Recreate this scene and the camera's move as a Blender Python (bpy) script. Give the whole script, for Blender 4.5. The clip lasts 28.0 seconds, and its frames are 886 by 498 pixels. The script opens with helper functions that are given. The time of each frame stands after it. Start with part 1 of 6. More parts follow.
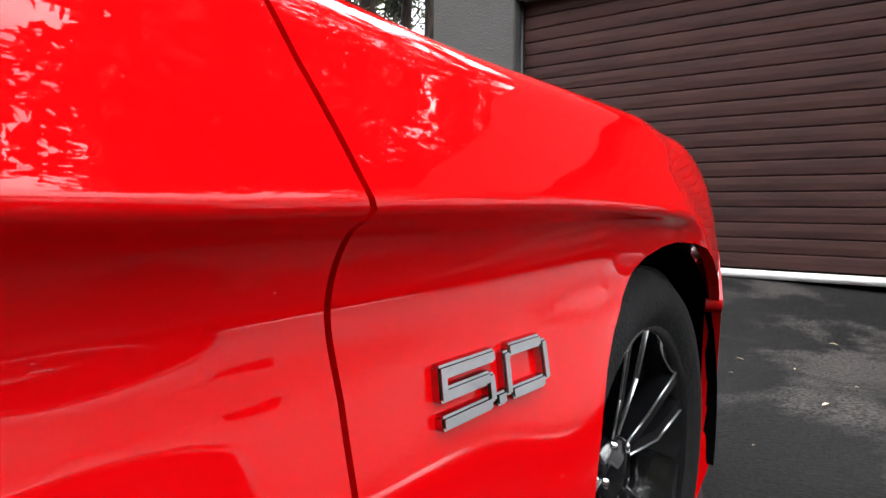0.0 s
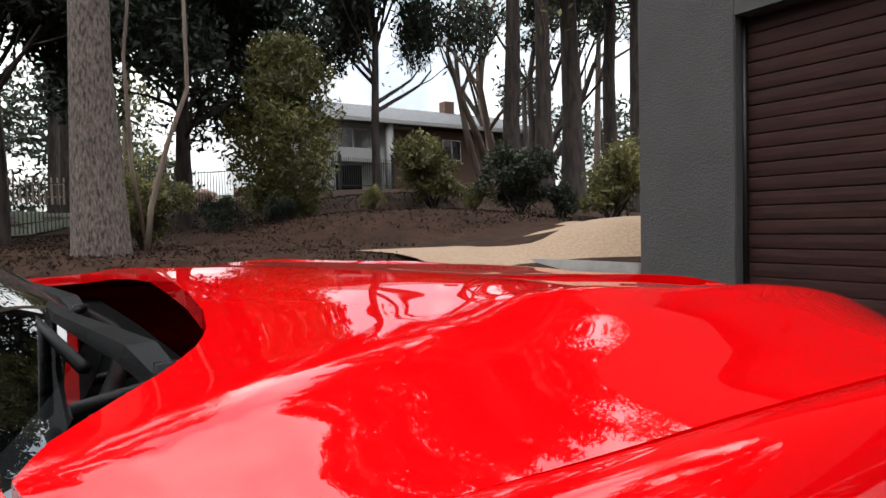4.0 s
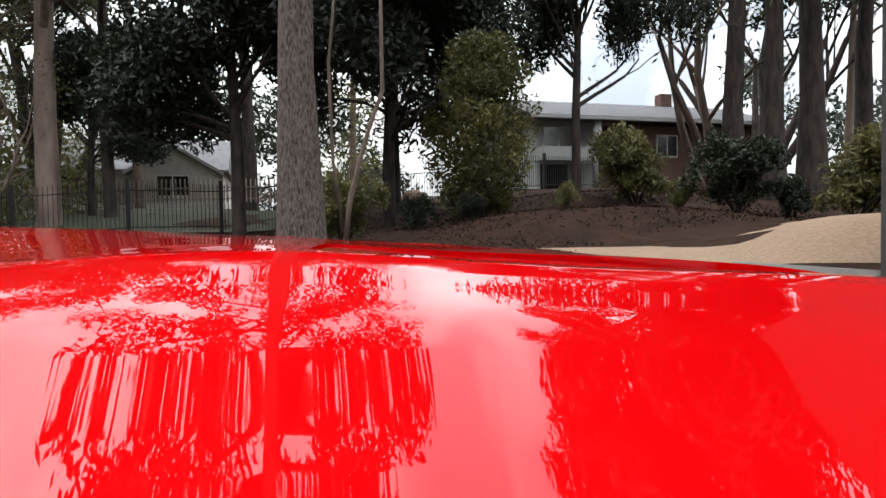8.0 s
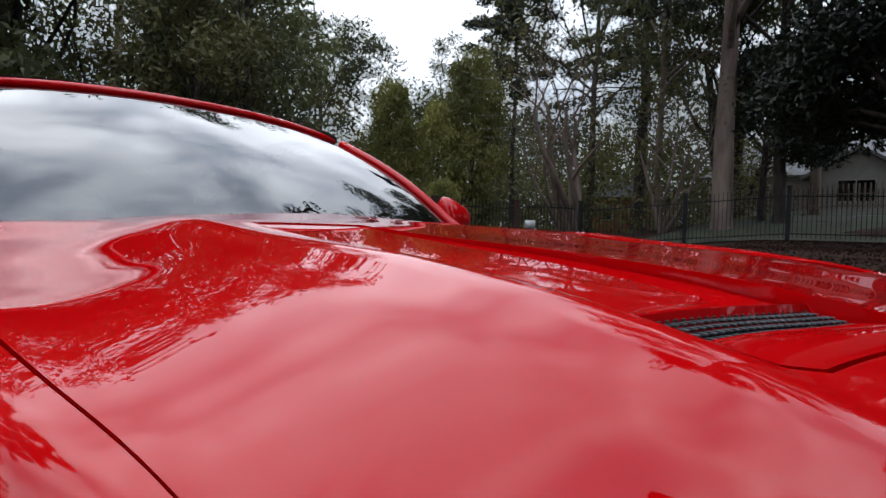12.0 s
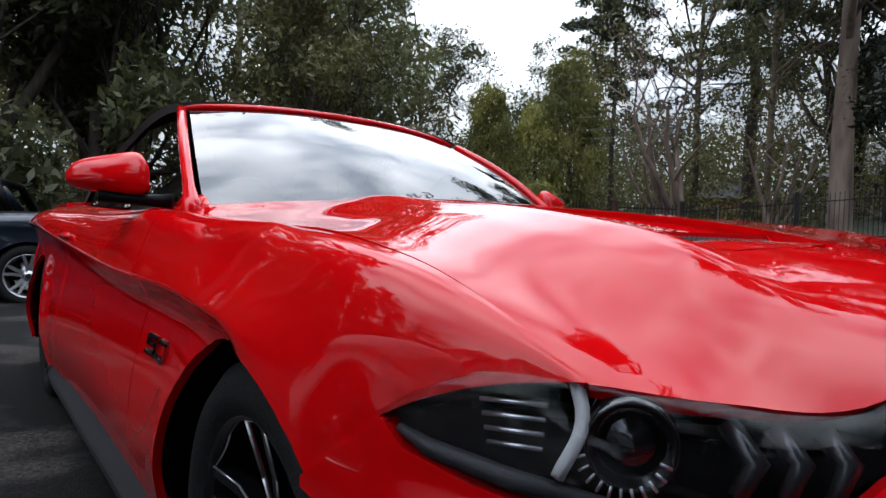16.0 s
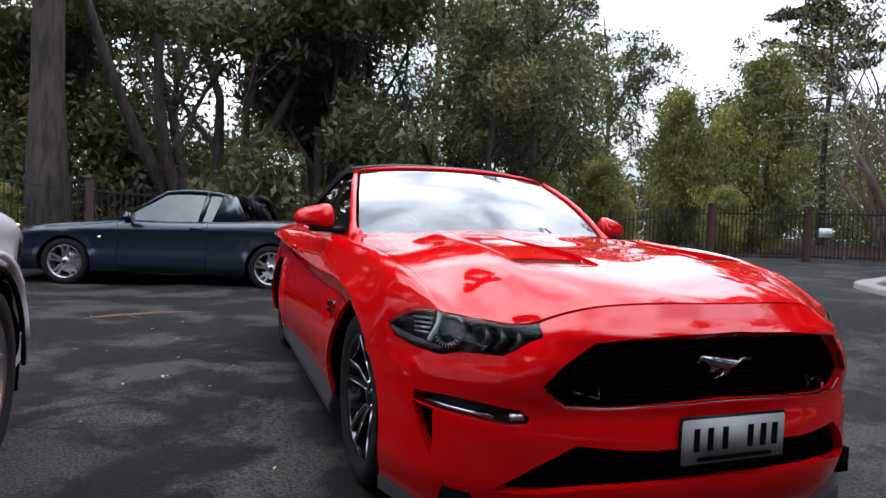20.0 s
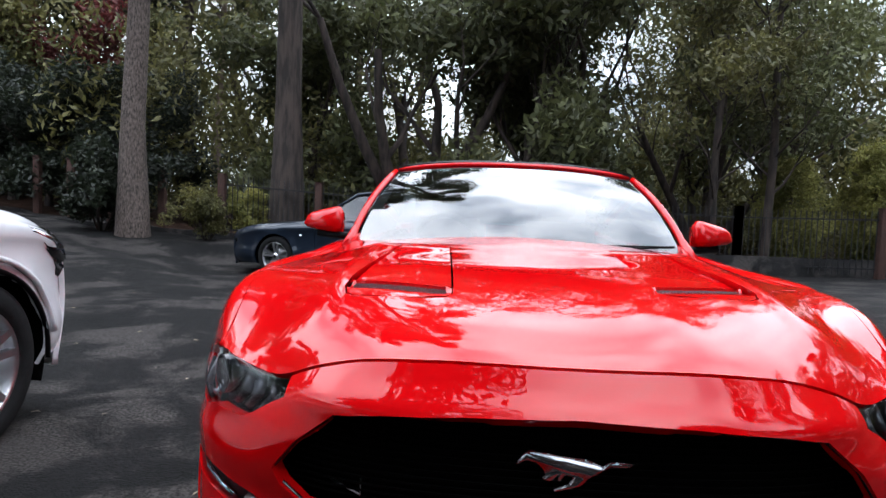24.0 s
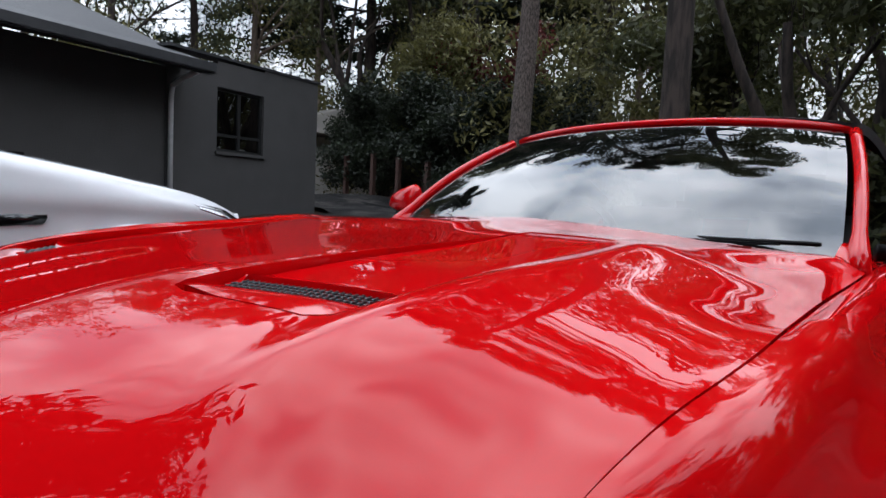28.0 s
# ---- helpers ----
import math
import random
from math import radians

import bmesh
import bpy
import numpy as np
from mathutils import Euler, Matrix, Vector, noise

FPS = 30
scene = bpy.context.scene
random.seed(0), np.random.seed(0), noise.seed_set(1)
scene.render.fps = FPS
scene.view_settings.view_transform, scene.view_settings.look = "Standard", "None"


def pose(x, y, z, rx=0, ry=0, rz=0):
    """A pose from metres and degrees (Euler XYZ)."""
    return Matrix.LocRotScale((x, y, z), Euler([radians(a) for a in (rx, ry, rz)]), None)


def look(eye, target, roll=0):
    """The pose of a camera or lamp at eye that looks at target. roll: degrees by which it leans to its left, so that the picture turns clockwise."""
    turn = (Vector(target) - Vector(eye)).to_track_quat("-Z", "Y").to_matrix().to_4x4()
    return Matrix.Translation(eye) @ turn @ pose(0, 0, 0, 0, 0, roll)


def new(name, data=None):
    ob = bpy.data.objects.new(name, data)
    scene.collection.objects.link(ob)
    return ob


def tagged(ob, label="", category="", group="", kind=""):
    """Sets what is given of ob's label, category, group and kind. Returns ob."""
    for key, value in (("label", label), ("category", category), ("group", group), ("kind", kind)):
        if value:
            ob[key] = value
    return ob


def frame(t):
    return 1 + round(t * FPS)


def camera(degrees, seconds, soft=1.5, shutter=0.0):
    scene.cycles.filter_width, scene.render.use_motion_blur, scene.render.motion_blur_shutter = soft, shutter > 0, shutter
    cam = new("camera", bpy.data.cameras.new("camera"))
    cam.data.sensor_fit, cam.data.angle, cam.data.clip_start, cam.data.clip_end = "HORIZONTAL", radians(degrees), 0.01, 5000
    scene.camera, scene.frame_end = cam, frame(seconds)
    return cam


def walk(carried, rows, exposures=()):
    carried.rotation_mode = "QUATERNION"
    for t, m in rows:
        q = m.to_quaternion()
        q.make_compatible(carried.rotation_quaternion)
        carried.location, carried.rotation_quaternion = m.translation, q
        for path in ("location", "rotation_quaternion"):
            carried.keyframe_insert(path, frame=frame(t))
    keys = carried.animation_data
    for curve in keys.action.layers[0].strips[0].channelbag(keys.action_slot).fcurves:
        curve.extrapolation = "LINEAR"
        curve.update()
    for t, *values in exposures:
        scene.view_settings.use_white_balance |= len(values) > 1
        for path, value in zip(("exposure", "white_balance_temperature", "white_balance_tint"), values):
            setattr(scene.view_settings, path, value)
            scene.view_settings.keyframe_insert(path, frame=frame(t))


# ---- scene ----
cam = camera(71.0, 28.0)
PATH = [
    (0, (1.213, -0.971, 0.778), (0.031, 0.636, 0.640), 0.3),
    (0.5, (1.198, -0.765, 0.775), (-0.006, 0.831, 0.664), 0.1),
    (1, (1.208, -0.713, 0.847), (-0.169, 0.736, 0.779), -0.7),
    (1.5, (1.134, -0.730, 0.943), (-0.297, 0.664, 0.877), -1.4),
    (2, (1.073, -0.734, 1.023), (-0.422, 0.591, 0.929), -1.6),
    (2.5, (1.064, -0.740, 1.056), (-0.462, 0.549, 0.968), -1.7),
    (3, (1.071, -0.750, 1.075), (-0.496, 0.490, 0.988), -1.7),
    (3.5, (1.072, -0.749, 1.075), (-0.530, 0.446, 0.989), -1.6),
    (5.5, (1.058, -0.758, 1.052), (-0.693, 0.205, 0.978), -1.4),
    (6, (1.041, -0.679, 1.037), (-0.736, 0.235, 0.961), -1.3),
    (6.5, (0.992, -0.563, 1.024), (-0.819, 0.280, 0.948), -1.3),
    (7, (0.936, -0.443, 1.013), (-0.891, 0.366, 0.936), -1.4),
    (7.5, (0.897, -0.319, 1.007), (-0.949, 0.445, 0.933), -1.2),
    (8, (0.881, -0.169, 1.000), (-1.046, 0.361, 0.937), -0.9),
    (8.5, (0.865, -0.004, 0.989), (-1.119, 0.230, 0.932), -0.6),
    (9, (0.844, 0.205, 0.988), (-1.154, 0.134, 0.932), 0),
    (9.5, (0.825, 0.289, 0.999), (-1.143, -0.061, 0.942), 0.4),
    (10, (0.823, 0.380, 1.003), (-1.080, -0.235, 0.946), 0.8),
    (10.5, (0.824, 0.480, 0.988), (-0.954, -0.435, 0.930), 1.1),
    (11, (0.840, 0.539, 0.971), (-0.798, -0.607, 0.910), 1.4),
    (11.5, (0.883, 0.619, 0.978), (-0.687, -0.618, 0.915), 1.8),
    (12, (0.942, 0.679, 0.985), (-0.526, -0.678, 0.923), 1.9),
    (12.5, (0.983, 0.709, 0.974), (-0.354, -0.777, 0.910), 1.9),
    (13, (1.030, 0.719, 0.955), (-0.236, -0.828, 0.888), 2),
    (13.5, (1.079, 0.727, 0.943), (-0.178, -0.827, 0.876), 1.9),
    (15.5, (1.247, 0.821, 0.905), (-0.002, -0.739, 0.841), 2),
    (16, (1.298, 0.995, 0.917), (0.056, -0.571, 0.856), 1.9),
    (16.5, (1.366, 1.202, 0.939), (0.133, -0.372, 0.880), 2),
    (17, (1.409, 1.393, 0.937), (0.197, -0.197, 0.889), 1.7),
    (17.5, (1.434, 1.611, 0.938), (0.304, -0.038, 0.882), 1.8),
    (18, (1.477, 1.801, 0.953), (0.456, 0.082, 0.891), 2.1),
    (18.5, (1.512, 1.996, 0.964), (0.547, 0.246, 0.900), 2.2),
    (19, (1.500, 2.133, 1.013), (0.592, 0.352, 0.944), 2.2),
    (19.5, (1.438, 2.267, 1.022), (0.645, 0.432, 0.946), 2.2),
    (20, (1.452, 2.361, 1.030), (0.756, 0.488, 0.950), 2.4),
    (20.5, (1.494, 2.412, 1.027), (0.892, 0.507, 0.945), 2.6),
    (21, (1.482, 2.431, 1.043), (0.956, 0.503, 0.954), 2.5),
    (21.5, (1.365, 2.422, 1.062), (0.906, 0.478, 0.966), 2.4),
    (23.5, (0.425, 2.136, 1.131), (0.322, 0.143, 1.007), 1.8),
    (24, (0.206, 2.053, 1.109), (0.300, 0.059, 0.990), 2.3),
    (24.5, (0.041, 1.921, 1.113), (0.305, -0.058, 0.987), 2.3),
    (25, (-0.141, 1.751, 1.106), (0.335, -0.187, 0.970), 2.5),
    (25.5, (-0.351, 1.599, 1.110), (0.363, -0.264, 0.963), 2.4),
    (26, (-0.542, 1.403, 1.091), (0.334, -0.388, 0.941), 2.4),
    (26.5, (-0.697, 1.207, 1.088), (0.320, -0.508, 0.935), 2.4),
    (27, (-0.828, 1.079, 1.055), (0.368, -0.517, 0.901), 2.6),
    (27.5, (-0.969, 0.995, 1.034), (0.342, -0.507, 0.879), 2.7),
    (28, (-1.029, 0.890, 1.050), (0.316, -0.582, 0.897), 2.7),
]
walk(cam, [(t, look(eye, target, roll)) for t, eye, target, roll in PATH],
     [(0, -0.45, 7300, 10), (1, -0.3, 7300, 10), (2, -1.3, 7300, 10), (6, -1.55, 7300, 10), (8, -1.62, 7200, 10), (10, -1.85, 6900, 10), (11, -2.3, 6700, 10), (12, -2.55, 6500, 10), (13, -2.8, 6500, 10), (16, -1.95, 6500, 10), (18, -1.65, 6500, 10), (21, -1.35, 6500, 10), (25, -1.45, 6500, 10), (27, -2.1, 6500, 10), (28, -2.15, 6500, 10)])

# ---- light ----
world = bpy.data.worlds.new("world")
scene.world = world
world.use_nodes = True
wn, wl = world.node_tree.nodes, world.node_tree.links
wn.clear()
w_out = wn.new("ShaderNodeOutputWorld")
w_bg = wn.new("ShaderNodeBackground")
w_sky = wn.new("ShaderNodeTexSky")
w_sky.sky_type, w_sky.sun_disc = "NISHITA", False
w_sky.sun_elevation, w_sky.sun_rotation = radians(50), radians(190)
w_co = wn.new("ShaderNodeTexCoord")
w_noise = wn.new("ShaderNodeTexNoise")
w_noise.inputs["Scale"].default_value = 2.6
w_noise.inputs["Detail"].default_value = 10
w_noise.inputs["Roughness"].default_value = 0.6
w_noise.inputs["Distortion"].default_value = 0.15
w_ramp = wn.new("ShaderNodeValToRGB")
w_ramp.color_ramp.elements[0].position, w_ramp.color_ramp.elements[0].color = 0.38, (4.9, 5.8, 7.2, 1)
w_ramp.color_ramp.elements[1].position, w_ramp.color_ramp.elements[1].color = 0.63, (16.4, 17.4, 19.0, 1)
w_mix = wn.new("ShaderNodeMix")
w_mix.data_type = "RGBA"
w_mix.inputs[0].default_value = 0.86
wl.new(w_co.outputs["Generated"], w_noise.inputs["Vector"])
wl.new(w_noise.outputs[0], w_ramp.inputs[0])
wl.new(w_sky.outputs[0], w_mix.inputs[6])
wl.new(w_ramp.outputs[0], w_mix.inputs[7])
# overcast sky: brighter towards the zenith
w_sep, w_lum, w_mul = wn.new("ShaderNodeSeparateXYZ"), wn.new("ShaderNodeMapRange"), wn.new("ShaderNodeVectorMath")
w_lum.inputs[1].default_value, w_lum.inputs[2].default_value, w_lum.inputs[3].default_value, w_lum.inputs[4].default_value = 0.0, 1.0, 0.5, 3.0
w_mul.operation = "MULTIPLY"
wl.new(w_co.outputs["Generated"], w_sep.inputs[0])
wl.new(w_sep.outputs["Z"], w_lum.inputs[0])
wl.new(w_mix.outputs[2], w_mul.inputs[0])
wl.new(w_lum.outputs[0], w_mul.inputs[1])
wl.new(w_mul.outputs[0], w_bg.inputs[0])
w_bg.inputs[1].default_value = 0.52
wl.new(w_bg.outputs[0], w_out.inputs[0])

sun_data = bpy.data.lights.new("sun", "SUN")
sun_data.energy, sun_data.angle, sun_data.color = 0.5, radians(80), (1, 0.97, 0.93)
sun = new("sun", sun_data)
sun.matrix_world = look((-3, -12, 16), (0, 0, 0))


# ---- materials ----
def material(name, color, rough=0.6, metal=0.0, scale=8.0, vary=0.25, bump=0.0, bump_scale=60.0, coat=0.0, spec=0.5,
             color2=None, per_object=0.0, island=0.0, translucent=0.0, stretch=(1, 1, 1), detail=6, sharp=0.0):
    """Principled material with two scales of noise in colour and relief."""
    m = bpy.data.materials.new(name)
    m.use_nodes = True
    n, l = m.node_tree.nodes, m.node_tree.links
    b = n["Principled BSDF"]
    co = n.new("ShaderNodeTexCoord")
    mp = n.new("ShaderNodeMapping")
    mp.inputs["Scale"].default_value = stretch
    l.new(co.outputs["Object"], mp.inputs["Vector"])
    n1 = n.new("ShaderNodeTexNoise")
    n1.inputs["Scale"].default_value, n1.inputs["Detail"].default_value = scale, detail
    l.new(mp.outputs[0], n1.inputs["Vector"])
    c2 = color2 or tuple(c * (1 - vary) for c in color)
    mix = n.new("ShaderNodeMix")
    mix.data_type = "RGBA"
    mix.inputs[6].default_value, mix.inputs[7].default_value = (*color, 1), (*c2, 1)
    rm = n.new("ShaderNodeMapRange")
    rm.inputs[1].default_value, rm.inputs[2].default_value = 0.35 + sharp, 0.68 - sharp
    l.new(n1.outputs[0], rm.inputs[0])
    l.new(rm.outputs[0], mix.inputs[0])
    last = mix.outputs[2]
    if per_object:
        oi = n.new("ShaderNodeObjectInfo")
        hs = n.new("ShaderNodeHueSaturation")
        mr = n.new("ShaderNodeMapRange")
        mr.inputs[3].default_value, mr.inputs[4].default_value = 1 - per_object, 1 + per_object
        l.new(oi.outputs["Random"], mr.inputs[0])
        l.new(mr.outputs[0], hs.inputs["Value"])
        l.new(last, hs.inputs["Color"])
        last = hs.outputs[0]
    if island:
        gi = n.new("ShaderNodeNewGeometry")
        hs = n.new("ShaderNodeHueSaturation")
        mr = n.new("ShaderNodeMapRange")
        mr.inputs[3].default_value, mr.inputs[4].default_value = 1 - island, 1 + island
        l.new(gi.outputs["Random Per Island"], mr.inputs[0])
        l.new(mr.outputs[0], hs.inputs["Value"])
        l.new(last, hs.inputs["Color"])
        last = hs.outputs[0]
    l.new(last, b.inputs["Base Color"])
    b.inputs["Roughness"].default_value, b.inputs["Metallic"].default_value = rough, metal
    b.inputs["Specular IOR Level"].default_value = spec
    b.inputs["Coat Weight"].default_value, b.inputs["Coat Roughness"].default_value, b.inputs["Coat IOR"].default_value = coat, 0.012, 1.42
    if bump:
        n2 = n.new("ShaderNodeTexNoise")
        n2.inputs["Scale"].default_value, n2.inputs["Detail"].default_value = bump_scale, 4
        l.new(mp.outputs[0], n2.inputs["Vector"])
        bp = n.new("ShaderNodeBump")
        bp.inputs["Strength"].default_value, bp.inputs["Distance"].default_value = bump, 0.02
        l.new(n2.outputs[0], bp.inputs["Height"])
        l.new(bp.outputs[0], b.inputs["Normal"])
    if translucent:
        tr = n.new("ShaderNodeBsdfTranslucent")
        ms = n.new("ShaderNodeMixShader")
        ms.inputs[0].default_value = translucent
        l.new(last, tr.inputs[0])
        l.new(b.outputs[0], ms.inputs[1])
        l.new(tr.outputs[0], ms.inputs[2])
        l.new(ms.outputs[0], n["Material Output"].inputs[0])
    return m


def glass(name, tint=(0.8, 0.85, 0.85), rough=0.0, both=True, ior=1.52):
    m = bpy.data.materials.new(name)
    m.use_nodes = True
    n, l = m.node_tree.nodes, m.node_tree.links
    n.remove(n["Principled BSDF"])
    tr, gl = n.new("ShaderNodeBsdfTransparent"), n.new("ShaderNodeBsdfGlossy")
    tr.inputs[0].default_value = (*tint, 1)
    gl.inputs["Roughness"].default_value = rough
    fr, ms = n.new("ShaderNodeFresnel"), n.new("ShaderNodeMixShader")
    fr.inputs[0].default_value = ior
    # both faces of the pane reflect: 2F / (1 + F)
    up, low, div = (n.new("ShaderNodeMath") for _ in range(3))
    up.operation, low.operation, div.operation = "MULTIPLY", "ADD", "DIVIDE"
    up.inputs[1].default_value, low.inputs[1].default_value = (2.0, 1.0) if both else (1.0, 1.0)
    l.new(fr.outputs[0], up.inputs[0])
    l.new(fr.outputs[0], low.inputs[0])
    l.new(up.outputs[0], div.inputs[0])
    l.new(low.outputs[0], div.inputs[1])
    l.new(div.outputs[0], ms.inputs[0])
    l.new(tr.outputs[0], ms.inputs[1])
    l.new(gl.outputs[0], ms.inputs[2])
    l.new(ms.outputs[0], n["Material Output"].inputs[0])
    return m


RED = material("red_paint", (0.56, 0.0019, 0.0035), 0.5, 0.0, 3, 0.04, coat=1.0, spec=0.0)
NAVY = material("navy_paint", (0.006, 0.014, 0.028), 0.3, 0.3, 4, 0.1, coat=1.0)
WHITE = material("white_paint", (0.72, 0.73, 0.75), 0.35, 0.0, 4, 0.03, coat=1.0)
BLACK = material("black_plastic", (0.0035, 0.0035, 0.004), 0.4, 0, 30, 0.3, spec=0.1, bump=0.1, bump_scale=400)
GLOSS = material("gloss_black", (0.006, 0.006, 0.007), 0.12, 0, 10, 0.2, coat=0.6)
# near-black without sheen: the shade of hollows is put into the colour
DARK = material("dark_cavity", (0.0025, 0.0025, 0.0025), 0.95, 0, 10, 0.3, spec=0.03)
CHROME = material("chrome", (0.82, 0.83, 0.85), 0.06, 1.0, 20, 0.05)
SILVER = material("alloy_silver", (0.72, 0.73, 0.75), 0.32, 1.0, 20, 0.15)
GUN = material("alloy_dark", (0.016, 0.016, 0.018), 0.3, 0.3, 20, 0.2, coat=0.4)
RUBBER = material("tyre_rubber", (0.012, 0.012, 0.0125), 0.85, 0, 40, 0.35, spec=0.18, bump=0.25, bump_scale=150)
GREY_TRIM = material("grey_skirt", (0.035, 0.035, 0.038), 0.5, 0, 40, 0.2, bump=0.1, bump_scale=300)
# badge chrome, its base colour darkened for the dark surroundings it mirrors
DIM_CHROME = material("dimmed_chrome", (0.45, 0.45, 0.46), 0.08, 1.0, 20, 0.1)
CANVAS = material("canvas_roof", (0.014, 0.014, 0.015), 0.85, 0, 60, 0.3, bump=0.3, bump_scale=500)
GLASS = glass("window_glass", (0.32, 0.36, 0.36), ior=1.62)
TINT = glass("tinted_glass", (0.18, 0.2, 0.2))
LENS = glass("lamp_lens", (0.75, 0.77, 0.8), both=False, ior=1.32)
def asphalt():
    m = material("asphalt", (0.0085, 0.0078, 0.0078), 0.82, 0, 1.1, 0.4, spec=0.16, bump=0.55, bump_scale=110, color2=(0.0046, 0.0043, 0.0044), detail=9)
    n, l = m.node_tree.nodes, m.node_tree.links
    b = n["Principled BSDF"]
    co = n.new("ShaderNodeTexCoord")
    big, fine = n.new("ShaderNodeTexNoise"), n.new("ShaderNodeTexNoise")
    big.inputs["Roughness"].default_value = 0.62
    big.inputs["Scale"].default_value, big.inputs["Detail"].default_value, big.inputs["Distortion"].default_value = 1.3, 15, 0.35
    fine.inputs["Scale"].default_value, fine.inputs["Detail"].default_value = 75, 5
    ramp, speck = n.new("ShaderNodeMapRange"), n.new("ShaderNodeMapRange")
    ramp.inputs[1].default_value, ramp.inputs[2].default_value = 0.5, 0.585
    speck.inputs[1].default_value, speck.inputs[2].default_value, speck.inputs[3].default_value, speck.inputs[4].default_value = 0.36, 0.66, 0.35, 1.9
    mix, mul = n.new("ShaderNodeMix"), n.new("ShaderNodeHueSaturation")
    mix.data_type = "RGBA"
    mix.inputs[7].default_value = (0.034, 0.03, 0.028, 1)
    old = b.inputs["Base Color"].links[0].from_socket
    for a, c in ((co.outputs["Object"], big.inputs["Vector"]), (co.outputs["Object"], fine.inputs["Vector"]), (big.outputs[0], ramp.inputs[0]), (fine.outputs[0], speck.inputs[0]),
                 (ramp.outputs[0], mix.inputs[0]), (old, mix.inputs[6]), (mix.outputs[2], mul.inputs["Color"]), (speck.outputs[0], mul.inputs["Value"]), (mul.outputs[0], b.inputs["Base Color"])):
        l.new(a, c)
    return m


ASPHALT = asphalt()
LAWN = material("lawn", (0.028, 0.038, 0.013), 0.9, 0, 1.2, 0.5, bump=0.6, bump_scale=60, color2=(0.02, 0.02, 0.01), detail=10)
ROCK = material("pink_rock", (0.3, 0.19, 0.15), 0.9, 0, 5, 0.4, bump=0.6, bump_scale=20, per_object=0.25)
MULCH = material("mulch_bed", (0.045, 0.023, 0.015), 0.95, 0, 3, 0.5, bump=1.0, bump_scale=35, spec=0.1, color2=(0.018, 0.01, 0.007), detail=10)
GRAVEL = material("gravel_path", (0.32, 0.215, 0.15), 0.95, 0, 25, 0.35, bump=1.0, bump_scale=45, color2=(0.2475, 0.165, 0.0975), detail=10)
CONCRETE = material("concrete_kerb", (0.2, 0.19, 0.175), 0.85, 0, 5, 0.3, bump=0.4, bump_scale=60)
RENDER_GREY = material("grey_render", (0.065, 0.062, 0.061), 0.85, 0, 2.2, 0.12, bump=0.5, bump_scale=70)
DOOR_BROWN = material("brown_door_steel", (0.042, 0.015, 0.0125), 0.65, 0, 2.5, 0.45, spec=0.2, bump=0.25, bump_scale=40, color2=(0.022, 0.008, 0.0075), stretch=(1, 1, 9))
ROOF_DARK = material("dark_roof", (0.028, 0.028, 0.032), 0.6, 0, 6, 0.3, bump=0.2)
ROOF_GREY = material("grey_tiles", (0.085, 0.085, 0.09), 0.8, 0, 4, 0.35, bump=0.4, bump_scale=20)
ROOF_PALE = material("pale_tiles", (0.2, 0.2, 0.205), 0.8, 0, 4, 0.3, bump=0.4, bump_scale=20)
CREAM = material("cream_weatherboard", (0.5, 0.47, 0.43), 0.7, 0, 3, 0.15, bump=0.1)
WHITE_WALL = material("white_wall", (0.36, 0.36, 0.35), 0.7, 0, 3, 0.1, bump=0.1)
BRICK = material("brown_brick", (0.14, 0.075, 0.055), 0.85, 0, 12, 0.4, bump=0.3)
ORANGE = material("orange_brick", (0.36, 0.12, 0.05), 0.85, 0, 10, 0.3, bump=0.3)
STEEL_BLACK = material("black_fence_steel", (0.01, 0.01, 0.011), 0.5, 0, 20, 0.3)
POST_WOOD = material("stained_post", (0.07, 0.03, 0.022), 0.8, 0, 8, 0.5, bump=0.4, bump_scale=40, stretch=(6, 6, 1))
PICKET = material("pale_pickets", (0.4, 0.3, 0.25), 0.8, 0, 8, 0.5, bump=0.3)
PIPE_WHITE = material("pipe_white", (0.62, 0.62, 0.62), 0.5, 0, 8, 0.2)
BARK_PINE = material("pine_bark", (0.17, 0.13, 0.112), 0.9, 0, 26, 0.6, bump=1.0, bump_scale=60, color2=(0.022, 0.016, 0.014), stretch=(1, 1, 0.5), sharp=0.0, detail=12)
BARK_DARK = material("dark_bark", (0.06, 0.043, 0.036), 0.9, 0, 9, 0.5, bump=0.8, bump_scale=25, color2=(0.02, 0.015, 0.013), stretch=(1, 1, 0.25), sharp=0.06)
BARK_GUM = material("gum_bark", (0.238, 0.175, 0.14), 0.8, 0, 4, 0.5, bump=0.3, bump_scale=20, color2=(0.112, 0.077, 0.063), stretch=(1, 1, 0.25))
LEAF_DARK = material("dark_leaves", (0.0174, 0.0261, 0.0104), 0.55, 0, 0.9, 0.5, island=0.45, translucent=0.25, per_object=0.25, color2=(0.0081, 0.0128, 0.0058))
LEAF_GUM = material("gum_leaves", (0.118, 0.126, 0.048), 0.55, 0, 0.8, 0.45, island=0.45, translucent=0.3, per_object=0.25, color2=(0.056, 0.062, 0.024))
LEAF_OLIVE = material("olive_leaves", (0.17, 0.155, 0.053), 0.6, 0, 0.9, 0.4, island=0.45, translucent=0.3, per_object=0.2, color2=(0.0622, 0.0610, 0.0191))
LEAF_LIGHT = material("light_leaves", (0.3, 0.28, 0.075), 0.6, 0, 0.9, 0.45, island=0.45, translucent=0.35, per_object=0.2, color2=(0.0875, 0.0975, 0.0260))
LEAF_YELLOW = material("yellow_green_leaves", (0.15, 0.135, 0.04), 0.6, 0, 0.9, 0.45, island=0.45, translucent=0.35, color2=(0.055, 0.058, 0.02))
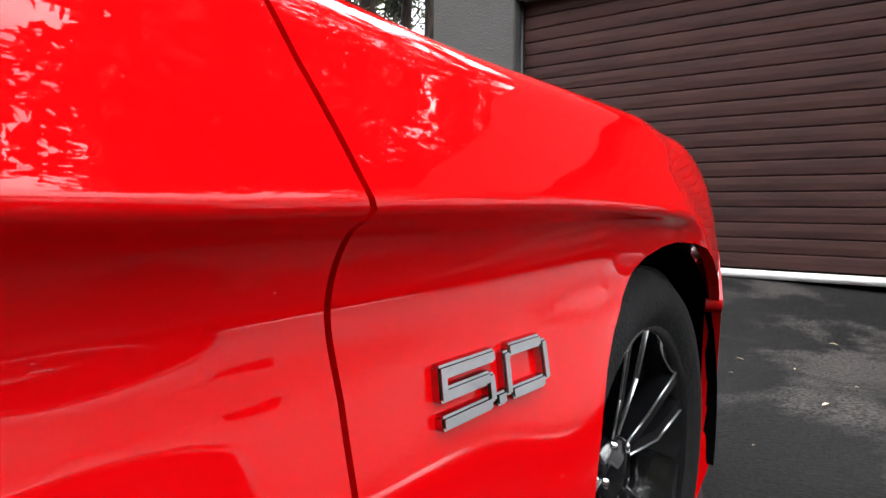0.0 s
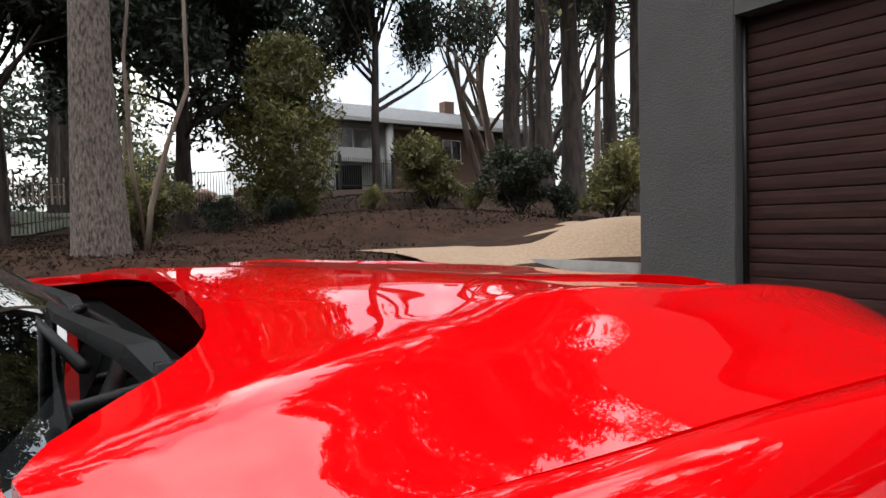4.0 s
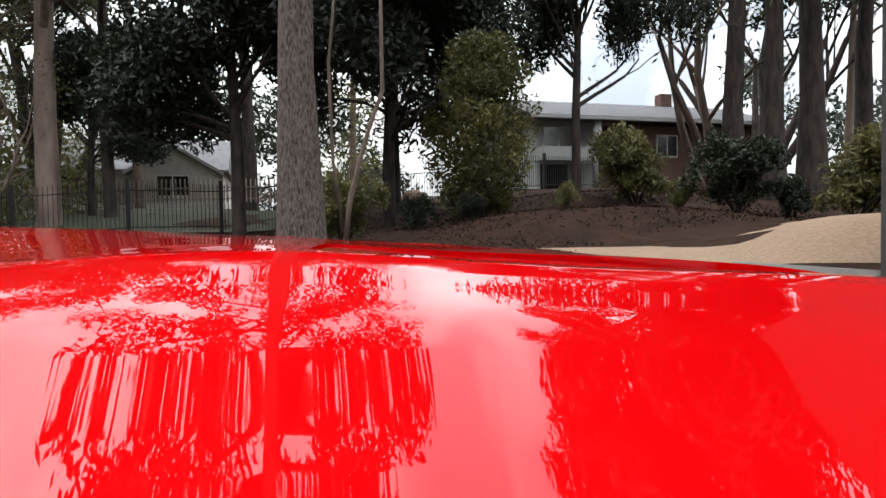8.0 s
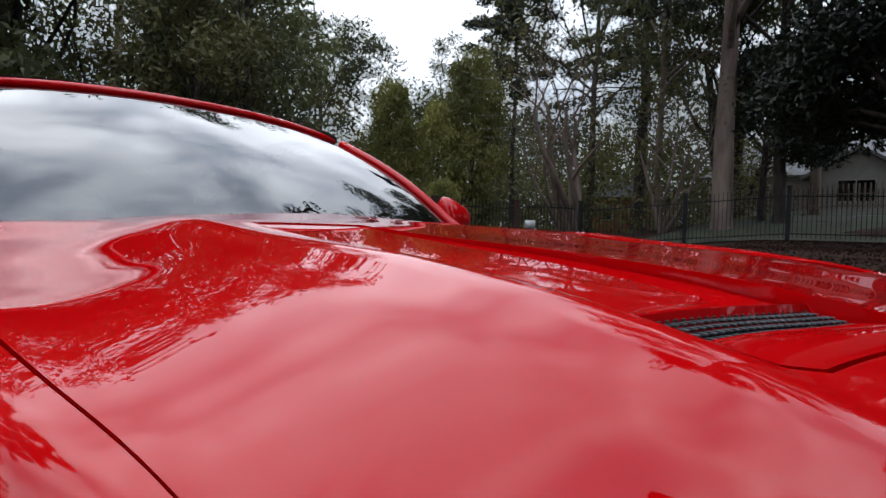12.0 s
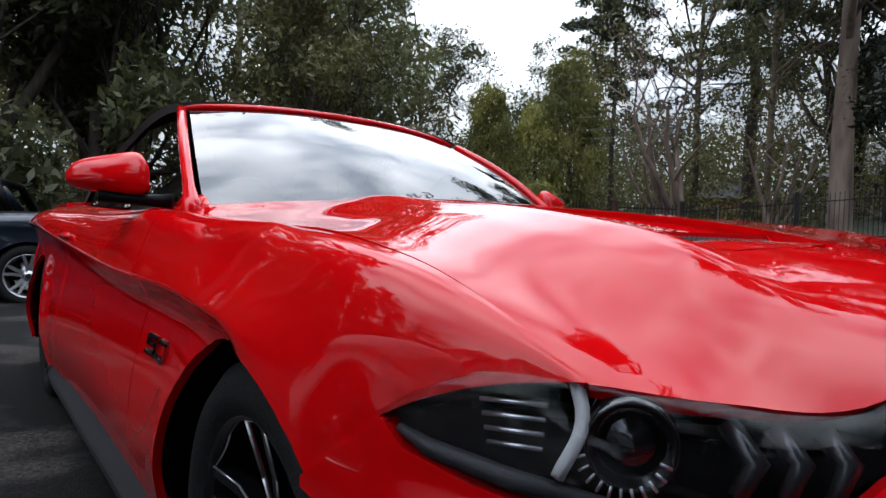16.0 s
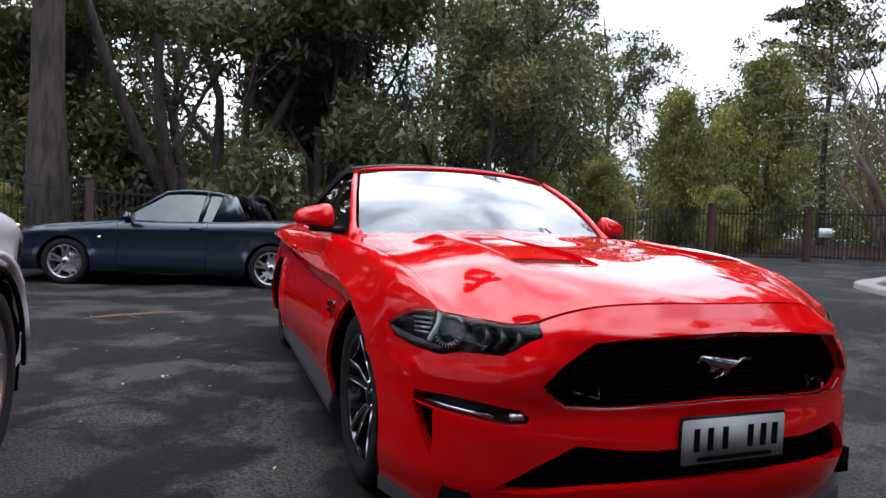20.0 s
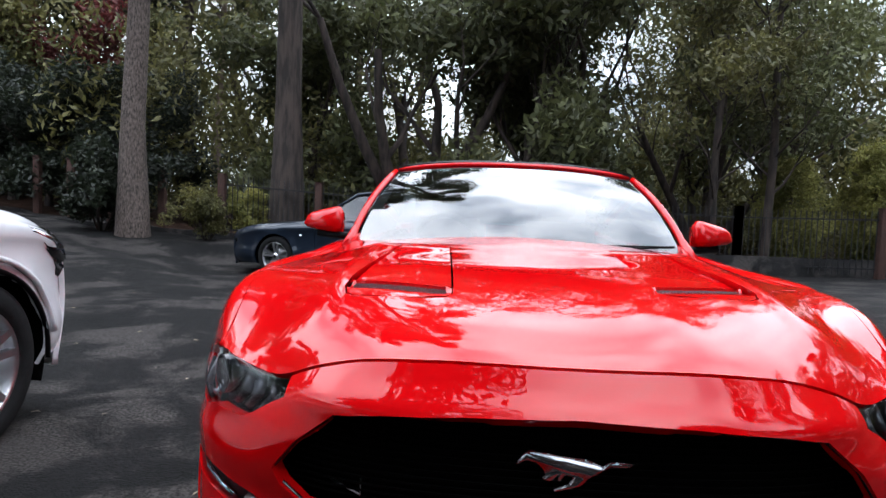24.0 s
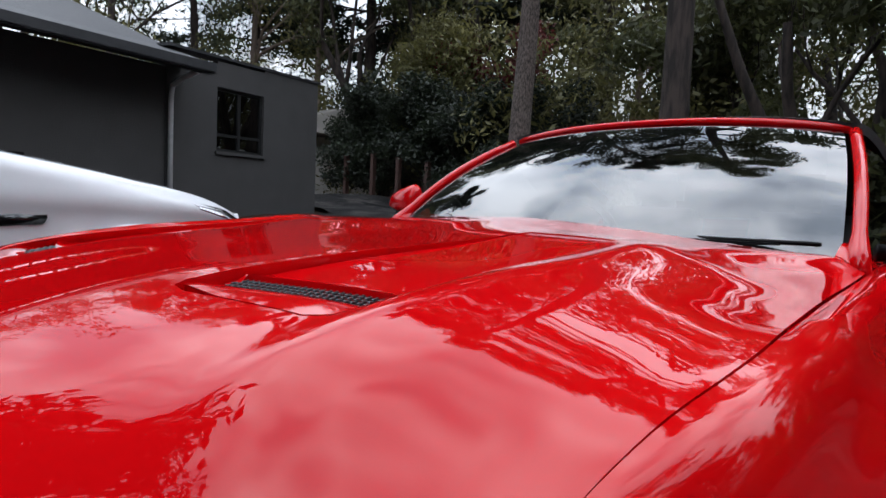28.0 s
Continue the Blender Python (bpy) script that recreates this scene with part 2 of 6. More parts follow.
LEAF_RED = material("red_leaves", (0.15, 0.03, 0.027), 0.6, 0, 0.9, 0.4, island=0.45, translucent=0.3)


# ---- mesh helpers ----
def mesh_ob(name, bm, mat, parent=None, smooth=True):
    me = bpy.data.meshes.new(name)
    bm.to_mesh(me)
    bm.free()
    me.materials.append(mat)
    if smooth:
        me.shade_smooth()
    ob = new(name, me)
    if parent:
        ob.parent = parent
    return ob


def part(name, bm, mat, parent, label="", smooth=True):
    ob = mesh_ob(name, bm, mat, parent, smooth)
    return tagged(ob, label) if label else ob


def thing(name, label, category, group="", kind="", at=None):
    ob = new(name)
    if at is not None:
        ob.matrix_basis = at
    return tagged(ob, label, category, group, kind)


def add_box(bm, size, m=Matrix(), bevel=0.0):
    r = bmesh.ops.create_cube(bm, size=1, matrix=m @ Matrix.Diagonal((*size, 1)))
    if bevel:
        es = {e for v in r["verts"] for e in v.link_edges}
        bmesh.ops.bevel(bm, geom=list(es), offset=bevel, segments=2, affect="EDGES", clamp_overlap=True)
    return bm


def box(size, m=Matrix(), bevel=0.0):
    return add_box(bmesh.new(), size, m, bevel)


def span(x0, x1, y0, y1, z0, z1, bevel=0.0, bm=None):
    return add_box(bm or bmesh.new(), (x1 - x0, y1 - y0, z1 - z0),
                   Matrix.Translation(((x0 + x1) / 2, (y0 + y1) / 2, (z0 + z1) / 2)), bevel)


def add_tube(bm, pts, radii, sides=8, cap=True):
    """A tapered tube along pts."""
    pts = [Vector(p) for p in pts]
    rings = []
    for i, p in enumerate(pts):
        d = (pts[min(i + 1, len(pts) - 1)] - pts[max(i - 1, 0)]).normalized()
        a = d.orthogonal().normalized() if i == 0 else (prev - d * prev.dot(d)).normalized()
        prev, b = a, d.cross(a)
        r = radii[i] if hasattr(radii, "__len__") else radii
        rings.append([bm.verts.new(p + (a * math.cos(k * math.tau / sides) + b * math.sin(k * math.tau / sides)) * r) for k in range(sides)])
    for r0, r1 in zip(rings, rings[1:]):
        for k in range(sides):
            bm.faces.new((r0[k], r0[(k + 1) % sides], r1[(k + 1) % sides], r1[k]))
    if cap:
        bm.faces.new(rings[0][::-1])
        bm.faces.new(rings[-1])
    return bm


def tube(pts, radii, sides=8):
    return add_tube(bmesh.new(), pts, radii, sides)


def add_grid(bm, rows):
    """Faces between rows of points."""
    vs = [[bm.verts.new(p) for p in r] for r in rows]
    for a, b in zip(vs, vs[1:]):
        for i in range(len(a) - 1):
            bm.faces.new((a[i], a[i + 1], b[i + 1], b[i]))
    return vs


def prism(poly, d0, d1, axis=1, bevel=0.0):
    """A solid with the outline poly (pairs), from d0 to d1 along an axis."""
    def put(p, d):
        q = list(p)
        q.insert(axis, d)
        return q
    bm = bmesh.new()
    a = [bm.verts.new(put(p, d0)) for p in poly]
    b = [bm.verts.new(put(p, d1)) for p in poly]
    bm.faces.new(a)
    bm.faces.new(b[::-1])
    for i in range(len(poly)):
        j = (i + 1) % len(poly)
        bm.faces.new((a[j], a[i], b[i], b[j]))
    bmesh.ops.recalc_face_normals(bm, faces=bm.faces)
    if bevel:
        bmesh.ops.bevel(bm, geom=list(bm.edges), offset=bevel, segments=2, affect="EDGES", clamp_overlap=True)
    return bm


def spline(keys, t):
    """Smooth value at t through (t, value) pairs; values may be tuples."""
    ks = sorted(keys)
    ts = [k[0] for k in ks]
    vs = np.array([k[1] for k in ks], float)
    if t <= ts[0]:
        return vs[0]
    if t >= ts[-1]:
        return vs[-1]
    i = max(j for j in range(len(ts) - 1) if ts[j] <= t)
    h = ts[i + 1] - ts[i]
    def slope(j):
        if j == 0:
            return (vs[1] - vs[0]) / (ts[1] - ts[0])
        if j == len(ts) - 1:
            return (vs[-1] - vs[-2]) / (ts[-1] - ts[-2])
        a, b = (vs[j] - vs[j - 1]) / (ts[j] - ts[j - 1]), (vs[j + 1] - vs[j]) / (ts[j + 1] - ts[j])
        wa, wb = ts[j + 1] - ts[j], ts[j] - ts[j - 1]
        return (a * wa + b * wb) / (wa + wb)
    u = (t - ts[i]) / h
    return ((2 * u**3 - 3 * u**2 + 1) * vs[i] + (u**3 - 2 * u**2 + u) * h * slope(i)
            + (-2 * u**3 + 3 * u**2) * vs[i + 1] + (u**3 - u**2) * h * slope(i + 1))


# ---- the ground ----
HILLS = np.array([(0, 0, 0), (0, -3, 0), (1.5, 1.2, 0), (-1.5, -1, 0), (3, -2, 0), (2, -7, -.05), (0, -8, -.06), (4, -8.5, -.1), (1, 2.6, .02), (-1, 2.4, .03),
                  (0, 4.5, .2), (-1.5, 4.5, .22), (3, 4.5, .2), (0, 3.6, .1), (2.5, 3.4, .1), (-2.7, 4.5, .4), (-6.3, 4, .72), (-4.3, 6.5, 1.1), (-8.5, .3, .78), (-6, -3, .45), (-12, -2, .85),
                  (-18.7, -1.6, 1.0), (-22, 4.1, 1.8), (-23.6, 11.1, 2.65), (-26, 16, 2.75), (-33, -5, 2.3), (-27, -3, 1.9), (-15, 9, 2.0), (-10, 6, 1.4), (-6, -11, .02), (-13, -9.4, .42), (5.7, -11.3, .3), (0, -12.5, .1),
                  (14, -17, 1.1), (9.2, -6.6, .68), (9, 0, .4), (7.4, -12, .4), (10.2, -12.9, .62), (12.75, -13.2, .8), (15.6, -13.3, 1.15), (6.2, -7, .2), (7, -3, .2), (5, -4, .05), (4.6, -9.2, -.06), (4.6, 2, .03), (2.7, -8.3, -.1), (12, -9.5, .75), (-30, -20, .8), (-40, 10, 3.2), (0, -40, .8), (30, -30, .8), (30, 20, .5), (0, 40, 1.5)])


def height(x, y):
    d = (HILLS[:, 0] - x) ** 2 + (HILLS[:, 1] - y) ** 2
    w = 1 / (d + 0.15) ** 1.7
    return float((w * HILLS[:, 2]).sum() / w.sum())


def steps(a, b, n):
    return [a + (b - a) * i / n for i in range(n + 1)]


def sheet(xs_of_y, ys, nx, lift):
    bm = bmesh.new()
    rows = []
    for y in ys:
        x0, x1 = xs_of_y(y)
        rows.append([(x, y, height(x, y) + lift) for x in steps(x0, x1, nx)])
    add_grid(bm, rows)
    return bm


left_edge = lambda y: float(spline([(-12, -17), (-7, -16), (-5, -13), (-4.2, -9), (-3.4, -6.6), (-2.4, -5.5), (-1, -5.0), (1, -4.7), (3, -3.9), (4.6, -2.45)], y))
right_edge = lambda y: float(spline([(-13.4, 17), (-11, 16), (-9, 12.8), (-7.5, 9.9), (-6, 9.4), (4.6, 9.6)], y))
drive_in = lambda x, y: -12.8 < y < 4.5 and (left_edge(y) + 0.7 if y > -11.2 else 7.4) < x < right_edge(y) - 0.7
ring = [0, 3, 6, 9, 12, 15, 18, 21, 24, 28, 33, 40, 50, 70, 110, 200, 500, 2000]
axis_x = [-v for v in ring[:0:-1]] + ring
bm = bmesh.new()
add_grid(bm, [[(x, y, height(x, y) - (0.15 if drive_in(x, y) else 0.012)) for x in sorted(axis_x + [v + 1.5 for v in axis_x if abs(v) < 24])] for y in sorted(axis_x + [v + 1.5 for v in axis_x if abs(v) < 24])])
tagged(mesh_ob("ground", bm, MULCH), "dark brown mulch and soil ground", "ground", kind="structure")

bm = sheet(lambda y: (left_edge(y) if y > -11.61 else 6.4, right_edge(y)), steps(-13.3, -11.62, 10) + steps(-11.6, 4.62, 90), 100, 0.006)
tagged(mesh_ob("driveway", bm, ASPHALT), "dark worn asphalt driveway with pale stains", "driveway", kind="structure")
bm = sheet(lambda y: (spline([(3.2, -6.8), (5, -6.3), (9, -8)], y), spline([(3.2, -4.2), (4.4, -2.6), (9, -2.2)], y)), steps(3.2, 9, 30), 30, 0.012)
tagged(mesh_ob("gravel_path", bm, GRAVEL), "tan gravel path beside the garage", "path", kind="structure")

# concrete edging along the bed
bm = bmesh.new()
rows = []
for i in range(61):
    y = -4.9 + 9.0 * i / 60
    x, x2 = left_edge(y), left_edge(y + 0.05)
    nn = Vector((-0.05, x2 - x, 0)).normalized()
    rows.append([(x + nn.x * d, y + nn.y * d, height(x, y) + h) for d, h in ((-0.02, -0.05), (-0.02, 0.06), (0.0, 0.075), (0.2, 0.075), (0.22, 0.06), (0.22, -0.05))])
add_grid(bm, rows)
bmesh.ops.recalc_face_normals(bm, faces=bm.faces)
tagged(mesh_ob("kerb_edging", bm, CONCRETE), "pale concrete edging round the mulch bed", "kerb", kind="structure")


# ---- garage ----
GY = 4.42
garage = tagged(mesh_ob("wall_garage", span(-2.9, -1.9, GY, GY + 0.5, -0.2, 3.9, 0.01), RENDER_GREY, smooth=False), "grey rendered garage pier", "wall", kind="structure")
part("lintel", span(-1.9, 4.4, GY, GY + 0.5, 2.79, 3.9), RENDER_GREY, garage, smooth=False)
part("pier", span(4.4, 5.2, GY, GY + 0.5, -0.2, 3.9), RENDER_GREY, garage, smooth=False)
part("side_wall", span(-2.9, -2.6, GY + 0.5, 12, -0.2, 3.9), RENDER_GREY, garage, smooth=False)
door = tagged(new("door_garage"), "brown ribbed steel garage door", "garage door", kind="structure")
rib = 0.124
for i in range(21):
    z0 = 0.285 + i * rib
    prof = [(GY + 0.2, z0), (GY + 0.168, z0 + 0.003), (GY + 0.162, z0 + 0.011), (GY + 0.158, z0 + rib * 0.5), (GY + 0.162, z0 + rib - 0.011), (GY + 0.168, z0 + rib - 0.003), (GY + 0.2, z0 + rib - 0.001)]
    bm = prism(prof, -1.88, 4.38, axis=0)
    part("slat", bm, DOOR_BROWN, door, smooth=False)
part("backing", span(-1.88, 4.38, GY + 0.21, GY + 0.24, 0.1, 2.86), DARK, door, smooth=False)
part("bottom_seal", span(-1.88, 4.38, GY + 0.1, GY + 0.22, 0.21, 0.272, 0.008), PIPE_WHITE, door, "pale bottom rail")
part("edge_trim", span(-1.905, -1.87, GY + 0.11, GY + 0.15, 0.1, 2.86), STEEL_BLACK, door)
tagged(mesh_ob("kerb", span(-5.6, -2.92, GY - 0.05, GY + 0.1, 0.2, 0.62, 0.02), CONCRETE), "pale concrete kerb at the gravel", "kerb", kind="structure")

# ---- house wall beside the drive ----
hm = Matrix.Translation((9.87, -4.74, 0)) @ Matrix.Rotation(radians(-79), 4, "Z")   # local x runs along the wall
house = tagged(new("wall_house"), "grey rendered house wall with a flat parapet", "house wall", kind="structure")
house.matrix_basis = hm
def wall_part(name, x0, x1, z0, z1, y0=0.0, y1=0.3, mat=RENDER_GREY):
    return part(name, span(x0, x1, y0, y1, z0, z1), mat, house, smooth=False)
wall_part("wall", -1.02, 0, -0.2, 3.35)
wall_part("wall", 0, 1.11, -0.2, 1.78)
wall_part("wall", 0, 1.11, 2.94, 3.4)
wall_part("wall", 1.11, 2.62, -0.2, 3.45)
wall_part("end_wall", 2.32, 2.62, -0.2, 3.45, 0.3, 7)
wall_part("parapet_cap", -1.02, 2.66, 3.45, 3.5, -0.03, 0.33, ROOF_DARK)
wall_part("main_wall", -9.5, -1.02, -0.2, 3.1, 0.05, 0.35)
bm = prism([(-0.75, 2.95), (-0.75, 3.15), (0.2, 3.45), (3.5, 4.7), (3.5, 4.5), (0.2, 3.22)], -9.5, -0.75, axis=0)
part("roof", bm, ROOF_DARK, house, "dark sheet roof with deep eave", smooth=False)
part("gutter", span(-9.5, -0.7, -0.88, -0.74, 2.98, 3.14, 0.02), ROOF_DARK, house, smooth=False)
part("downpipe", tube([(-0.95, -0.7, 2.98), (-0.97, -0.4, 2.9), (-0.98, -0.1, 2.78), (-0.98, -0.06, 2.6), (-0.98, -0.06, 0)], 0.045), PIPE_WHITE, house, "pale downpipe")
def window_unit(name, x0, x1, z0, z1):
    w = tagged(new(name), "dark aluminium framed window", "window", kind="structure")
    w.matrix_basis = hm
    for a, b, c, d in ((x0, x1, z0, z0 + 0.05), (x0, x1, z1 - 0.05, z1), (x0, x0 + 0.05, z0, z1), (x1 - 0.05, x1, z0, z1), ((x0 + x1) / 2 - 0.03, (x0 + x1) / 2 + 0.03, z0, z1), (x0, x1, z0 + 0.28, z0 + 0.33)):
        part("frame_bar", span(a, b, 0.06, 0.13, c, d), STEEL_BLACK, w, smooth=False)
    p = part("pane", span(x0, x1, 0.09, 0.1, z0, z1), GLASS, w, smooth=False)
    p.visible_shadow = False
    part("curtain", span(x0 + 0.6, x1 - 0.05, 0.2, 0.22, z0, z1), PIPE_WHITE, w, smooth=False)
    # near-black sheet in place of the unlit room behind the pane
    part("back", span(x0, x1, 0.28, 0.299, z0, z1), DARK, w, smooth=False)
    part("sill", span(x0 - 0.04, x1 + 0.04, -0.05, 0.1, z0 - 0.07, z0 - 0.002, 0.01), RENDER_GREY, w, smooth=False)
    return w
window_unit("window_1", 0, 1.11, 1.78, 2.94)


# ---- fences ----
BAR_MESH = mesh_ob("bar", box((0.018, 0.018, 1.35)), STEEL_BLACK, smooth=False)
BAR_DATA = BAR_MESH.data
bpy.data.objects.remove(BAR_MESH)


def picket_run(p0, p1, group, gap=0.11, tall=1.35):
    """A run of black tubular fence between two points."""
    p0, p1 = Vector(p0), Vector(p1)
    n = int((p1 - p0).length / gap)
    f = thing("fence", "black tubular steel fence along the garden bed", "fence", group)
    d = (p1 - p0) / n
    ang = math.atan2(d.y, d.x)
    for i in range(1, n):
        q = p0 + d * i
        o = new("bar", BAR_DATA)
        o.parent = f
        o.matrix_basis = Matrix.Translation((q.x, q.y, height(q.x, q.y) + 0.08 + tall / 2)) @ Matrix.Rotation(ang, 4, "Z")
    for h in (0.2, tall - 0.12):
        a, b = p0.copy(), p1.copy()
        a.z, b.z = height(a.x, a.y) + h, height(b.x, b.y) + h
        part("rail", tube([a, b], 0.022, 4), STEEL_BLACK, f, smooth=False)
    return f


def post(x, y, h, w, mat, label, group):
    p = thing("fence_post", label, "fence post", group, at=Matrix.Translation((x, y, height(x, y) - 0.1)))
    part("post", span(-w / 2, w / 2, -w / 2, w / 2, 0, h + 0.1, 0.012), mat, p, smooth=False)
    part("cap", span(-w / 2 - 0.01, w / 2 + 0.01, -w / 2 - 0.01, w / 2 + 0.01, h + 0.1, h + 0.13, 0.008), mat, p, smooth=False)
    return p


def fence_line(pts, group, h=1.5, w=0.16, mat=POST_WOOD, label="brown stained timber fence post"):
    for (x, y) in pts:
        post(x, y, h, w, mat, label, group)
    for a, b in zip(pts, pts[1:]):
        picket_run((*a, 0), (*b, 0), group)


fence_line([(-5.6, -11.9), (-3.2, -12.2), (-0.8, -12.5), (1.6, -12.7), (3.9, -12.6), (6.0, -12.0)], "back fence", h=1.45)
fence_line([(-13.4, -9.8), (-10.9, -10.6), (-8.3, -11.3), (-5.6, -11.9)], "back fence", h=1.45)
fence_line([(-15.4, -8.9), (-17.2, -6.5), (-18.1, -4), (-18.7, -1.6), (-20.4, 1.3), (-22, 4.1), (-22.8, 7.6), (-23.6, 11.1), (-24, 14)], "side fence", h=1.5, w=0.11, mat=STEEL_BLACK, label="black steel fence post in garden bed")
for x, y in ((7.4, -12.0), (8.96, -12.6), (10.2, -12.95), (11.25, -13.2), (12.75, -13.3), (14.2, -13.4), (15.6, -13.5), (17.2, -13.6)):
    post(x, y, 1.42, 0.16, POST_WOOD, "brown timber bollard post along the drive", "drive edge posts")


# ---- trees ----
def leaf_cloud(rng, centres, per, spread, size, flat=0.8, droop=0.0):
    """Vertices and faces of small leaves scattered round the centres."""
    c = np.repeat(np.array(centres, float), per, axis=0)
    n = len(c)
    off = rng.normal(size=(n, 3))
    off *= (rng.random((n, 1)) ** 0.4) * spread / np.linalg.norm(off, axis=1, keepdims=True)
    off[:, 2] *= flat
    p = c + off
    a = rng.normal(size=(n, 3))
    a[:, 2] -= droop
    a /= np.linalg.norm(a, axis=1, keepdims=True)
    b = np.cross(a, rng.normal(size=(n, 3)))
    b /= np.linalg.norm(b, axis=1, keepdims=True) + 1e-6
    s = size * (0.6 + 0.8 * rng.random((n, 1)))
    v = np.stack([p - a * s, p + b * s * 0.36, p + a * s, p - b * s * 0.36], axis=1).reshape(-1, 3)
    f = np.arange(n * 4).reshape(n, 4)
    return v, f


def leaf_mesh(name, v, f, mat):
    me = bpy.data.meshes.new(name)
    me.from_pydata(v.tolist(), [], f.tolist())
    me.materials.append(mat)
    return me


def grow(rng, bm, start, way, length, radius, depth, tips, sides, bend=0.25, spread=0.8, kids=(2, 4)):
    pts, p, d = [Vector(start)], Vector(start), Vector(way).normalized()
    n = 4
    for i in range(n):
        d = (d + Vector(rng.normal(size=3)) * bend * 0.35 + Vector((0, 0, 0.06))).normalized()
        p = p + d * length / n
        pts.append(p.copy())
    radii = [radius * (1 - 0.55 * i / n) for i in range(n + 1)]
    add_tube(bm, pts, radii, sides, cap=False)
    if depth == 0:
        tips.append(tuple(pts[-1]))
        tips.append(tuple(pts[-2]))
        return
    for k in range(int(rng.integers(*kids))):
        i = int(rng.integers(2, n + 1))
        side = Vector(rng.normal(size=3))
        side = (side - d * side.dot(d)).normalized()
        grow(rng, bm, pts[i], d * (1 - spread * 0.5) + side * spread + Vector((0, 0, 0.15)), length * rng.uniform(0.5, 0.72), radii[i] * 0.62, depth - 1, tips, max(4, sides - 2), bend, spread, kids)


def make_tree(kind, seed):
    """Meshes (trunk, crown) of one tree, standing at the origin."""
    rng = np.random.default_rng(seed)
    bm, tips = bmesh.new(), []
    if kind == "pine":          # tall bare trunk, layered dark crown
        H, R = 19, 0.34 if seed < 16 else 0.19
        pts = [(rng.normal() * 0.12 * i / 4, rng.normal() * 0.12 * i / 4, H * i / 8) for i in range(9)]
        add_tube(bm, [(0, 0, -0.3), (0, 0, 0.1)] + pts[1:], [R * 1.7, R * 1.35] + [R * (1.05 - 0.9 * i / 8) for i in range(1, 9)], 14)
        for i in range(46):
            z = rng.uniform(0.4, 0.98) * H
            a, L = rng.uniform(0, math.tau), 5.2 * (1.08 - z / H) + 0.9
            e = Vector((math.cos(a) * L, math.sin(a) * L, z - 0.1 * L + rng.normal() * 0.3))
            add_tube(bm, [(0, 0, z), ((e.x) * 0.5, e.y * 0.5, z + 0.15), e], [0.06, 0.04, 0.012], 5, cap=False)
            for k in (0.45, 0.7, 0.9, 1.05):
                tips.append((e.x * k, e.y * k, z + (e.z - z) * k))
        v, f = leaf_cloud(rng, tips, 120, 0.66, 0.12, 0.45, 0.4)
        mats = (BARK_PINE, LEAF_DARK)
    elif kind == "gum":         # pale trunk, open crown of clumps
        H, R = 17, 0.32 if seed < 16 else 0.18
        add_tube(bm, [(0, 0, -0.3), (0, 0, 0.2), (0.1, 0, 3), (0.15, 0.1, 7), (0.3, 0.1, 10)], [R * 1.3, R * 1.05, R * 0.9, R * 0.72, R * 0.55], 12, cap=False)
        for i in range(7):
            a, z = i * 0.9 + rng.uniform(-0.3, 0.3), 5.6 + i * 0.62
            grow(rng, bm, (0.2, 0.08, z), (math.cos(a), math.sin(a), 0.75 + 0.1 * i), rng.uniform(3.2, 4.6), R * 0.42, 2, tips, 7, 0.35, 0.75)
        grow(rng, bm, (0.3, 0.1, 10), (0.1, 0, 1), 4, R * 0.55, 2, tips, 8, 0.3, 0.7)
        v, f = leaf_cloud(rng, tips, 105 if seed < 16 else 140, 0.85, 0.11, 0.7, 0.9)
        mats = (BARK_GUM, LEAF_GUM)
    elif kind == "wattle":      # several leaning stems, feathery crown
        for i in range(5):
            a = i * 1.26 + rng.uniform(-0.3, 0.3)
            grow(rng, bm, (0, 0, -0.2), (math.cos(a) * 0.5, math.sin(a) * 0.5, 1), rng.uniform(4.2, 5.5), 0.16, 3, tips, 8, 0.3, 0.6, (2, 4))
        v, f = leaf_cloud(rng, tips, 40, 0.75, 0.1, 0.6, 0.7)
        mats = (BARK_DARK, LEAF_GUM)
    elif kind == "broad":       # dense dark broadleaf
        add_tube(bm, [(0, 0, -0.2), (0, 0, 1), (0.1, 0.05, 2.6)], [0.15, 0.12, 0.1], 10, cap=False)
        for i in range(13):
            a = i * 0.8 + rng.uniform(-0.3, 0.3)
            grow(rng, bm, (0.05, 0.03, 0.45 + 0.17 * i), (math.cos(a), math.sin(a), 0.1 + 0.14 * i), rng.uniform(1.5, 2.5), 0.05, 2, tips, 6, 0.3, 0.7)
        v, f = leaf_cloud(rng, tips, 110, 0.66, 0.1, 0.85, 0.2)
        mats = (BARK_DARK, LEAF_DARK)
    elif kind == "stand":       # dark broadleaf on a clear stem
        add_tube(bm, [(0, 0, -0.2), (0, 0, 1.4), (0.1, 0.05, 3.6)], [0.14, 0.12, 0.09], 10, cap=False)
        for i in range(13):
            a = i * 0.8 + rng.uniform(-0.3, 0.3)
            grow(rng, bm, (0.06, 0.03, 1.7 + 0.17 * i), (math.cos(a), math.sin(a), 0.25 + 0.14 * i), rng.uniform(1.4, 2.2), 0.05, 2, tips, 6, 0.3, 0.7)
        v, f = leaf_cloud(rng, tips, 240, 0.68, 0.075, 0.85, 0.2)
        mats = (BARK_DARK, LEAF_DARK)
    elif kind == "slim":        # slender straight stem with fine rising limbs
        H = 9.5
        add_tube(bm, [(0, 0, -0.2), (0, 0, 0.2), (0.08, 0.03, 2.5), (0.02, 0.1, 5), (0.12, 0.05, 7.5), (0.1, 0.1, H)], [0.13, 0.1, 0.085, 0.065, 0.04, 0.015], 9, cap=False)
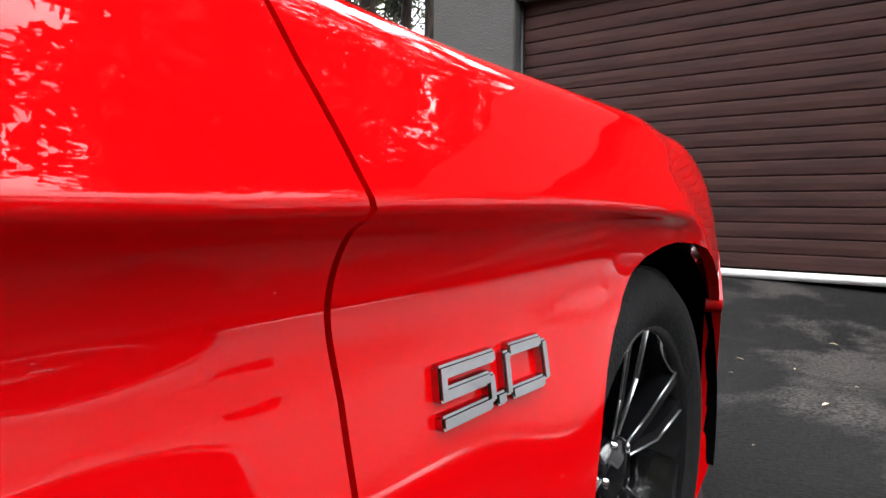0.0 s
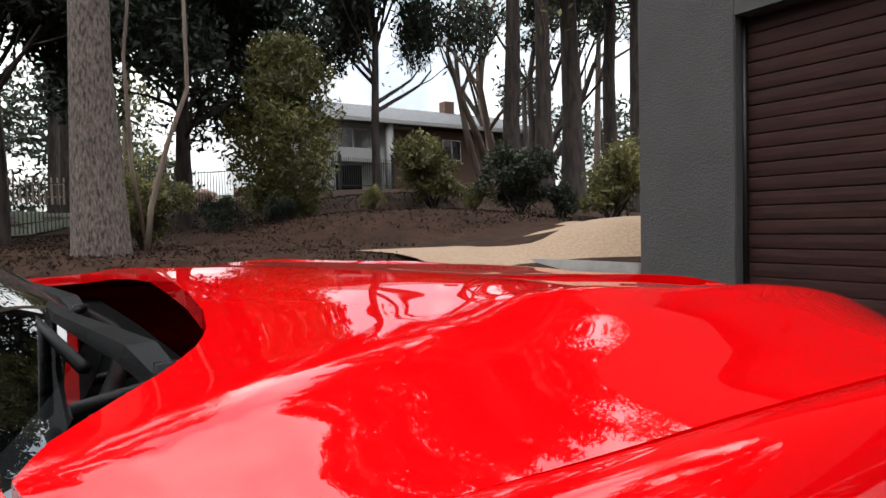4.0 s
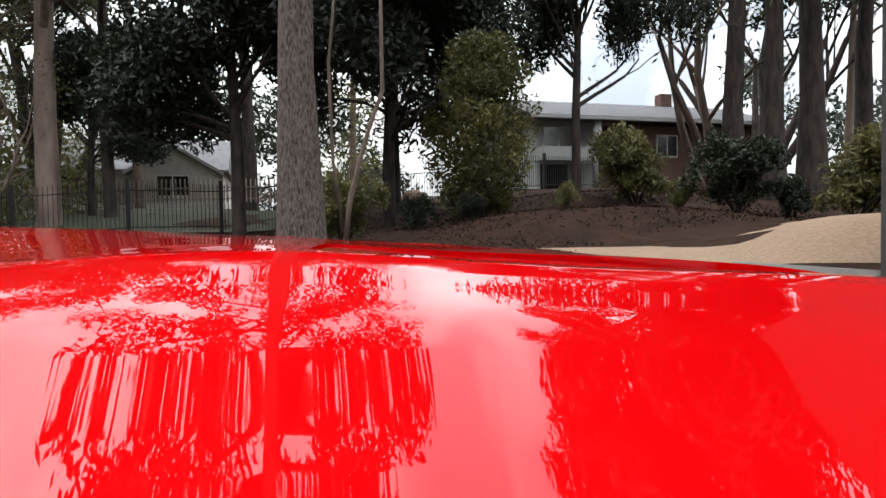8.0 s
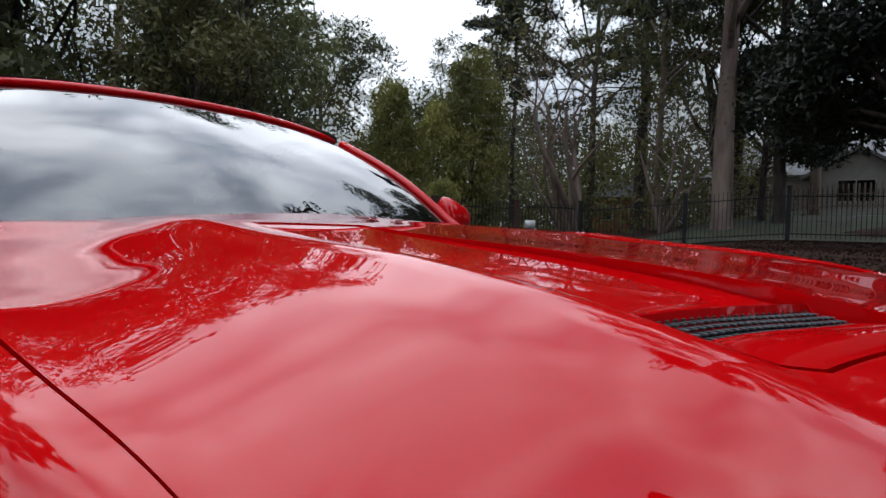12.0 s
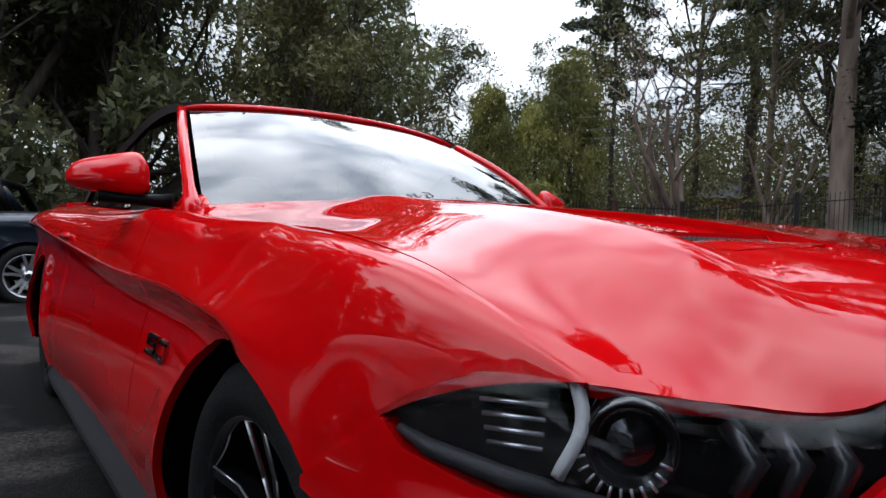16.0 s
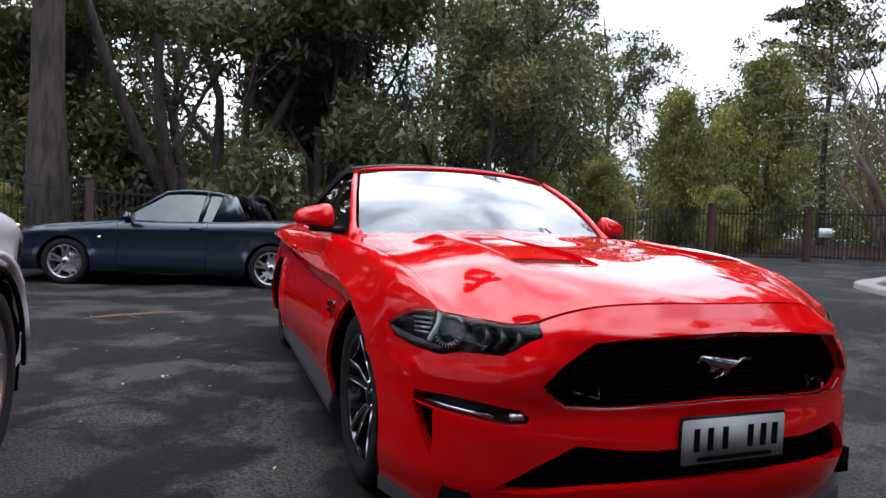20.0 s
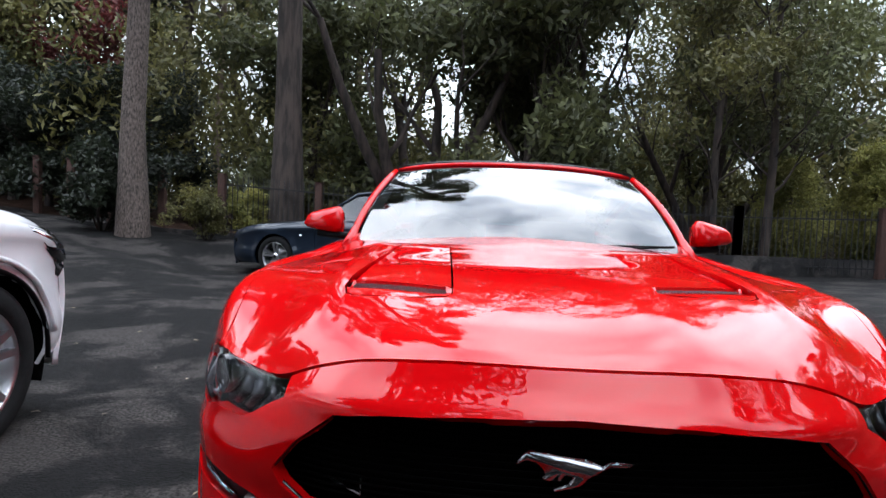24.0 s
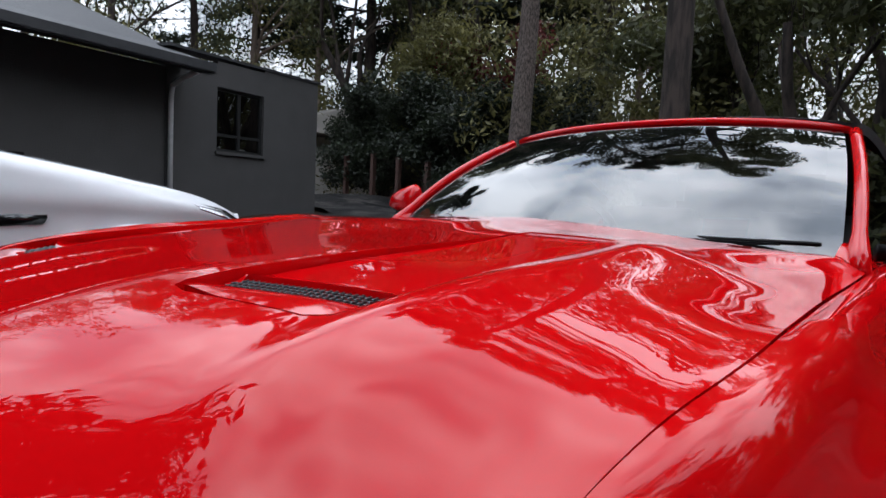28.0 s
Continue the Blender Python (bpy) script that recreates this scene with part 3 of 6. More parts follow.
        for i in range(20):
            a, z = i * 2.4 + rng.uniform(-0.4, 0.4), 1.6 + i * 0.38
            grow(rng, bm, (0.06, 0.05, z), (math.cos(a), math.sin(a), 0.7), rng.uniform(1.2, 2.2) * (1.15 - 0.5 * z / H), 0.03, 2, tips, 5, 0.3, 0.6)
        v, f = leaf_cloud(rng, tips, 50, 0.5, 0.075, 0.8, 0.4)
        mats = (BARK_DARK, LEAF_GUM)
    elif kind == "shrub":       # leafy to the ground
        for i in range(9):
            a = i * 0.7
            grow(rng, bm, (0, 0, -0.1), (math.cos(a) * 0.55, math.sin(a) * 0.55, 1), rng.uniform(0.5, 1.0), 0.03, 2, tips, 5, 0.35, 0.8)
        v, f = leaf_cloud(rng, tips, 60, 0.24, 0.06, 0.9, 0.1)
        mats = (BARK_DARK, LEAF_OLIVE)
    elif kind == "cone":        # clipped-looking bush, rounded lobes
        for i in range(130):
            u, a = rng.random(), rng.uniform(0, math.tau)
            r = 1.0 * (math.sin(math.pi * (0.12 + 0.83 * u)) ** 0.7) * (0.8 + 0.25 * math.sin(3 * a + 5 * u))
            tips.append((math.cos(a) * r, math.sin(a) * r, 0.25 + u * 3.2))
        add_tube(bm, [(0, 0, -0.2), (0, 0, 1), (0, 0, 2.6)], [0.12, 0.09, 0.04], 7, cap=False)
        v, f = leaf_cloud(rng, tips, 170, 0.36, 0.055, 0.9, 0.0)
        mats = (BARK_DARK, LEAF_LIGHT)
    else:                       # bare: leafless twiggy tree
        for i in range(4):
            a = i * 1.6
            grow(rng, bm, (0, 0, -0.2), (math.cos(a) * 0.35, math.sin(a) * 0.35, 1), 3.2, 0.09, 4, tips, 6, 0.35, 0.7, (2, 4))
        v, f = leaf_cloud(rng, tips, 3, 0.4, 0.06, 0.8, 0.3)
        mats = (BARK_GUM, LEAF_OLIVE)
    me = bpy.data.meshes.new("trunk")
    bm.to_mesh(me)
    bm.free()
    me.materials.append(mats[0])
    me.shade_smooth()
    return me, leaf_mesh("crown", v, f, mats[1]), mats


TREES = {}


def tree(kind, x, y, scale=1.0, turn=0.0, seed=1, label="tree", bark=None, leaf=None, group="trees round the drive", tilt=0.0, squash=1.0, category="tree"):
    key = (kind, seed)
    if key not in TREES:
        TREES[key] = make_tree(kind, seed)
    trunk, crown, mats = TREES[key]
    for want, have in ((bark, 0), (leaf, 1)):
        if want and want != mats[have]:
            k2 = (kind, seed, have, want.name)
            if k2 not in TREES:
                me = (trunk, crown)[have].copy()
                me.materials.clear()
                me.materials.append(want)
                TREES[k2] = me
            if have == 0:
                trunk = TREES[k2]
            else:
                crown = TREES[k2]
    name = "shrub" if category in ("shrub", "bush") else "tree"
    t = thing(name, label, category, group)
    t.matrix_basis = Matrix.Translation((x, y, height(x, y) - 0.02)) @ Matrix.Rotation(radians(turn), 4, "Z") @ Matrix.Rotation(radians(tilt), 4, "X") @ Matrix.Diagonal((scale * squash, scale * squash, scale, 1))
    for nm, me in (("trunk", trunk), ("crown", crown)):
        o = new(nm, me)
        o.parent = t
    return t


def polar(yaw, d):
    a = radians(yaw)
    return -math.sin(a) * d, math.cos(a) * d


# the big pine by the drive and its neighbours
tree("pine", -8.35, 0.25, 1.1, 0, 1, "big grey-barked pine with bare trunk beside the drive", squash=0.73)
tree("stand", -15.1, 2.8, 1.3, 30, 2, "dark dense broadleaf tree behind the pine")
tree("stand", -18.5, 3.6, 1.5, 130, 2, "dark dense broadleaf tree behind the pine")
tree("stand", -14.5, -0.9, 1.25, 200, 3, "dark dense broadleaf tree behind the pine")
tree("cone", -12.3, 4.4, 1.12, 0, 4, "yellow-green rounded shrub tree", leaf=LEAF_YELLOW, squash=1.0)
tree("stand", -14.2, 7.7, 1.35, 70, 5, "tall dark slender tree before the white house", squash=0.72)
for yaw, d, s, k in ((48.1, 18, 1.0, 6), (45.1, 18.4, 1.0, 7), (42.4, 19.8, 1.25, 6), (39, 22, 1.0, 7), (36.5, 20, 1.1, 6)):
    tree("pine", *polar(yaw, d), s, yaw * 37, k, "tall dark-trunked pine on the bank", bark=BARK_DARK, squash=0.8)
tree("bare", -16.9, 14.2, 1.9, 20, 8, "bare pale branching tree on the bank")
for yaw, d, s in ((77, 12.5, .55), (68.5, 13, .45), (56, 14.3, 1.35), (47.3, 12.8, 1.1), (38.5, 13.7, 1.3), (84, 10.4, .9), (71.5, 11.8, .4), (62.5, 12.2, .4), (52, 12.5, .45), (43, 13, .6)):
    tree("shrub", *polar(yaw, d), s * 0.85, yaw * 31, 9, "small leafy shrub in the mulch bed", leaf=LEAF_DARK if int(yaw) % 2 else LEAF_OLIVE, category="shrub", group="shrubs in the bed")
# the pale gum, the bare tree and the bush beyond the left fence
tree("gum", -22.6, -7.3, 1.15, 0, 10, "tall pale-barked gum tree")
tree("bare", -20.4, -11.9, 1.7, 80, 8, "pale forked gum tree behind the fence")
tree("cone", -17.4, -14.9, 2.05, 20, 12, "light green rounded bush tree behind the fence", squash=0.55)
tree("cone", -15.3, -17.3, 1.75, 120, 12, "light green rounded bush tree behind the fence", squash=0.62)
tree("cone", -16.2, -15.6, 1.45, 210, 4, "light green rounded bush tree behind the fence", squash=0.7, leaf=LEAF_LIGHT)
tree("cone", -13.6, -12.9, 0.6, 60, 4, "small round green bush", category="bush", leaf=LEAF_LIGHT)
tree("cone", -9.5, -12.6, 0.5, 10, 4, "small round green bush", category="bush", leaf=LEAF_LIGHT)
tree("stand", -24.5, -6.5, 1.05, 40, 3, "dark leafy tree in front of the cottage")
tree("gum", -27.5, -1.0, 1.0, 200, 11, "open gum tree beside the cottage", bark=BARK_DARK)
tree("pine", -30, -14, 1.0, 20, 7, "tall dark pine beyond the lawn", bark=BARK_DARK)
tree("pine", -31, 1.5, 1.05, 70, 6, "tall dark pine beyond the lawn", bark=BARK_DARK)
for yaw, d, sc, k in ((108, 26, 1.2, 19), (103.5, 24.5, 1.1, 18)):
    tree("gum", *polar(yaw, d), sc, yaw * 17, k, "very tall dark gum beyond the back fence", bark=BARK_DARK, leaf=LEAF_DARK, squash=1.1)
# behind the car
tree("pine", 4.75, -12.9, 1.4, 40, 1, "thick dark-trunked pine behind the fence", bark=BARK_DARK, leaf=LEAF_GUM, squash=0.7)
tree("pine", 7.35, -10.68, 0.98, 140, 6, "tall bare-trunked pine by the drive", bark=BARK_PINE, squash=0.76)
tree("wattle", 1.75, -15.0, 1.25, 0, 13, "spreading many-stemmed tree behind the fence")
tree("wattle", -1.9, -16.5, 1.25, 140, 14, "leafy many-stemmed tree behind the fence")
tree("wattle", -6.0, -15.5, 0.95, 220, 13, "slender open tree behind the fence", leaf=LEAF_OLIVE)
tree("broad", -1.2, -14.6, 1.3, 50, 3, "dense olive tree behind the fence", leaf=LEAF_GUM)
tree("slim", -5.28, -12.55, 1.0, 30, 21, "slender dark-stemmed tree behind the fence", leaf=LEAF_OLIVE)
tree("slim", -6.54, -12.68, 1.1, 170, 22, "slender dark-stemmed tree behind the fence")
tree("cone", -7.55, -13.64, 0.75, 30, 4, "pale green bush behind the fence", category="bush", leaf=LEAF_LIGHT)
tree("cone", -9.57, -13.65, 0.85, 100, 12, "pale green bush behind the fence", category="bush", leaf=LEAF_LIGHT)
tree("shrub", 5.53, -12.40, 0.75, 30, 9, "bright green leafy shrub at the foot of the pine", leaf=LEAF_LIGHT, category="shrub", group="shrubs by the drive")
tree("shrub", 5.89, -10.96, 0.7, 130, 9, "olive leafy shrub behind the drive posts", leaf=LEAF_YELLOW, category="shrub", group="shrubs by the drive")
tree("shrub", 8.25, -11.08, 1.2, 230, 9, "dark leafy shrub behind the drive posts", leaf=LEAF_DARK, category="shrub", group="shrubs by the drive")
tree("broad", 5.6, -18.4, 1.3, 80, 3, "tall olive dense tree behind the pine", leaf=LEAF_GUM)
tree("broad", -9.3, -19, 1.4, 10, 5, "dark dense tree behind the fence", leaf=LEAF_GUM)
tree("bare", -20.5, -12.5, 1.2, 60, 8, "bare twiggy tree behind the fence")
tree("bare", -22.5, -9.5, 1.1, 160, 8, "bare twiggy tree behind the fence")
for i, (x, y, sc) in enumerate(((9.6, -15.0, 0.62), (11.0, -15.2, 0.72), (12.3, -15.1, 0.66), (13.6, -15.4, 0.74), (15.0, -15.5, 0.7), (16.4, -15.6, 0.76), (17.8, -15.8, 0.72))):
    tree("broad", x, y, sc, i * 70, 2 + i % 2, "dense dark hedge tree by the drive", squash=1.15, group="hedge trees", leaf=LEAF_DARK)
tree("cone", 15.73, -16.91, 1.95, 0, 12, "domed green conifer behind the hedge", leaf=LEAF_YELLOW)
tree("broad", 14.79, -19.53, 1.15, 0, 3, "tree with dark red leaves", leaf=LEAF_RED)
for i, (x, y, sc) in enumerate(((17.5, -21, 1.1), (21, -24.5, 1.2), (25, -21, 1.15), (15.5, -27, 1.15), (28, -27, 1.2), (12.5, -24, 1.0), (31, -18, 1.1))):
    tree("pine", x, y, sc, i * 55, (6, 7)[i % 2], "tall olive pine behind the hedge", bark=BARK_DARK, leaf=(LEAF_DARK, LEAF_GUM)[i % 2], group="pines behind the hedge")
# second and third rings
rr = random.Random(5)
for yaw in range(36, 262, 6):
    kind = ("gum", "pine", "gum", "wattle", "gum")[(yaw // 6) % 5]
    d = rr.uniform(27, 33)
    if 92 < yaw < 100:
        d += 22
    if 49 < yaw < 79:
        continue
    tree(kind, *polar(yaw + rr.uniform(-1.5, 1.5), d), rr.uniform(0.95, 1.25) * (0.62 if 127 < yaw < 158 else 0.82 if 111 < yaw < 128 else 1) * (1.5 if kind == "wattle" else 1), rr.uniform(0, 360), {"gum": 18, "pine": 16, "wattle": 14}[kind],
         {"gum": "tall gum tree in the woods", "pine": "tall dark pine in the woods", "wattle": "leafy tree in the woods"}[kind], bark=BARK_DARK if rr.random() < 0.6 else None, group="woods round the place")
# trees on the garage side, seen in the paint
for yaw, d, kind, s in ((20, 24, "gum", 1.1), (5, 27, "gum", 1.1), (345, 25, "pine", 1.0), (332, 27, "gum", 1.0)):
    tree(kind, *polar(yaw, d), s, yaw, 10 if kind == "gum" else 6, "tall tree beyond the garage", group="woods round the place")
for x, y, kind, sc, k in ((1.5, 14.5, "pine", 1.1, 7), (7.5, 15, "gum", 1.0, 11), (10.5, 11.5, "pine", 1.0, 6)):
    tree(kind, x, y, sc, x * 50, k, "tall tree standing behind the house", group="trees behind the house")
tree("broad", 7.4, 8.2, 2.9, 25, 3, "tall dense leafy tree behind the house", leaf=LEAF_DARK, group="trees behind the house")
# undergrowth of the woods
rng = np.random.default_rng(31)
for d0, d1, n, a0, a1, top, leaf in ((17, 25, 330, 134, 219, 9, LEAF_OLIVE), (25, 40, 950, 80, 262, 10, LEAF_OLIVE), (38, 47, 420, 98, 140, 12, LEAF_GUM), (34, 44, 470, 214, 258, 21, LEAF_DARK)):
    cs = []
    for i in range(n):
        a, d = rng.uniform(radians(a0), radians(a1)), rng.uniform(d0, d1)
        if (1.48 < a < 1.8 and d < 46) or (2.16 < a < 2.55 and d < 24):
            continue
        x, y = -math.sin(a) * d, math.cos(a) * d
        low = 0.45 if 2.5 < a < 2.75 else 0.8 if 2.53 < a < 3.25 else 1
        cs.append((x, y, height(x, y) + rng.random() ** 1.2 * top * low * (0.7 + 0.3 * math.sin(a * 23))))
    v, f = leaf_cloud(rng, cs, 170, 1.4, 0.12, 0.8, 0.3)
    tagged(new("undergrowth", leaf_mesh("undergrowth", v, f, leaf)), "tangled dark undergrowth of the woods" if leaf == LEAF_DARK else "tangled olive undergrowth of the woods", "undergrowth", kind="stuff")
# far woods
rng = np.random.default_rng(77)
cs = []
for i in range(900):
    a, d = rng.uniform(0, math.tau), rng.uniform(48, 75)
    if 0.84 < a < 1.36:
        continue
    x, y = -math.sin(a) * d, math.cos(a) * d
    cs.append((x, y, rng.uniform(0.5, 15) * (0.7 + 0.3 * math.sin(a * 9)) * (0.65 if 2.2 < a < 2.53 else 0.5 if 2.53 < a < 2.75 else 0.8 if 2.75 <= a < 3.25 else 1)))
v, f = leaf_cloud(rng, cs, 230, 2.6, 0.3, 0.8, 0.3)
tagged(new("far_woods", leaf_mesh("far_woods", v, f, LEAF_DARK)), "dark green far woodland", "woods", kind="stuff")


# ---- beyond the fence ----
bm = bmesh.new()
rows = []
for k in range(25):
    y = -9 + 26 * k / 24
    x0 = float(spline([(-9, -16.2), (-6.5, -17.6), (-4, -18.5), (-1.6, -19.1), (1.3, -20.8), (4.1, -22.4), (7.6, -23.2), (11.1, -24), (17, -25)], y))
    rows.append([(x0 - d, y, height(x0 - d, y) + 0.03) for d in (0, 0.8, 1.6, 2.4, 3.5, 5, 7, 9, 12, 16)])
add_grid(bm, rows)
tagged(mesh_ob("lawn", bm, LAWN), "green lawn behind the steel fence", "lawn", kind="structure")

# pale picket fence on the neighbour's side
run = thing("picket_fence", "weathered pale timber picket fence on the lawn", "fence")
picket = bmesh.new()
add_box(picket, (0.09, 0.02, 0.95), Matrix.Translation((0, 0, 0.5)))
for v in picket.verts:
    if v.co.z > 0.9:
        v.co.x *= 0.55
shape = mesh_ob("picket", picket, PICKET, run, smooth=False)
a, b = Vector((-28.6, -10.0)), Vector((-24.8, 0.9))
way = math.atan2(b.y - a.y, b.x - a.x)
for i in range(60):
    q = a + (b - a) * (i / 59)
    o = shape if i == 0 else new("picket", shape.data)
    o.parent = run
    o.matrix_basis = Matrix.Translation((q.x, q.y, height(q.x, q.y) + 0.35)) @ Matrix.Rotation(way, 4, "Z")
for h in (0.65, 1.1):
    part("rail", tube([(a.x - 0.03, a.y, height(a.x, a.y) + h), (b.x - 0.03, b.y, height(b.x, b.y) + h)], 0.03, 4), PICKET, run, smooth=False)

# rocks heaped on the lawn
rk = random.Random(3)
for i in range(22):
    k = rk.random()
    x, y = -25.3 + 1.4 * k + rk.uniform(-0.5, 0.5), 3.9 + 3.4 * k + rk.uniform(-0.2, 0.2)
    r = rk.uniform(0.2, 0.42)
    b = bmesh.new()
    bmesh.ops.create_icosphere(b, subdivisions=2, radius=r)
    for v in b.verts:
        v.co *= rk.uniform(0.82, 1.12)
        v.co.z *= 0.75
    o = mesh_ob("rock", b, ROCK, smooth=False)
    o.matrix_basis = Matrix.Translation((x, y, height(x, y) + r * 0.45 + (0.35 if i > 14 else 0))) @ Matrix.Rotation(rk.uniform(0, 6), 4, "Z")
    tagged(o, "pinkish boulder in a heap on the lawn", "rock", "heap of rocks")


# ---- neighbours' houses ----
def pane_window(parent, x, y0, y1, z0, z1):
    """A white framed window in a wall that faces +x."""
    w = part("window", span(x, x + 0.06, y0, y1, z0, z1), PIPE_WHITE, parent, smooth=False)
    n = 2
    for i in range(n):
        u0, u1 = y0 + 0.06 + (y1 - y0 - 0.06) * i / n, y0 + (y1 - y0 - 0.06) * (i + 1) / n
        part("pane", span(x + 0.062, x + 0.07, u0, u1, z0 + 0.06, z1 - 0.06), GLOSS, w, smooth=False)
    return w


house_w = thing("house", "white two-storey house with grey tiled roof and column", "house")
part("wall", span(-34, -26.2, 11.9, 16.6, 2.2, 6.1), WHITE_WALL, house_w, smooth=False)
part("brick_wall", span(-34, -26.0, 16.6, 24.6, 2.2, 5.95), BRICK, house_w, "brown brick wall", smooth=False)
part("balcony_front", span(-26.2, -25.4, 11.9, 14.3, 4.1, 4.75, 0.02), WHITE_WALL, house_w, smooth=False)
# thin near-black slab on the wall, painted as the opening's shade
part("garage_opening", span(-26.2, -26.16, 12.1, 13.5, 2.3, 4.0), DARK, house_w, "garage opening shown as a near-black panel", smooth=False)
part("entry_recess", span(-26.2, -26.16, 15.0, 16.5, 2.4, 5.9), BRICK, house_w, "dark entry recess", smooth=False)
part("column", span(-25.6, -25.3, 14.5, 14.85, 2.2, 6.1, 0.02), WHITE_WALL, house_w, "square white column")
pane_window(house_w, -26.2, 12.2, 13.9, 4.8, 5.8)
pane_window(house_w, -26.0, 18.2, 19.4, 4.4, 5.5)
pane_window(house_w, -26.0, 21.2, 22.6, 4.4, 5.5)
part("roof", prism([(-25.2, 6.05), (-25.2, 6.2), (-29.8, 7.75), (-34.6, 6.2), (-34.6, 6.05)], 11.2, 25.2, axis=1), ROOF_GREY, house_w, "grey tiled roof", smooth=False)
part("fascia", span(-25.25, -25.1, 11.2, 25.2, 6.0, 6.18), WHITE_WALL, house_w, smooth=False)
part("chimney", span(-30.2, -29.6, 21, 21.7, 7, 8.4), BRICK, house_w, smooth=False)

house_g = thing("house", "pale weatherboard cottage with grey gabled roof", "house")
part("wall", span(-41, -34.2, -12, -2.6, 1.9, 4.25), CREAM, house_g, smooth=False)
part("gable_wall", prism([(-6.9, 1.9), (-2.9, 1.9), (-2.9, 4.15), (-4.9, 5.35), (-6.9, 4.15)], -34.3, -33.6, axis=0), CREAM, house_g, smooth=False)
part("roof", prism([(-33.9, 4.2), (-33.9, 4.32), (-37.6, 6.35), (-41.4, 4.32), (-41.4, 4.2)], -12.4, -2.3, axis=1), ROOF_PALE, house_g, "grey tiled roof", smooth=False)
for s in (1, -1):
    part("gable_roof", prism([(-4.9, 5.42), (-4.9, 5.56), (-4.9 + s * 2.35, 4.14), (-4.9 + s * 2.35, 4.0)], -37.5, -33.3, axis=0), ROOF_PALE, house_g, smooth=False)
    part("barge_board", prism([(-4.9, 5.4), (-4.9, 5.58), (-4.9 + s * 2.4, 4.14), (-4.9 + s * 2.4, 3.96)], -33.3, -33.24, axis=0), WHITE_WALL, house_g, smooth=False)
pane_window(house_g, -33.6, -5.8, -4.2, 2.9, 4.0)
pane_window(house_g, -34.2, -10.5, -8.9, 2.9, 4.0)
part("chimney", span(-38, -37.4, -8.4, -7.6, 5.8, 7.0), BRICK, house_g, smooth=False)

house_o = thing("house", "small orange brick house behind the trees", "house")
part("wall", span(-33.5, -30.8, -17.5, -15.0, 0.8, 3.1), ORANGE, house_o, smooth=False)
part("roof", prism([(-30.4, 3.08), (-32.1, 4.0), (-33.9, 3.08)], -17.9, -14.7, axis=1), ROOF_GREY, house_o, smooth=False)
pane_window(house_o, -30.8, -16.7, -15.9, 1.8, 2.7)

house_r = thing("house", "low house with pale sheet roof behind the hedge", "house")
part("wall", span(21.7, 29, -19.5, -13.5, 0, 3.6), CREAM, house_r, smooth=False)
part("roof", prism([(-13.1, 3.7), (-13.1, 3.85), (-16.5, 4.95), (-19.9, 3.85), (-19.9, 3.7)], 20.9, 29.4, axis=0), CREAM, house_r, "pale sheet roof", smooth=False)

# thin service cables over the garden
CABLE = material("cable_grey", (0.2, 0.2, 0.2), 0.6, 0, 8, 0.2)
for i, (z0, z1) in enumerate(((5.3, 8.6), (4.95, 8.1), (4.3, 7.2), (3.95, 6.8), (3.7, 6.4))):
    a, b = Vector((-11.6, -10.2 + 0.15 * i, z0 - 0.3)), Vector((-27, -7.6, z1 + 0.4))
    pts = [a.lerp(b, k / 12) - Vector((0, 0, 0.35 * math.sin(math.pi * k / 12))) for k in range(13)]
    o = mesh_ob("cable", tube(pts, 0.005, 5), CABLE)
    tagged(o, "thin pale overhead service cable", "cable", "overhead cables")

# slender forked tree by the big pine
stem = thing("tree", "slender forked tree with pale bending stems", "tree", "trees round the drive")
g = height(-9.6, 1.2)
b = bmesh.new()
add_tube(b, [(-9.7, 1.0, g - 0.2), (-9.6, 1.1, g + 0.7), (-9.4, 1.35, g + 1.7), (-9.2, 1.62, g + 2.5), (-9.2, 1.62, g + 4), (-9.1, 1.9, g + 6.5), (-8.9, 2.2, g + 9)], [0.05, 0.045, 0.038, 0.034, 0.03, 0.02, 0.01], 8)
add_tube(b, [(-9.7, 1.0, g + 0.2), (-9.7, 0.85, g + 1.4), (-9.6, 0.8, g + 3), (-9.45, 1.0, g + 5), (-9.5, 1.3, g + 8)], [0.034, 0.03, 0.026, 0.02, 0.01], 8)
part("trunk", b, BARK_GUM, stem)
rs = np.random.default_rng(9)
v, f = leaf_cloud(rs, [(-9.2 + rs.normal() * 0.8, 1.6 + rs.normal() * 0.8, g + 4.6 + rs.random() * 5) for _ in range(60)], 90, 0.5, 0.07, 0.7, 0.4)
o = new("crown", leaf_mesh("crown", v, f, LEAF_DARK))
o.parent = stem

# gate in the corner of the fence, with a small sign
gate = thing("gate", "dark steel double gate in the back fence", "gate")
for s0, s1 in (((-15.2, -8.98), (-14.35, -9.38)), ((-14.25, -9.42), (-13.5, -9.76))):
    p, q = Vector((*s0, 0)), Vector((*s1, 0))
    zz = height(*s0)
    for h in (0.15, 1.3):
        part("rail", tube([p + Vector((0, 0, zz + h)), q + Vector((0, 0, zz + h))], 0.028, 4), STEEL_BLACK, gate, smooth=False)
    for k in range(9):
        u = p.lerp(q, k / 8)
        o = new("bar", BAR_DATA)
        o.parent = gate
        o.matrix_basis = Matrix.Translation((u.x, u.y, zz + 0.75))
sign = mesh_ob("sign", box((0.34, 0.012, 0.24), Matrix.Translation((-13.75, -9.55, height(-13.75, -9.6) + 0.8)) @ Matrix.Rotation(radians(-24), 4, "Z"), 0.003), PIPE_WHITE)
tagged(sign, "small plain white sign on the gate", "sign")

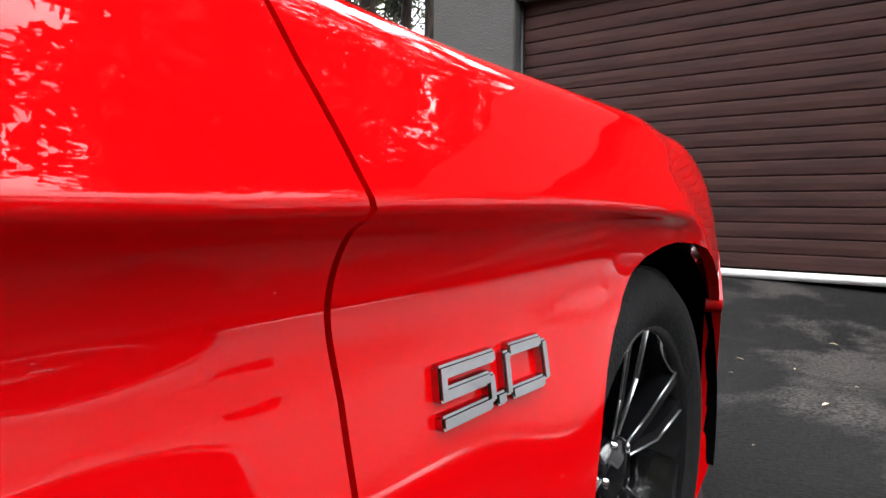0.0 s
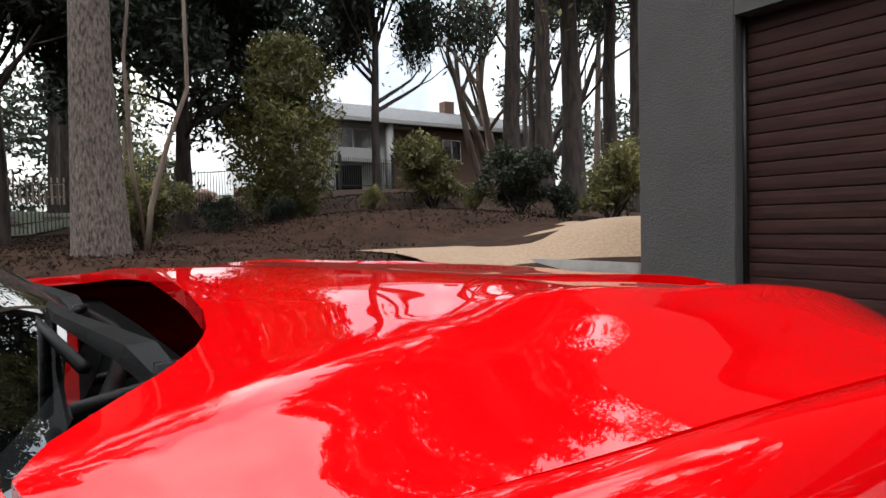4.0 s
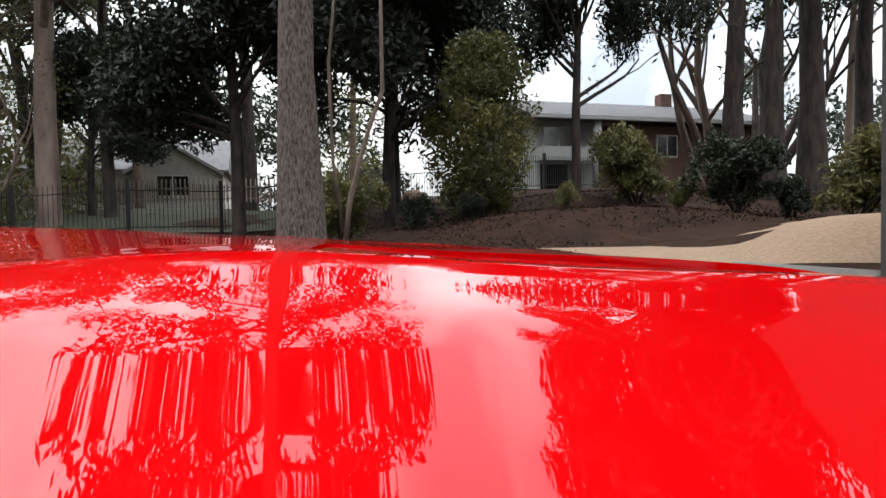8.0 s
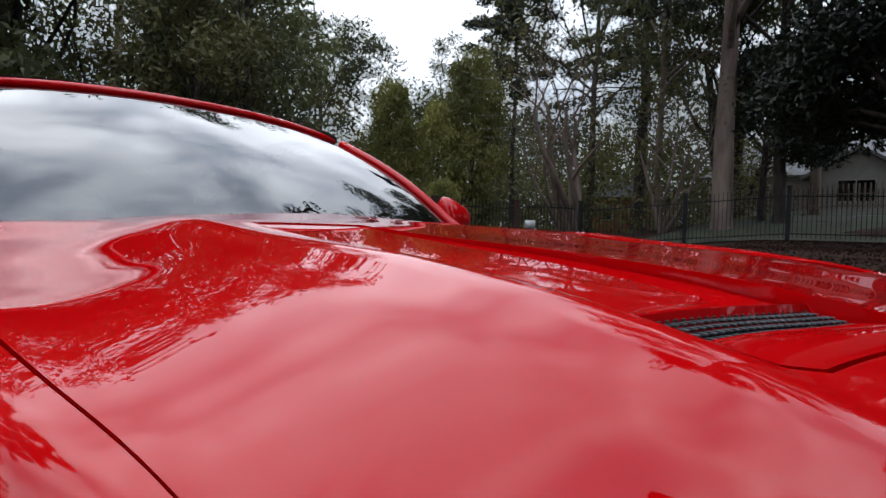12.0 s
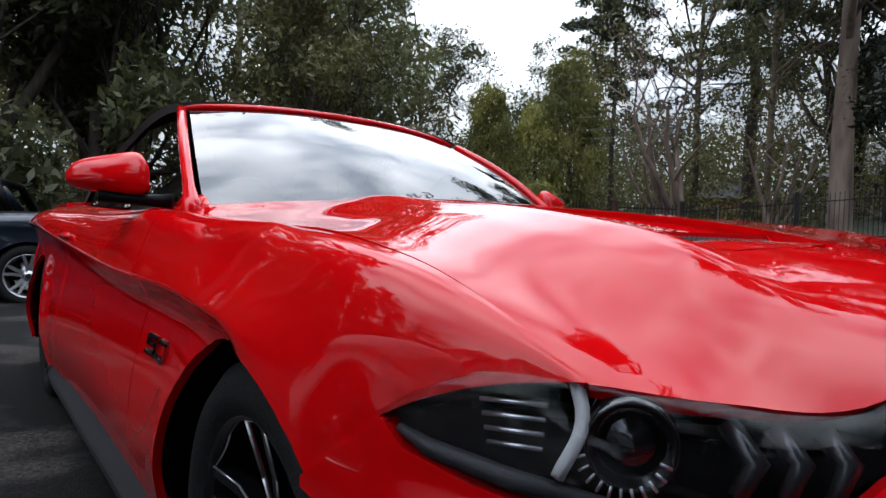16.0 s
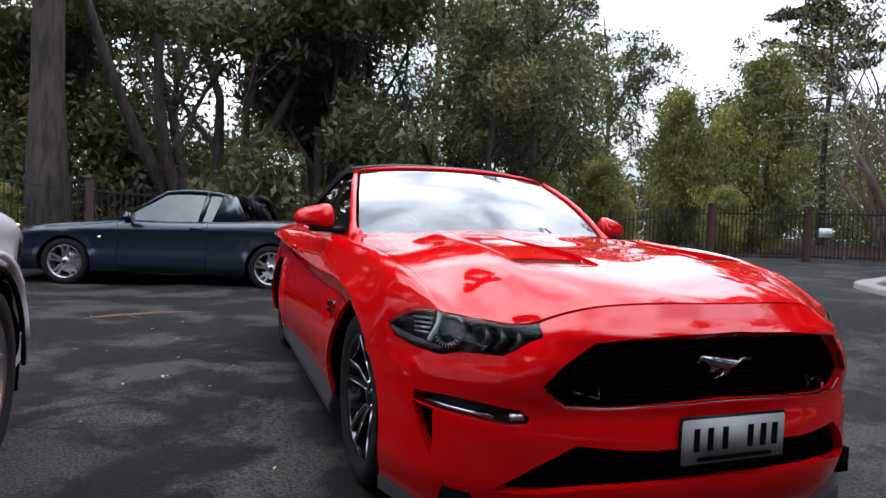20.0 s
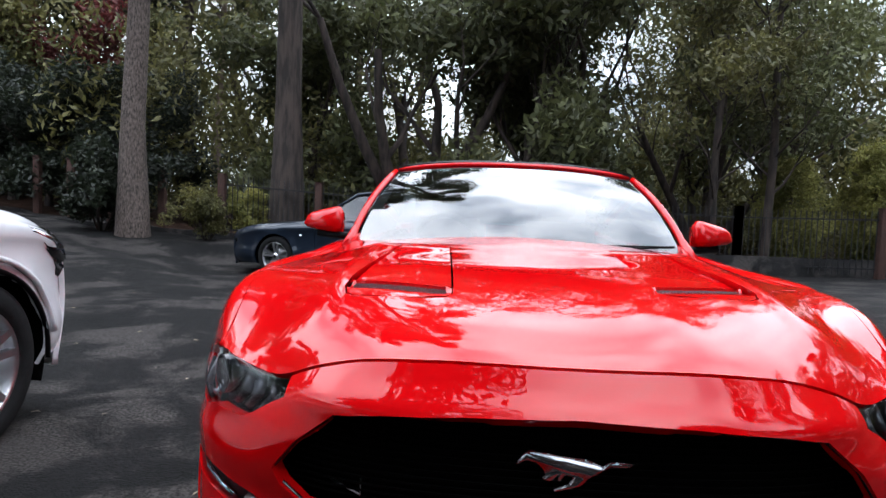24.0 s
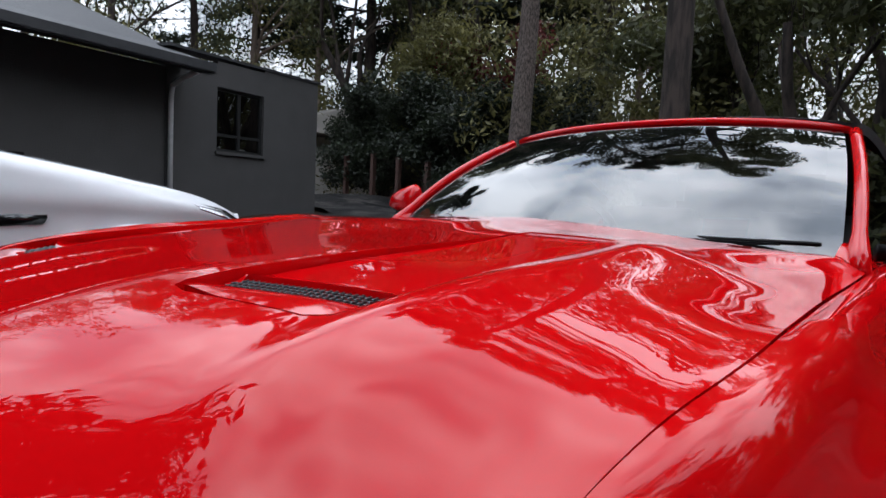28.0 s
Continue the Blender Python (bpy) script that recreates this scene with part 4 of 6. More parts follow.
# litter on the asphalt
b = bmesh.new()
add_tube(b, [(2.62, -4.07, 0.02), (2.3, -4.2, 0.032), (1.98, -4.38, 0.024), (1.63, -4.51, 0.02)], [0.008, 0.014, 0.012, 0.006], 6)
add_tube(b, [(2.2, -4.25, 0.028), (2.12, -4.12, 0.03), (2.0, -4.05, 0.02)], [0.007, 0.005, 0.003], 5)
tagged(mesh_ob("stick", b, material("dry_stick", (0.16, 0.08, 0.045), 0.8, 0, 20, 0.4)), "fallen dry brown stick on the asphalt", "stick")
LITTER = material("dry_leaves", (0.32, 0.26, 0.17), 0.7, 0, 4, 0.5, island=0.6)
rl = random.Random(8)
b = bmesh.new()
for i in range(110):
    x, y = (rl.uniform(-2, 6), rl.uniform(-7.5, 3.6)) if i % 3 else (rl.uniform(1.1, 2.6), rl.uniform(-4, 2.2))
    if i == 0:
        x, y = 0.87, 1.17
    r, a = rl.uniform(0.006, 0.018), rl.uniform(0, 6.28)
    z = height(x, y) + 0.012
    ring = [(1.5, 0, .004), (0.5, 0.5, .008), (-0.6, 0.42, .006), (-1.3, 0, .002), (-0.6, -0.42, .006), (0.5, -0.5, .009)]
    b.faces.new([b.verts.new((x + r * (u * math.cos(a) - w * math.sin(a)), y + r * (u * math.sin(a) + w * math.cos(a)), z + h)) for u, w, h in ring])
tagged(mesh_ob("leaf_litter", b, LITTER, smooth=False), "scattered dry yellow leaves on the asphalt", "leaf litter", kind="stuff")
# chips of mulch on the bank
rc = np.random.default_rng(4)
n = 26000
px, py = rc.uniform(-19, -4.9, n), rc.uniform(-5, 11, n)
keep = np.array([x < left_edge(y) - 0.25 and not (y > 3.3 and x > -6.9 - 0.2 * (y - 3.3)) for x, y in zip(px, py)])
px, py = px[keep], py[keep]
pz = np.array([height(x, y) + 0.0 for x, y in zip(px, py)])
v, f = leaf_cloud(rc, np.stack([px, py, pz], 1), 1, 0.02, 0.034, 0.6, 0.0)
CHIP = material("mulch_chips", (0.05, 0.028, 0.02), 0.95, 0, 3, 0.4, island=0.6, spec=0.1)
tagged(new("mulch_chips", leaf_mesh("mulch_chips", v, f, CHIP)), "brown bark chips on the bank", "mulch", kind="stuff")


# ---- red convertible: body surfaces (x to its right, y ahead of the front axle, z up) ----
PLAN = [(0, 0.972), (0.15, 0.97), (0.3, 0.957), (0.42, 0.932), (0.52, 0.898), (0.62, 0.85), (0.7, 0.795), (0.77, 0.725), (0.83, 0.64), (0.875, 0.54), (0.905, 0.44), (0.928, 0.36), (0.95, 0.28)]
_pl = np.array(PLAN)
_len = np.concatenate([[0], np.cumsum(np.hypot(*np.diff(_pl, axis=0).T))])
PLAN_KEYS = [(l, tuple(p)) for l, p in zip(_len, _pl)]
PLAN_LEN = float(_len[-1])
NOSE_TOP = [(0, 0.83), (0.3, 0.826), (0.45, 0.812), (0.55, 0.788), (0.66, 0.752), (0.8, 0.757), (0.95, 0.768), (1.0, 0.769), (1.06, 0.766), (1.12, 0.748), (1.17, 0.722), (1.2, 0.702), (1.24, 0.668), (1.33, 0.6)]


def nose_top(u):
    return float(spline(NOSE_TOP, u))


def nose(u, z):
    """Front fascia: u metres round from the centre, z height."""
    p = spline(PLAN_KEYS, u)
    d = spline(PLAN_KEYS, min(u + 0.01, PLAN_LEN)) - spline(PLAN_KEYS, max(u - 0.01, 0))
    n = np.array([-d[1], d[0]]) / np.hypot(*d)
    zt = nose_top(u)
    back = float(spline([(0, 0.07), (0.8, 0.07), (1.0, 0.042), (1.1, 0.022), (1.17, 0.01), (1.24, 0.003), (1.33, 0.0)], u)) * max(0.0, 1 - (zt - z) / 0.14) ** 1.7
    back += 0.05 * max(0.0, (0.30 - z) / 0.16) ** 1.5
    back -= 0.017 * math.exp(-((z - 0.742) / 0.032) ** 2) * min(1, max(0, (0.75 - u) / 0.25))
    fade = max(0.0, 1 - u / 1.15)
    back += fade * 0.022 * math.exp(-((z - 0.515) / 0.05) ** 2) + 0.012 * math.exp(-((z - 0.64) / 0.035) ** 2) * min(1, max(0, (u - 0.6) / 0.15)) * min(1, max(0, (1.2 - u) / 0.12))
    return float(p[0] - n[0] * back), float(p[1] - n[1] * back), z


HOOD_C = [(0.95, 0.812), (0.905, 0.832), (0.8, 0.868), (0.6, 0.918), (0.45, 0.942), (0.3, 0.957), (0, 0.976), (-0.3, 1.002), (-0.6, 1.016), (-0.9, 1.02)]
HOOD_M = [(0.95, 0.70), (0.85, 0.764), (0.8, 0.796), (0.7, 0.847), (0.6, 0.887), (0.45, 0.924), (0.3, 0.945), (0, 0.966), (-0.3, 0.99), (-0.6, 0.991), (-0.9, 0.992)]
HOOD_G = [(0.95, 0.55), (0.785, 0.66), (0.7, 0.718), (0.61, 0.768), (0.53, 0.808), (0.43, 0.852), (0.36, 0.876), (0.26, 0.897), (0.14, 0.912), (0, 0.916), (-0.27, 0.921), (-0.5, 0.924), (-0.65, 0.93), (-0.77, 0.938), (-0.9, 0.944)]


GAP_OUT = [(-0.8, 0), (-0.5, 0.006), (-0.2, 0.02), (0, 0.033), (0.2, 0.044), (0.3, 0.036), (0.4, 0.02), (0.5, 0.006), (0.6, 0)]


def bow(x, y):
    """The joint between hood and fender bows outwards over the wheel."""
    a = abs(x)
    r = max(0.0, min(1, (a - 0.58) / 0.2)) * max(0.0, min(1, (0.94 - a) / 0.13))
    return x + math.copysign(float(spline(GAP_OUT, y)) * r * r * (3 - 2 * r), x)


FOLD_X = [(-0.9, 0.745), (-0.77, 0.742), (-0.72, 0.728), (-0.675, 0.703), (-0.6, 0.665), (-0.48, 0.61), (-0.28, 0.55), (-0.1, 0.54)]
FOLD_Z = [(-0.9, 0.964), (-0.72, 0.968), (-0.6, 0.975), (-0.48, 0.979), (-0.28, 0.982), (-0.1, 0.981)]


def raw_hood_z(x, y):
    x = abs(x)
    c, m, g = (float(spline(k, y)) for k in (HOOD_C, HOOD_M, HOOD_G))
    r = 0.002 * max(0.0, min(1, (0.75 - y) / 0.3))
    z = float(spline([(-0.3, c + r), (0, c), (0.3, c + r), (0.55, m), (0.61, m * 0.8 + g * 0.2 + 0.003), (0.67, m * 0.46 + g * 0.54), (0.735, m * 0.14 + g * 0.86 - 0.001), (0.8, g)], x))
    # raised shoulder along the outer edge of each vent
    run = max(0.0, min(1, (y + 0.75) / 0.3)) * max(0.0, min(1, (0.72 - y) / 0.16))
    z += 0.011 * run * math.exp(-((x - 0.54) / (0.022 if x < 0.54 else 0.04)) ** 2)
    # towards the screen a flat dome whose fold runs out to the pillar
    w = max(0.0, min(1, (-0.1 - y) / 0.28))
    if w > 0:
        xf, zf = float(spline(FOLD_X, y)), float(spline(FOLD_Z, y))
        dome = float(spline([(-0.3, c - 0.002), (0, c), (xf * 0.5, zf + 0.62 * (c - zf)), (xf - 0.07, zf + 0.0035), (xf - 0.012, zf + 0.001), (xf, zf), (xf + 0.2 * (0.8 - xf), zf - 0.17 * (zf - g)), (0.5 * (xf + 0.8), 0.46 * zf + 0.54 * g), (0.8, g)], x))
        w = w * w * (3 - 2 * w)
        z += (dome - z) * w
    return z


# the hood's front edge follows the top of the fascia
EDGE = [nose(u, nose_top(u) - 0.004) for u in np.linspace(0, 1.06, 40)]
EDGE_X, EDGE_Y = [p[0] for p in EDGE], [p[1] for p in EDGE]
EDGE_DZ = [p[2] - raw_hood_z(p[0], p[1]) for p in EDGE]


def hood_front(x):
    return float(np.interp(abs(x), EDGE_X, EDGE_Y)) - 0.001


def hood_z(x, y):
    d = max(0.0, hood_front(x) - y)
    return raw_hood_z(x, y) + float(np.interp(abs(x), EDGE_X, EDGE_DZ)) * math.exp(-d / 0.09)


def hood_rear(x):
    return float(np.interp(abs(x), [0, 0.3, 0.42, 0.5, 0.55, 0.6, 0.65, 0.7, 0.74, 0.795], [-0.572, -0.583, -0.594, -0.611, -0.632, -0.663, -0.703, -0.738, -0.755, -0.735]))


CREASE = [(0.6, 0.71), (0.3, 0.735), (0.1, 0.755), (-0.04, 0.768), (-0.3, 0.779), (-0.66, 0.778), (-0.85, 0.776), (-1.3, 0.79), (-2.0, 0.83), (-2.7, 0.88), (-3.7, 0.86)]
BELT = [(0.7, 0), (-0.8, 0), (-0.95, 0.003), (-1.5, 0.009), (-2.2, 0.027), (-2.7, 0.037), (-3.3, 0.017), (-3.8, -0.053)]
HALF = [(0.6, -0.015), (0.35, 0), (-0.6, 0), (-1.2, -0.004), (-1.8, 0.0), (-2.5, 0.02), (-3.0, 0.012), (-3.5, -0.03), (-3.85, -0.12)]


CREST = [(-4, 0.0), (-1.1, 0.0), (-0.8, 0.011), (-0.64, 0.017), (-0.5, 0.014), (-0.26, 0.012), (0, 0.008), (0.2, 0.003), (0.35, 0.0), (1, 0.0)]


def side_section(y):
    """Outline of the flank at y, from the top edge outwards and down to the sill."""
    g = float(spline(HOOD_G, max(y, -0.9))) + float(spline(BELT, y))
    zc = min(float(spline(CREASE, y)), g - 0.03)
    w = float(spline(HALF, y))
    front = min(1.0, max(0.0, (y + 0.15) / 0.45))
    k = 1 - front                      # strength of the crease
    crest = float(spline(CREST, y))
    pts = [(0.8, g - 0.001), (0.8055, g + crest * 0.45), (0.817, g + crest * 0.85), (0.842, g + crest), (0.874, g - 0.012 + crest * 0.75), (0.914 + w, zc + 0.55 * (g - zc)),
           (0.945 + w - 0.012 * front, zc + 0.016), (0.951 + w - 0.014 * front, zc), (0.932 + w + 0.004 * front - 0.004 * k, zc - 0.018), (0.914 + w + 0.016 * front - 0.006 * k, zc - 0.06),
           (0.921 + w, 0.64), (0.941 + w, 0.54), (0.95 + w, 0.42), (0.92 + w, 0.25)]
    # ahead of the axle the section rounds out into one convex sweep
    f = min(1.0, max(0.0, (y + 0.02) / 0.24))
    f = f * f * (3 - 2 * f)
    if f > 0:
        xm = float(spline([(0, 0.955), (0.18, 0.952), (0.24, 0.947), (0.3, 0.938), (0.36, 0.92), (0.42, 0.896), (0.47, 0.874), (0.52, 0.851), (0.57, 0.826), (0.62, 0.805)], y))
        low = 0.60
        sweep = [(0.8 + (xm - 0.8) * math.sin(k / 9 * math.pi / 2) ** 0.85, low + (g - low) * math.cos(k / 9 * math.pi / 2) ** 0.9) for k in range(10)]
        sweep += [(xm, 0.52), (xm, 0.44), (xm - 0.01, 0.34), (xm - 0.02, 0.25)]
        seam = float(np.interp(y, [0.26, 0.33, 0.394, 0.45, 0.52, 0.57], [0.57, 0.63, 0.7, 0.73, 0.752, 0.765])) if y > 0.26 else -1
        sweep = [(x - (0.012 * min(1, max(0, (seam - z) / 0.02))), z) for x, z in sweep]
        pts = [(p[0] + (q[0] - p[0]) * f, p[1] + (q[1] - p[1]) * f) for p, q in zip(pts, sweep)]
    out = []
    for x, z in pts:
        for cy, R in ((0.0, 0.37), (-2.72, 0.375)):
            r = math.hypot(y - cy, z - 0.345)
            x += 0.014 * math.exp(-((r - R) / 0.1) ** 2) * (1 if z < 0.8 else 0) * min(1, max(0, (0.3 - y) / 0.22))
        out.append((x, z))
    return out


def polyline(pts, n):
    """n + 1 points evenly along a smoothed polyline."""
    a = np.array(pts, float)
    s = np.concatenate([[0], np.cumsum(np.linalg.norm(np.diff(a, axis=0), axis=1))])
    keys = [(v, tuple(p)) for v, p in zip(s, a)]
    return [tuple(spline(keys, s[-1] * i / n)) for i in range(n + 1)]


def flat_grid(us, rows_of_u):
    """A flat mesh: for each u a column of second coordinates."""
    bm = bmesh.new()
    add_grid(bm, [[(u, v, 0) for v in rows_of_u(u)] for u in us])
    return bm


def cut_out(bm, poly, keep_inside=False):
    """Cuts a convex-ish polygon out of a flat mesh (or keeps only what is inside it)."""
    n = len(poly)
    for i in range(n):
        a, b = Vector((*poly[i], 0)), Vector((*poly[(i + 1) % n], 0))
        lo, hi = [min(p) for p in zip(a, b)], [max(p) for p in zip(a, b)]
        faces = []
        for f in bm.faces:
            xs, ys = [v.co.x for v in f.verts], [v.co.y for v in f.verts]
            if max(xs) >= lo[0] - 1e-4 and min(xs) <= hi[0] + 1e-4 and max(ys) >= lo[1] - 1e-4 and min(ys) <= hi[1] + 1e-4:
                faces.append(f)
        if faces:
            d = b - a
            geom = faces + list({e for f in faces for e in f.edges}) + list({v for f in faces for v in f.verts})
            bmesh.ops.bisect_plane(bm, geom=geom, plane_co=a, plane_no=(-d.y, d.x, 0), dist=1e-5)
    def inside(p):
        c, j = False, n - 1
        for i in range(n):
            (x0, y0), (x1, y1) = poly[i], poly[j]
            if (y0 > p.y) != (y1 > p.y) and p.x < (x1 - x0) * (p.y - y0) / (y1 - y0) + x0:
                c = not c
            j = i
        return c
    dead = [f for f in bm.faces if inside(f.calc_center_median()) != keep_inside]
    bmesh.ops.delete(bm, geom=dead, context="FACES")


def lift(bm, fn):
    for v in bm.verts:
        v.co = fn(v.co.x, v.co.y)


def rim(bm, depth, toward=None):
    """Turns the free edges of a sheet inwards, for thickness."""
    bm.normal_update()
    es = [e for e in bm.edges if e.is_boundary]
    for e in es:
        e.smooth = False
    nrm = {v: v.normal.copy() for e in es for v in e.verts}
    r = bmesh.ops.extrude_edge_only(bm, edges=es)
    new_v = [g for g in r["geom"] if isinstance(g, bmesh.types.BMVert)]
    old = {}
    for v in new_v:
        for e in v.link_edges:
            o = e.other_vert(v)
            if o in nrm:
                old[v] = o
    for v in new_v:
        if v in old:
            v.co -= nrm[old[v]] * depth
    bm.normal_update()


def outward(bm, probe):
    """Makes the normals point the way of probe(centre)."""
    for f in bm.faces:
        f.normal_update()
    s = sum(f.normal.dot(Vector(probe(f.calc_center_median()))) * f.calc_area() for f in bm.faces)
    if s < 0:
        bmesh.ops.reverse_faces(bm, faces=bm.faces)


def flip_x(bm):
    for v in bm.verts:
        v.co.x = -v.co.x
    bmesh.ops.reverse_faces(bm, faces=bm.faces)
    return bm


def both_sides(name, make, mat, parent, label="", depth=0.018, probe=lambda c: (1, 0, 0.4)):
    made = []
    for sgn in (1, -1):
        bm = make()
        outward(bm, probe)
        if depth:
            rim(bm, depth)
        if sgn < 0:
            flip_x(bm)
        made.append(part(name, bm, mat, parent, label))
    return made


def lathe(profile, sides, axis="x"):
    """A turned solid round the x axis: profile of (x, radius)."""
    bm = bmesh.new()
    rings = [[bm.verts.new((x, r * math.cos(k * math.tau / sides), r * math.sin(k * math.tau / sides))) for k in range(sides)] for x, r in profile]
    for a, b in zip(rings, rings[1:]):
        for k in range(sides):
            bm.faces.new((a[k], a[(k + 1) % sides], b[(k + 1) % sides], b[k]))
    bmesh.ops.recalc_face_normals(bm, faces=bm.faces)
    return bm


def build_wheel(parent, at, R, width, rimr, spokes, spoke_mat, edge_mat, sgn, style="split", cap_mat=CHROME):
    """Wheel (outside towards +x before the turn): tyre, rim, spokes, hub, disc, caliper."""
    w = part("wheel", lathe([(-width / 2 + 0.02, rimr - 0.01), (-width / 2, rimr + 0.02), (-width / 2 + 0.004, R - 0.035), (-width / 2 + 0.03, R - 0.004), (-width * 0.2, R), (-width * 0.19, R - 0.008), (-width * 0.17, R - 0.008), (-width * 0.16, R),
                                     (-0.012, R + 0.001), (-0.01, R - 0.008), (0.01, R - 0.008), (0.012, R + 0.001), (width * 0.16, R), (width * 0.17, R - 0.008), (width * 0.19, R - 0.008), (width * 0.2, R), (width / 2 - 0.03, R - 0.004),
                                     (width / 2 - 0.004, R - 0.035), (width / 2, rimr + 0.03), (width / 2 - 0.008, rimr + 0.012), (width / 2 - 0.02, rimr - 0.006)], 64), RUBBER, parent, "black low-profile tyre and alloy wheel")
    w.matrix_basis = at @ (Matrix() if sgn > 0 else Matrix.Rotation(math.pi, 4, "Z"))
    f = width / 2 - 0.018
    dish = 0.055 if style == "split" else 0.03
    part("rim", lathe([(f, rimr), (f + 0.004, rimr - 0.004), (f - 0.012, rimr - 0.016), (-width / 2 + 0.02, rimr - 0.03)], 64), spoke_mat, w)
    part("brake_disc", lathe([(0.0, 0.05), (0.0, 0.17), (-0.02, 0.17), (-0.02, 0.05)], 40), SILVER if style != "split" else GUN, w, "steel brake disc")
    part("backing", lathe([(-0.06, 0.01), (-0.06, rimr - 0.02)], 32), DARK, w)
    part("caliper", box((0.06, 0.09, 0.19), Matrix.Translation((-0.01, -0.14, 0.04)), 0.015), BLACK, w)
    for k in range(spokes):
        m = Matrix.Rotation(k * math.tau / spokes, 4, "X")
        bm, ed = bmesh.new(), bmesh.new()
        if style == "split":
            legs = (((0.05, 0.0), (0.15, 0.028), (rimr - 0.012, 0.014)), ((0.05, 0.0), (0.13, -0.018), (rimr - 0.012, -0.052)))
            wd = 0.011
        else:
            legs = (((0.045, 0.012), (0.14, 0.026), (rimr - 0.012, 0.05)), ((0.045, -0.012), (0.14, -0.026), (rimr - 0.012, -0.05)))
            wd = 0.017
        for leg in legs:
            for (r0, y0), (r1, y1) in zip(leg, leg[1:]):
                x0, x1 = f - dish * (1 - r0 / rimr) - 0.004, f - dish * (1 - r1 / rimr) - 0.004
                q = [(x0, y0 - wd, r0), (x0, y0 + wd, r0), (x1, y1 + wd, r1), (x1, y1 - wd, r1)]
                top = [bm.verts.new(m @ Vector(p)) for p in q]
                low = [bm.verts.new(m @ Vector((p[0] - 0.035, p[1] * 1.0, p[2]))) for p in q]
                bm.faces.new(top)
                for i in range(4):
                    bm.faces.new((top[i], low[i], low[(i + 1) % 4], top[(i + 1) % 4]))
                e0, e1 = (y0 + wd, y1 + wd) if leg is legs[0] else (y0 - wd, y1 - wd)
                if style == "split":
                    add_tube(ed, [m @ Vector((x0 + 0.0005, e0, r0)), m @ Vector((x1 + 0.0005, e1, r1))], 0.0022, 5)
        bmesh.ops.recalc_face_normals(bm, faces=bm.faces)
        s = part("spoke", bm, spoke_mat, w, smooth=False)
        if style == "split":
            part("edge", ed, edge_mat, s, "machined bright edge")
        else:
            ed.free()
    h = f - dish + 0.03
    part("hub_cap", lathe([(h - 0.05, 0.062), (h - 0.02, 0.06), (h - 0.012, 0.05), (h - 0.01, 0.034), (h - 0.006, 0.03), (h - 0.004, 0.0)], 28), spoke_mat, w)
    for k in range(5):
        a = (k + 0.5) * math.tau / 5
        part("wheel_nut", lathe([(h - 0.03, 0.009), (h - 0.012, 0.009), (h - 0.01, 0.0)], 6), cap_mat, w).matrix_basis = Matrix.Translation((0, math.cos(a) * 0.05, math.sin(a) * 0.05))
    return w


car = thing("convertible_car", "bright red two-door convertible with black canvas roof on asphalt", "car")

# -- front fascia --
HEAD = [(1.2, 0.705), (1.165, 0.728), (1.12, 0.752), (1.06, 0.775), (1.0, 0.79), (0.82, 0.79), (0.64, 0.79), (0.612, 0.748), (0.604, 0.724), (0.645, 0.705), (0.69, 0.678), (0.72, 0.664), (0.8, 0.661), (0.865, 0.658), (0.92, 0.643), (1.0, 0.645), (1.07, 0.651), (1.16, 0.67)]
GRILLE = [(0.0, 0.752), (0.2, 0.746), (0.36, 0.734), (0.46, 0.72), (0.545, 0.655), (0.6, 0.592), (0.58, 0.56), (0.532, 0.53), (0.4, 0.529), (0.2, 0.534), (0.0, 0.538)]
INTAKE = [(0.0, 0.42), (0.3, 0.418), (0.5, 0.432), (0.6, 0.372), (0.735, 0.282), (0.6, 0.29), (0.46, 0.312), (0.3, 0.318), (0.0, 0.325)]
LAMP = [(1.02, 0.521), (0.9, 0.531), (0.776, 0.528), (0.66, 0.517), (0.632, 0.5), (0.64, 0.482), (0.695, 0.474), (0.827, 0.481), (0.93, 0.484), (1.02, 0.492)]
SLOT = [(1.025, 0.487), (0.935, 0.48), (0.93, 0.4), (0.935, 0.33), (0.99, 0.42)]


def arch_uz():
    out = []
    for k in range(13):
        a = radians(-30 + 100 * k / 12)
        y, z = 0.384 * math.cos(a), 0.345 + 0.384 * math.sin(a)
        us = [u for u in steps(0.6, PLAN_LEN, 200) if spline(PLAN_KEYS, u)[1] >= y]
        out.append((max(us) + (0.08 if y < 0.285 else 0), z))
    return [(PLAN_LEN + 0.3, 0.05)] + out + [(PLAN_LEN + 0.3, 0.7)]


bm = flat_grid(steps(0, PLAN_LEN, 84), lambda u: [0.17 + (nose_top(u) - 0.006 - 0.17) * i / 60 for i in range(61)])
for poly in (HEAD, GRILLE + [(-0.1, 0.538), (-0.1, 0.752)], INTAKE + [(-0.1, 0.325), (-0.1, 0.42)], LAMP, SLOT, arch_uz()):
    cut_out(bm, poly)
lift(bm, nose)
half = bmesh.ops.duplicate(bm, geom=list(bm.faces) + list(bm.edges) + list(bm.verts))
dup = [g for g in half["geom"] if isinstance(g, bmesh.types.BMVert)]
for v in dup:
    v.co.x = -v.co.x
bmesh.ops.reverse_faces(bm, faces=[g for g in half["geom"] if isinstance(g, bmesh.types.BMFace)])
bmesh.ops.remove_doubles(bm, verts=bm.verts, dist=0.0008)
outward(bm, lambda c: (c.x, 1, 0))
rim(bm, 0.03)
part("front_bumper", bm, RED, car)


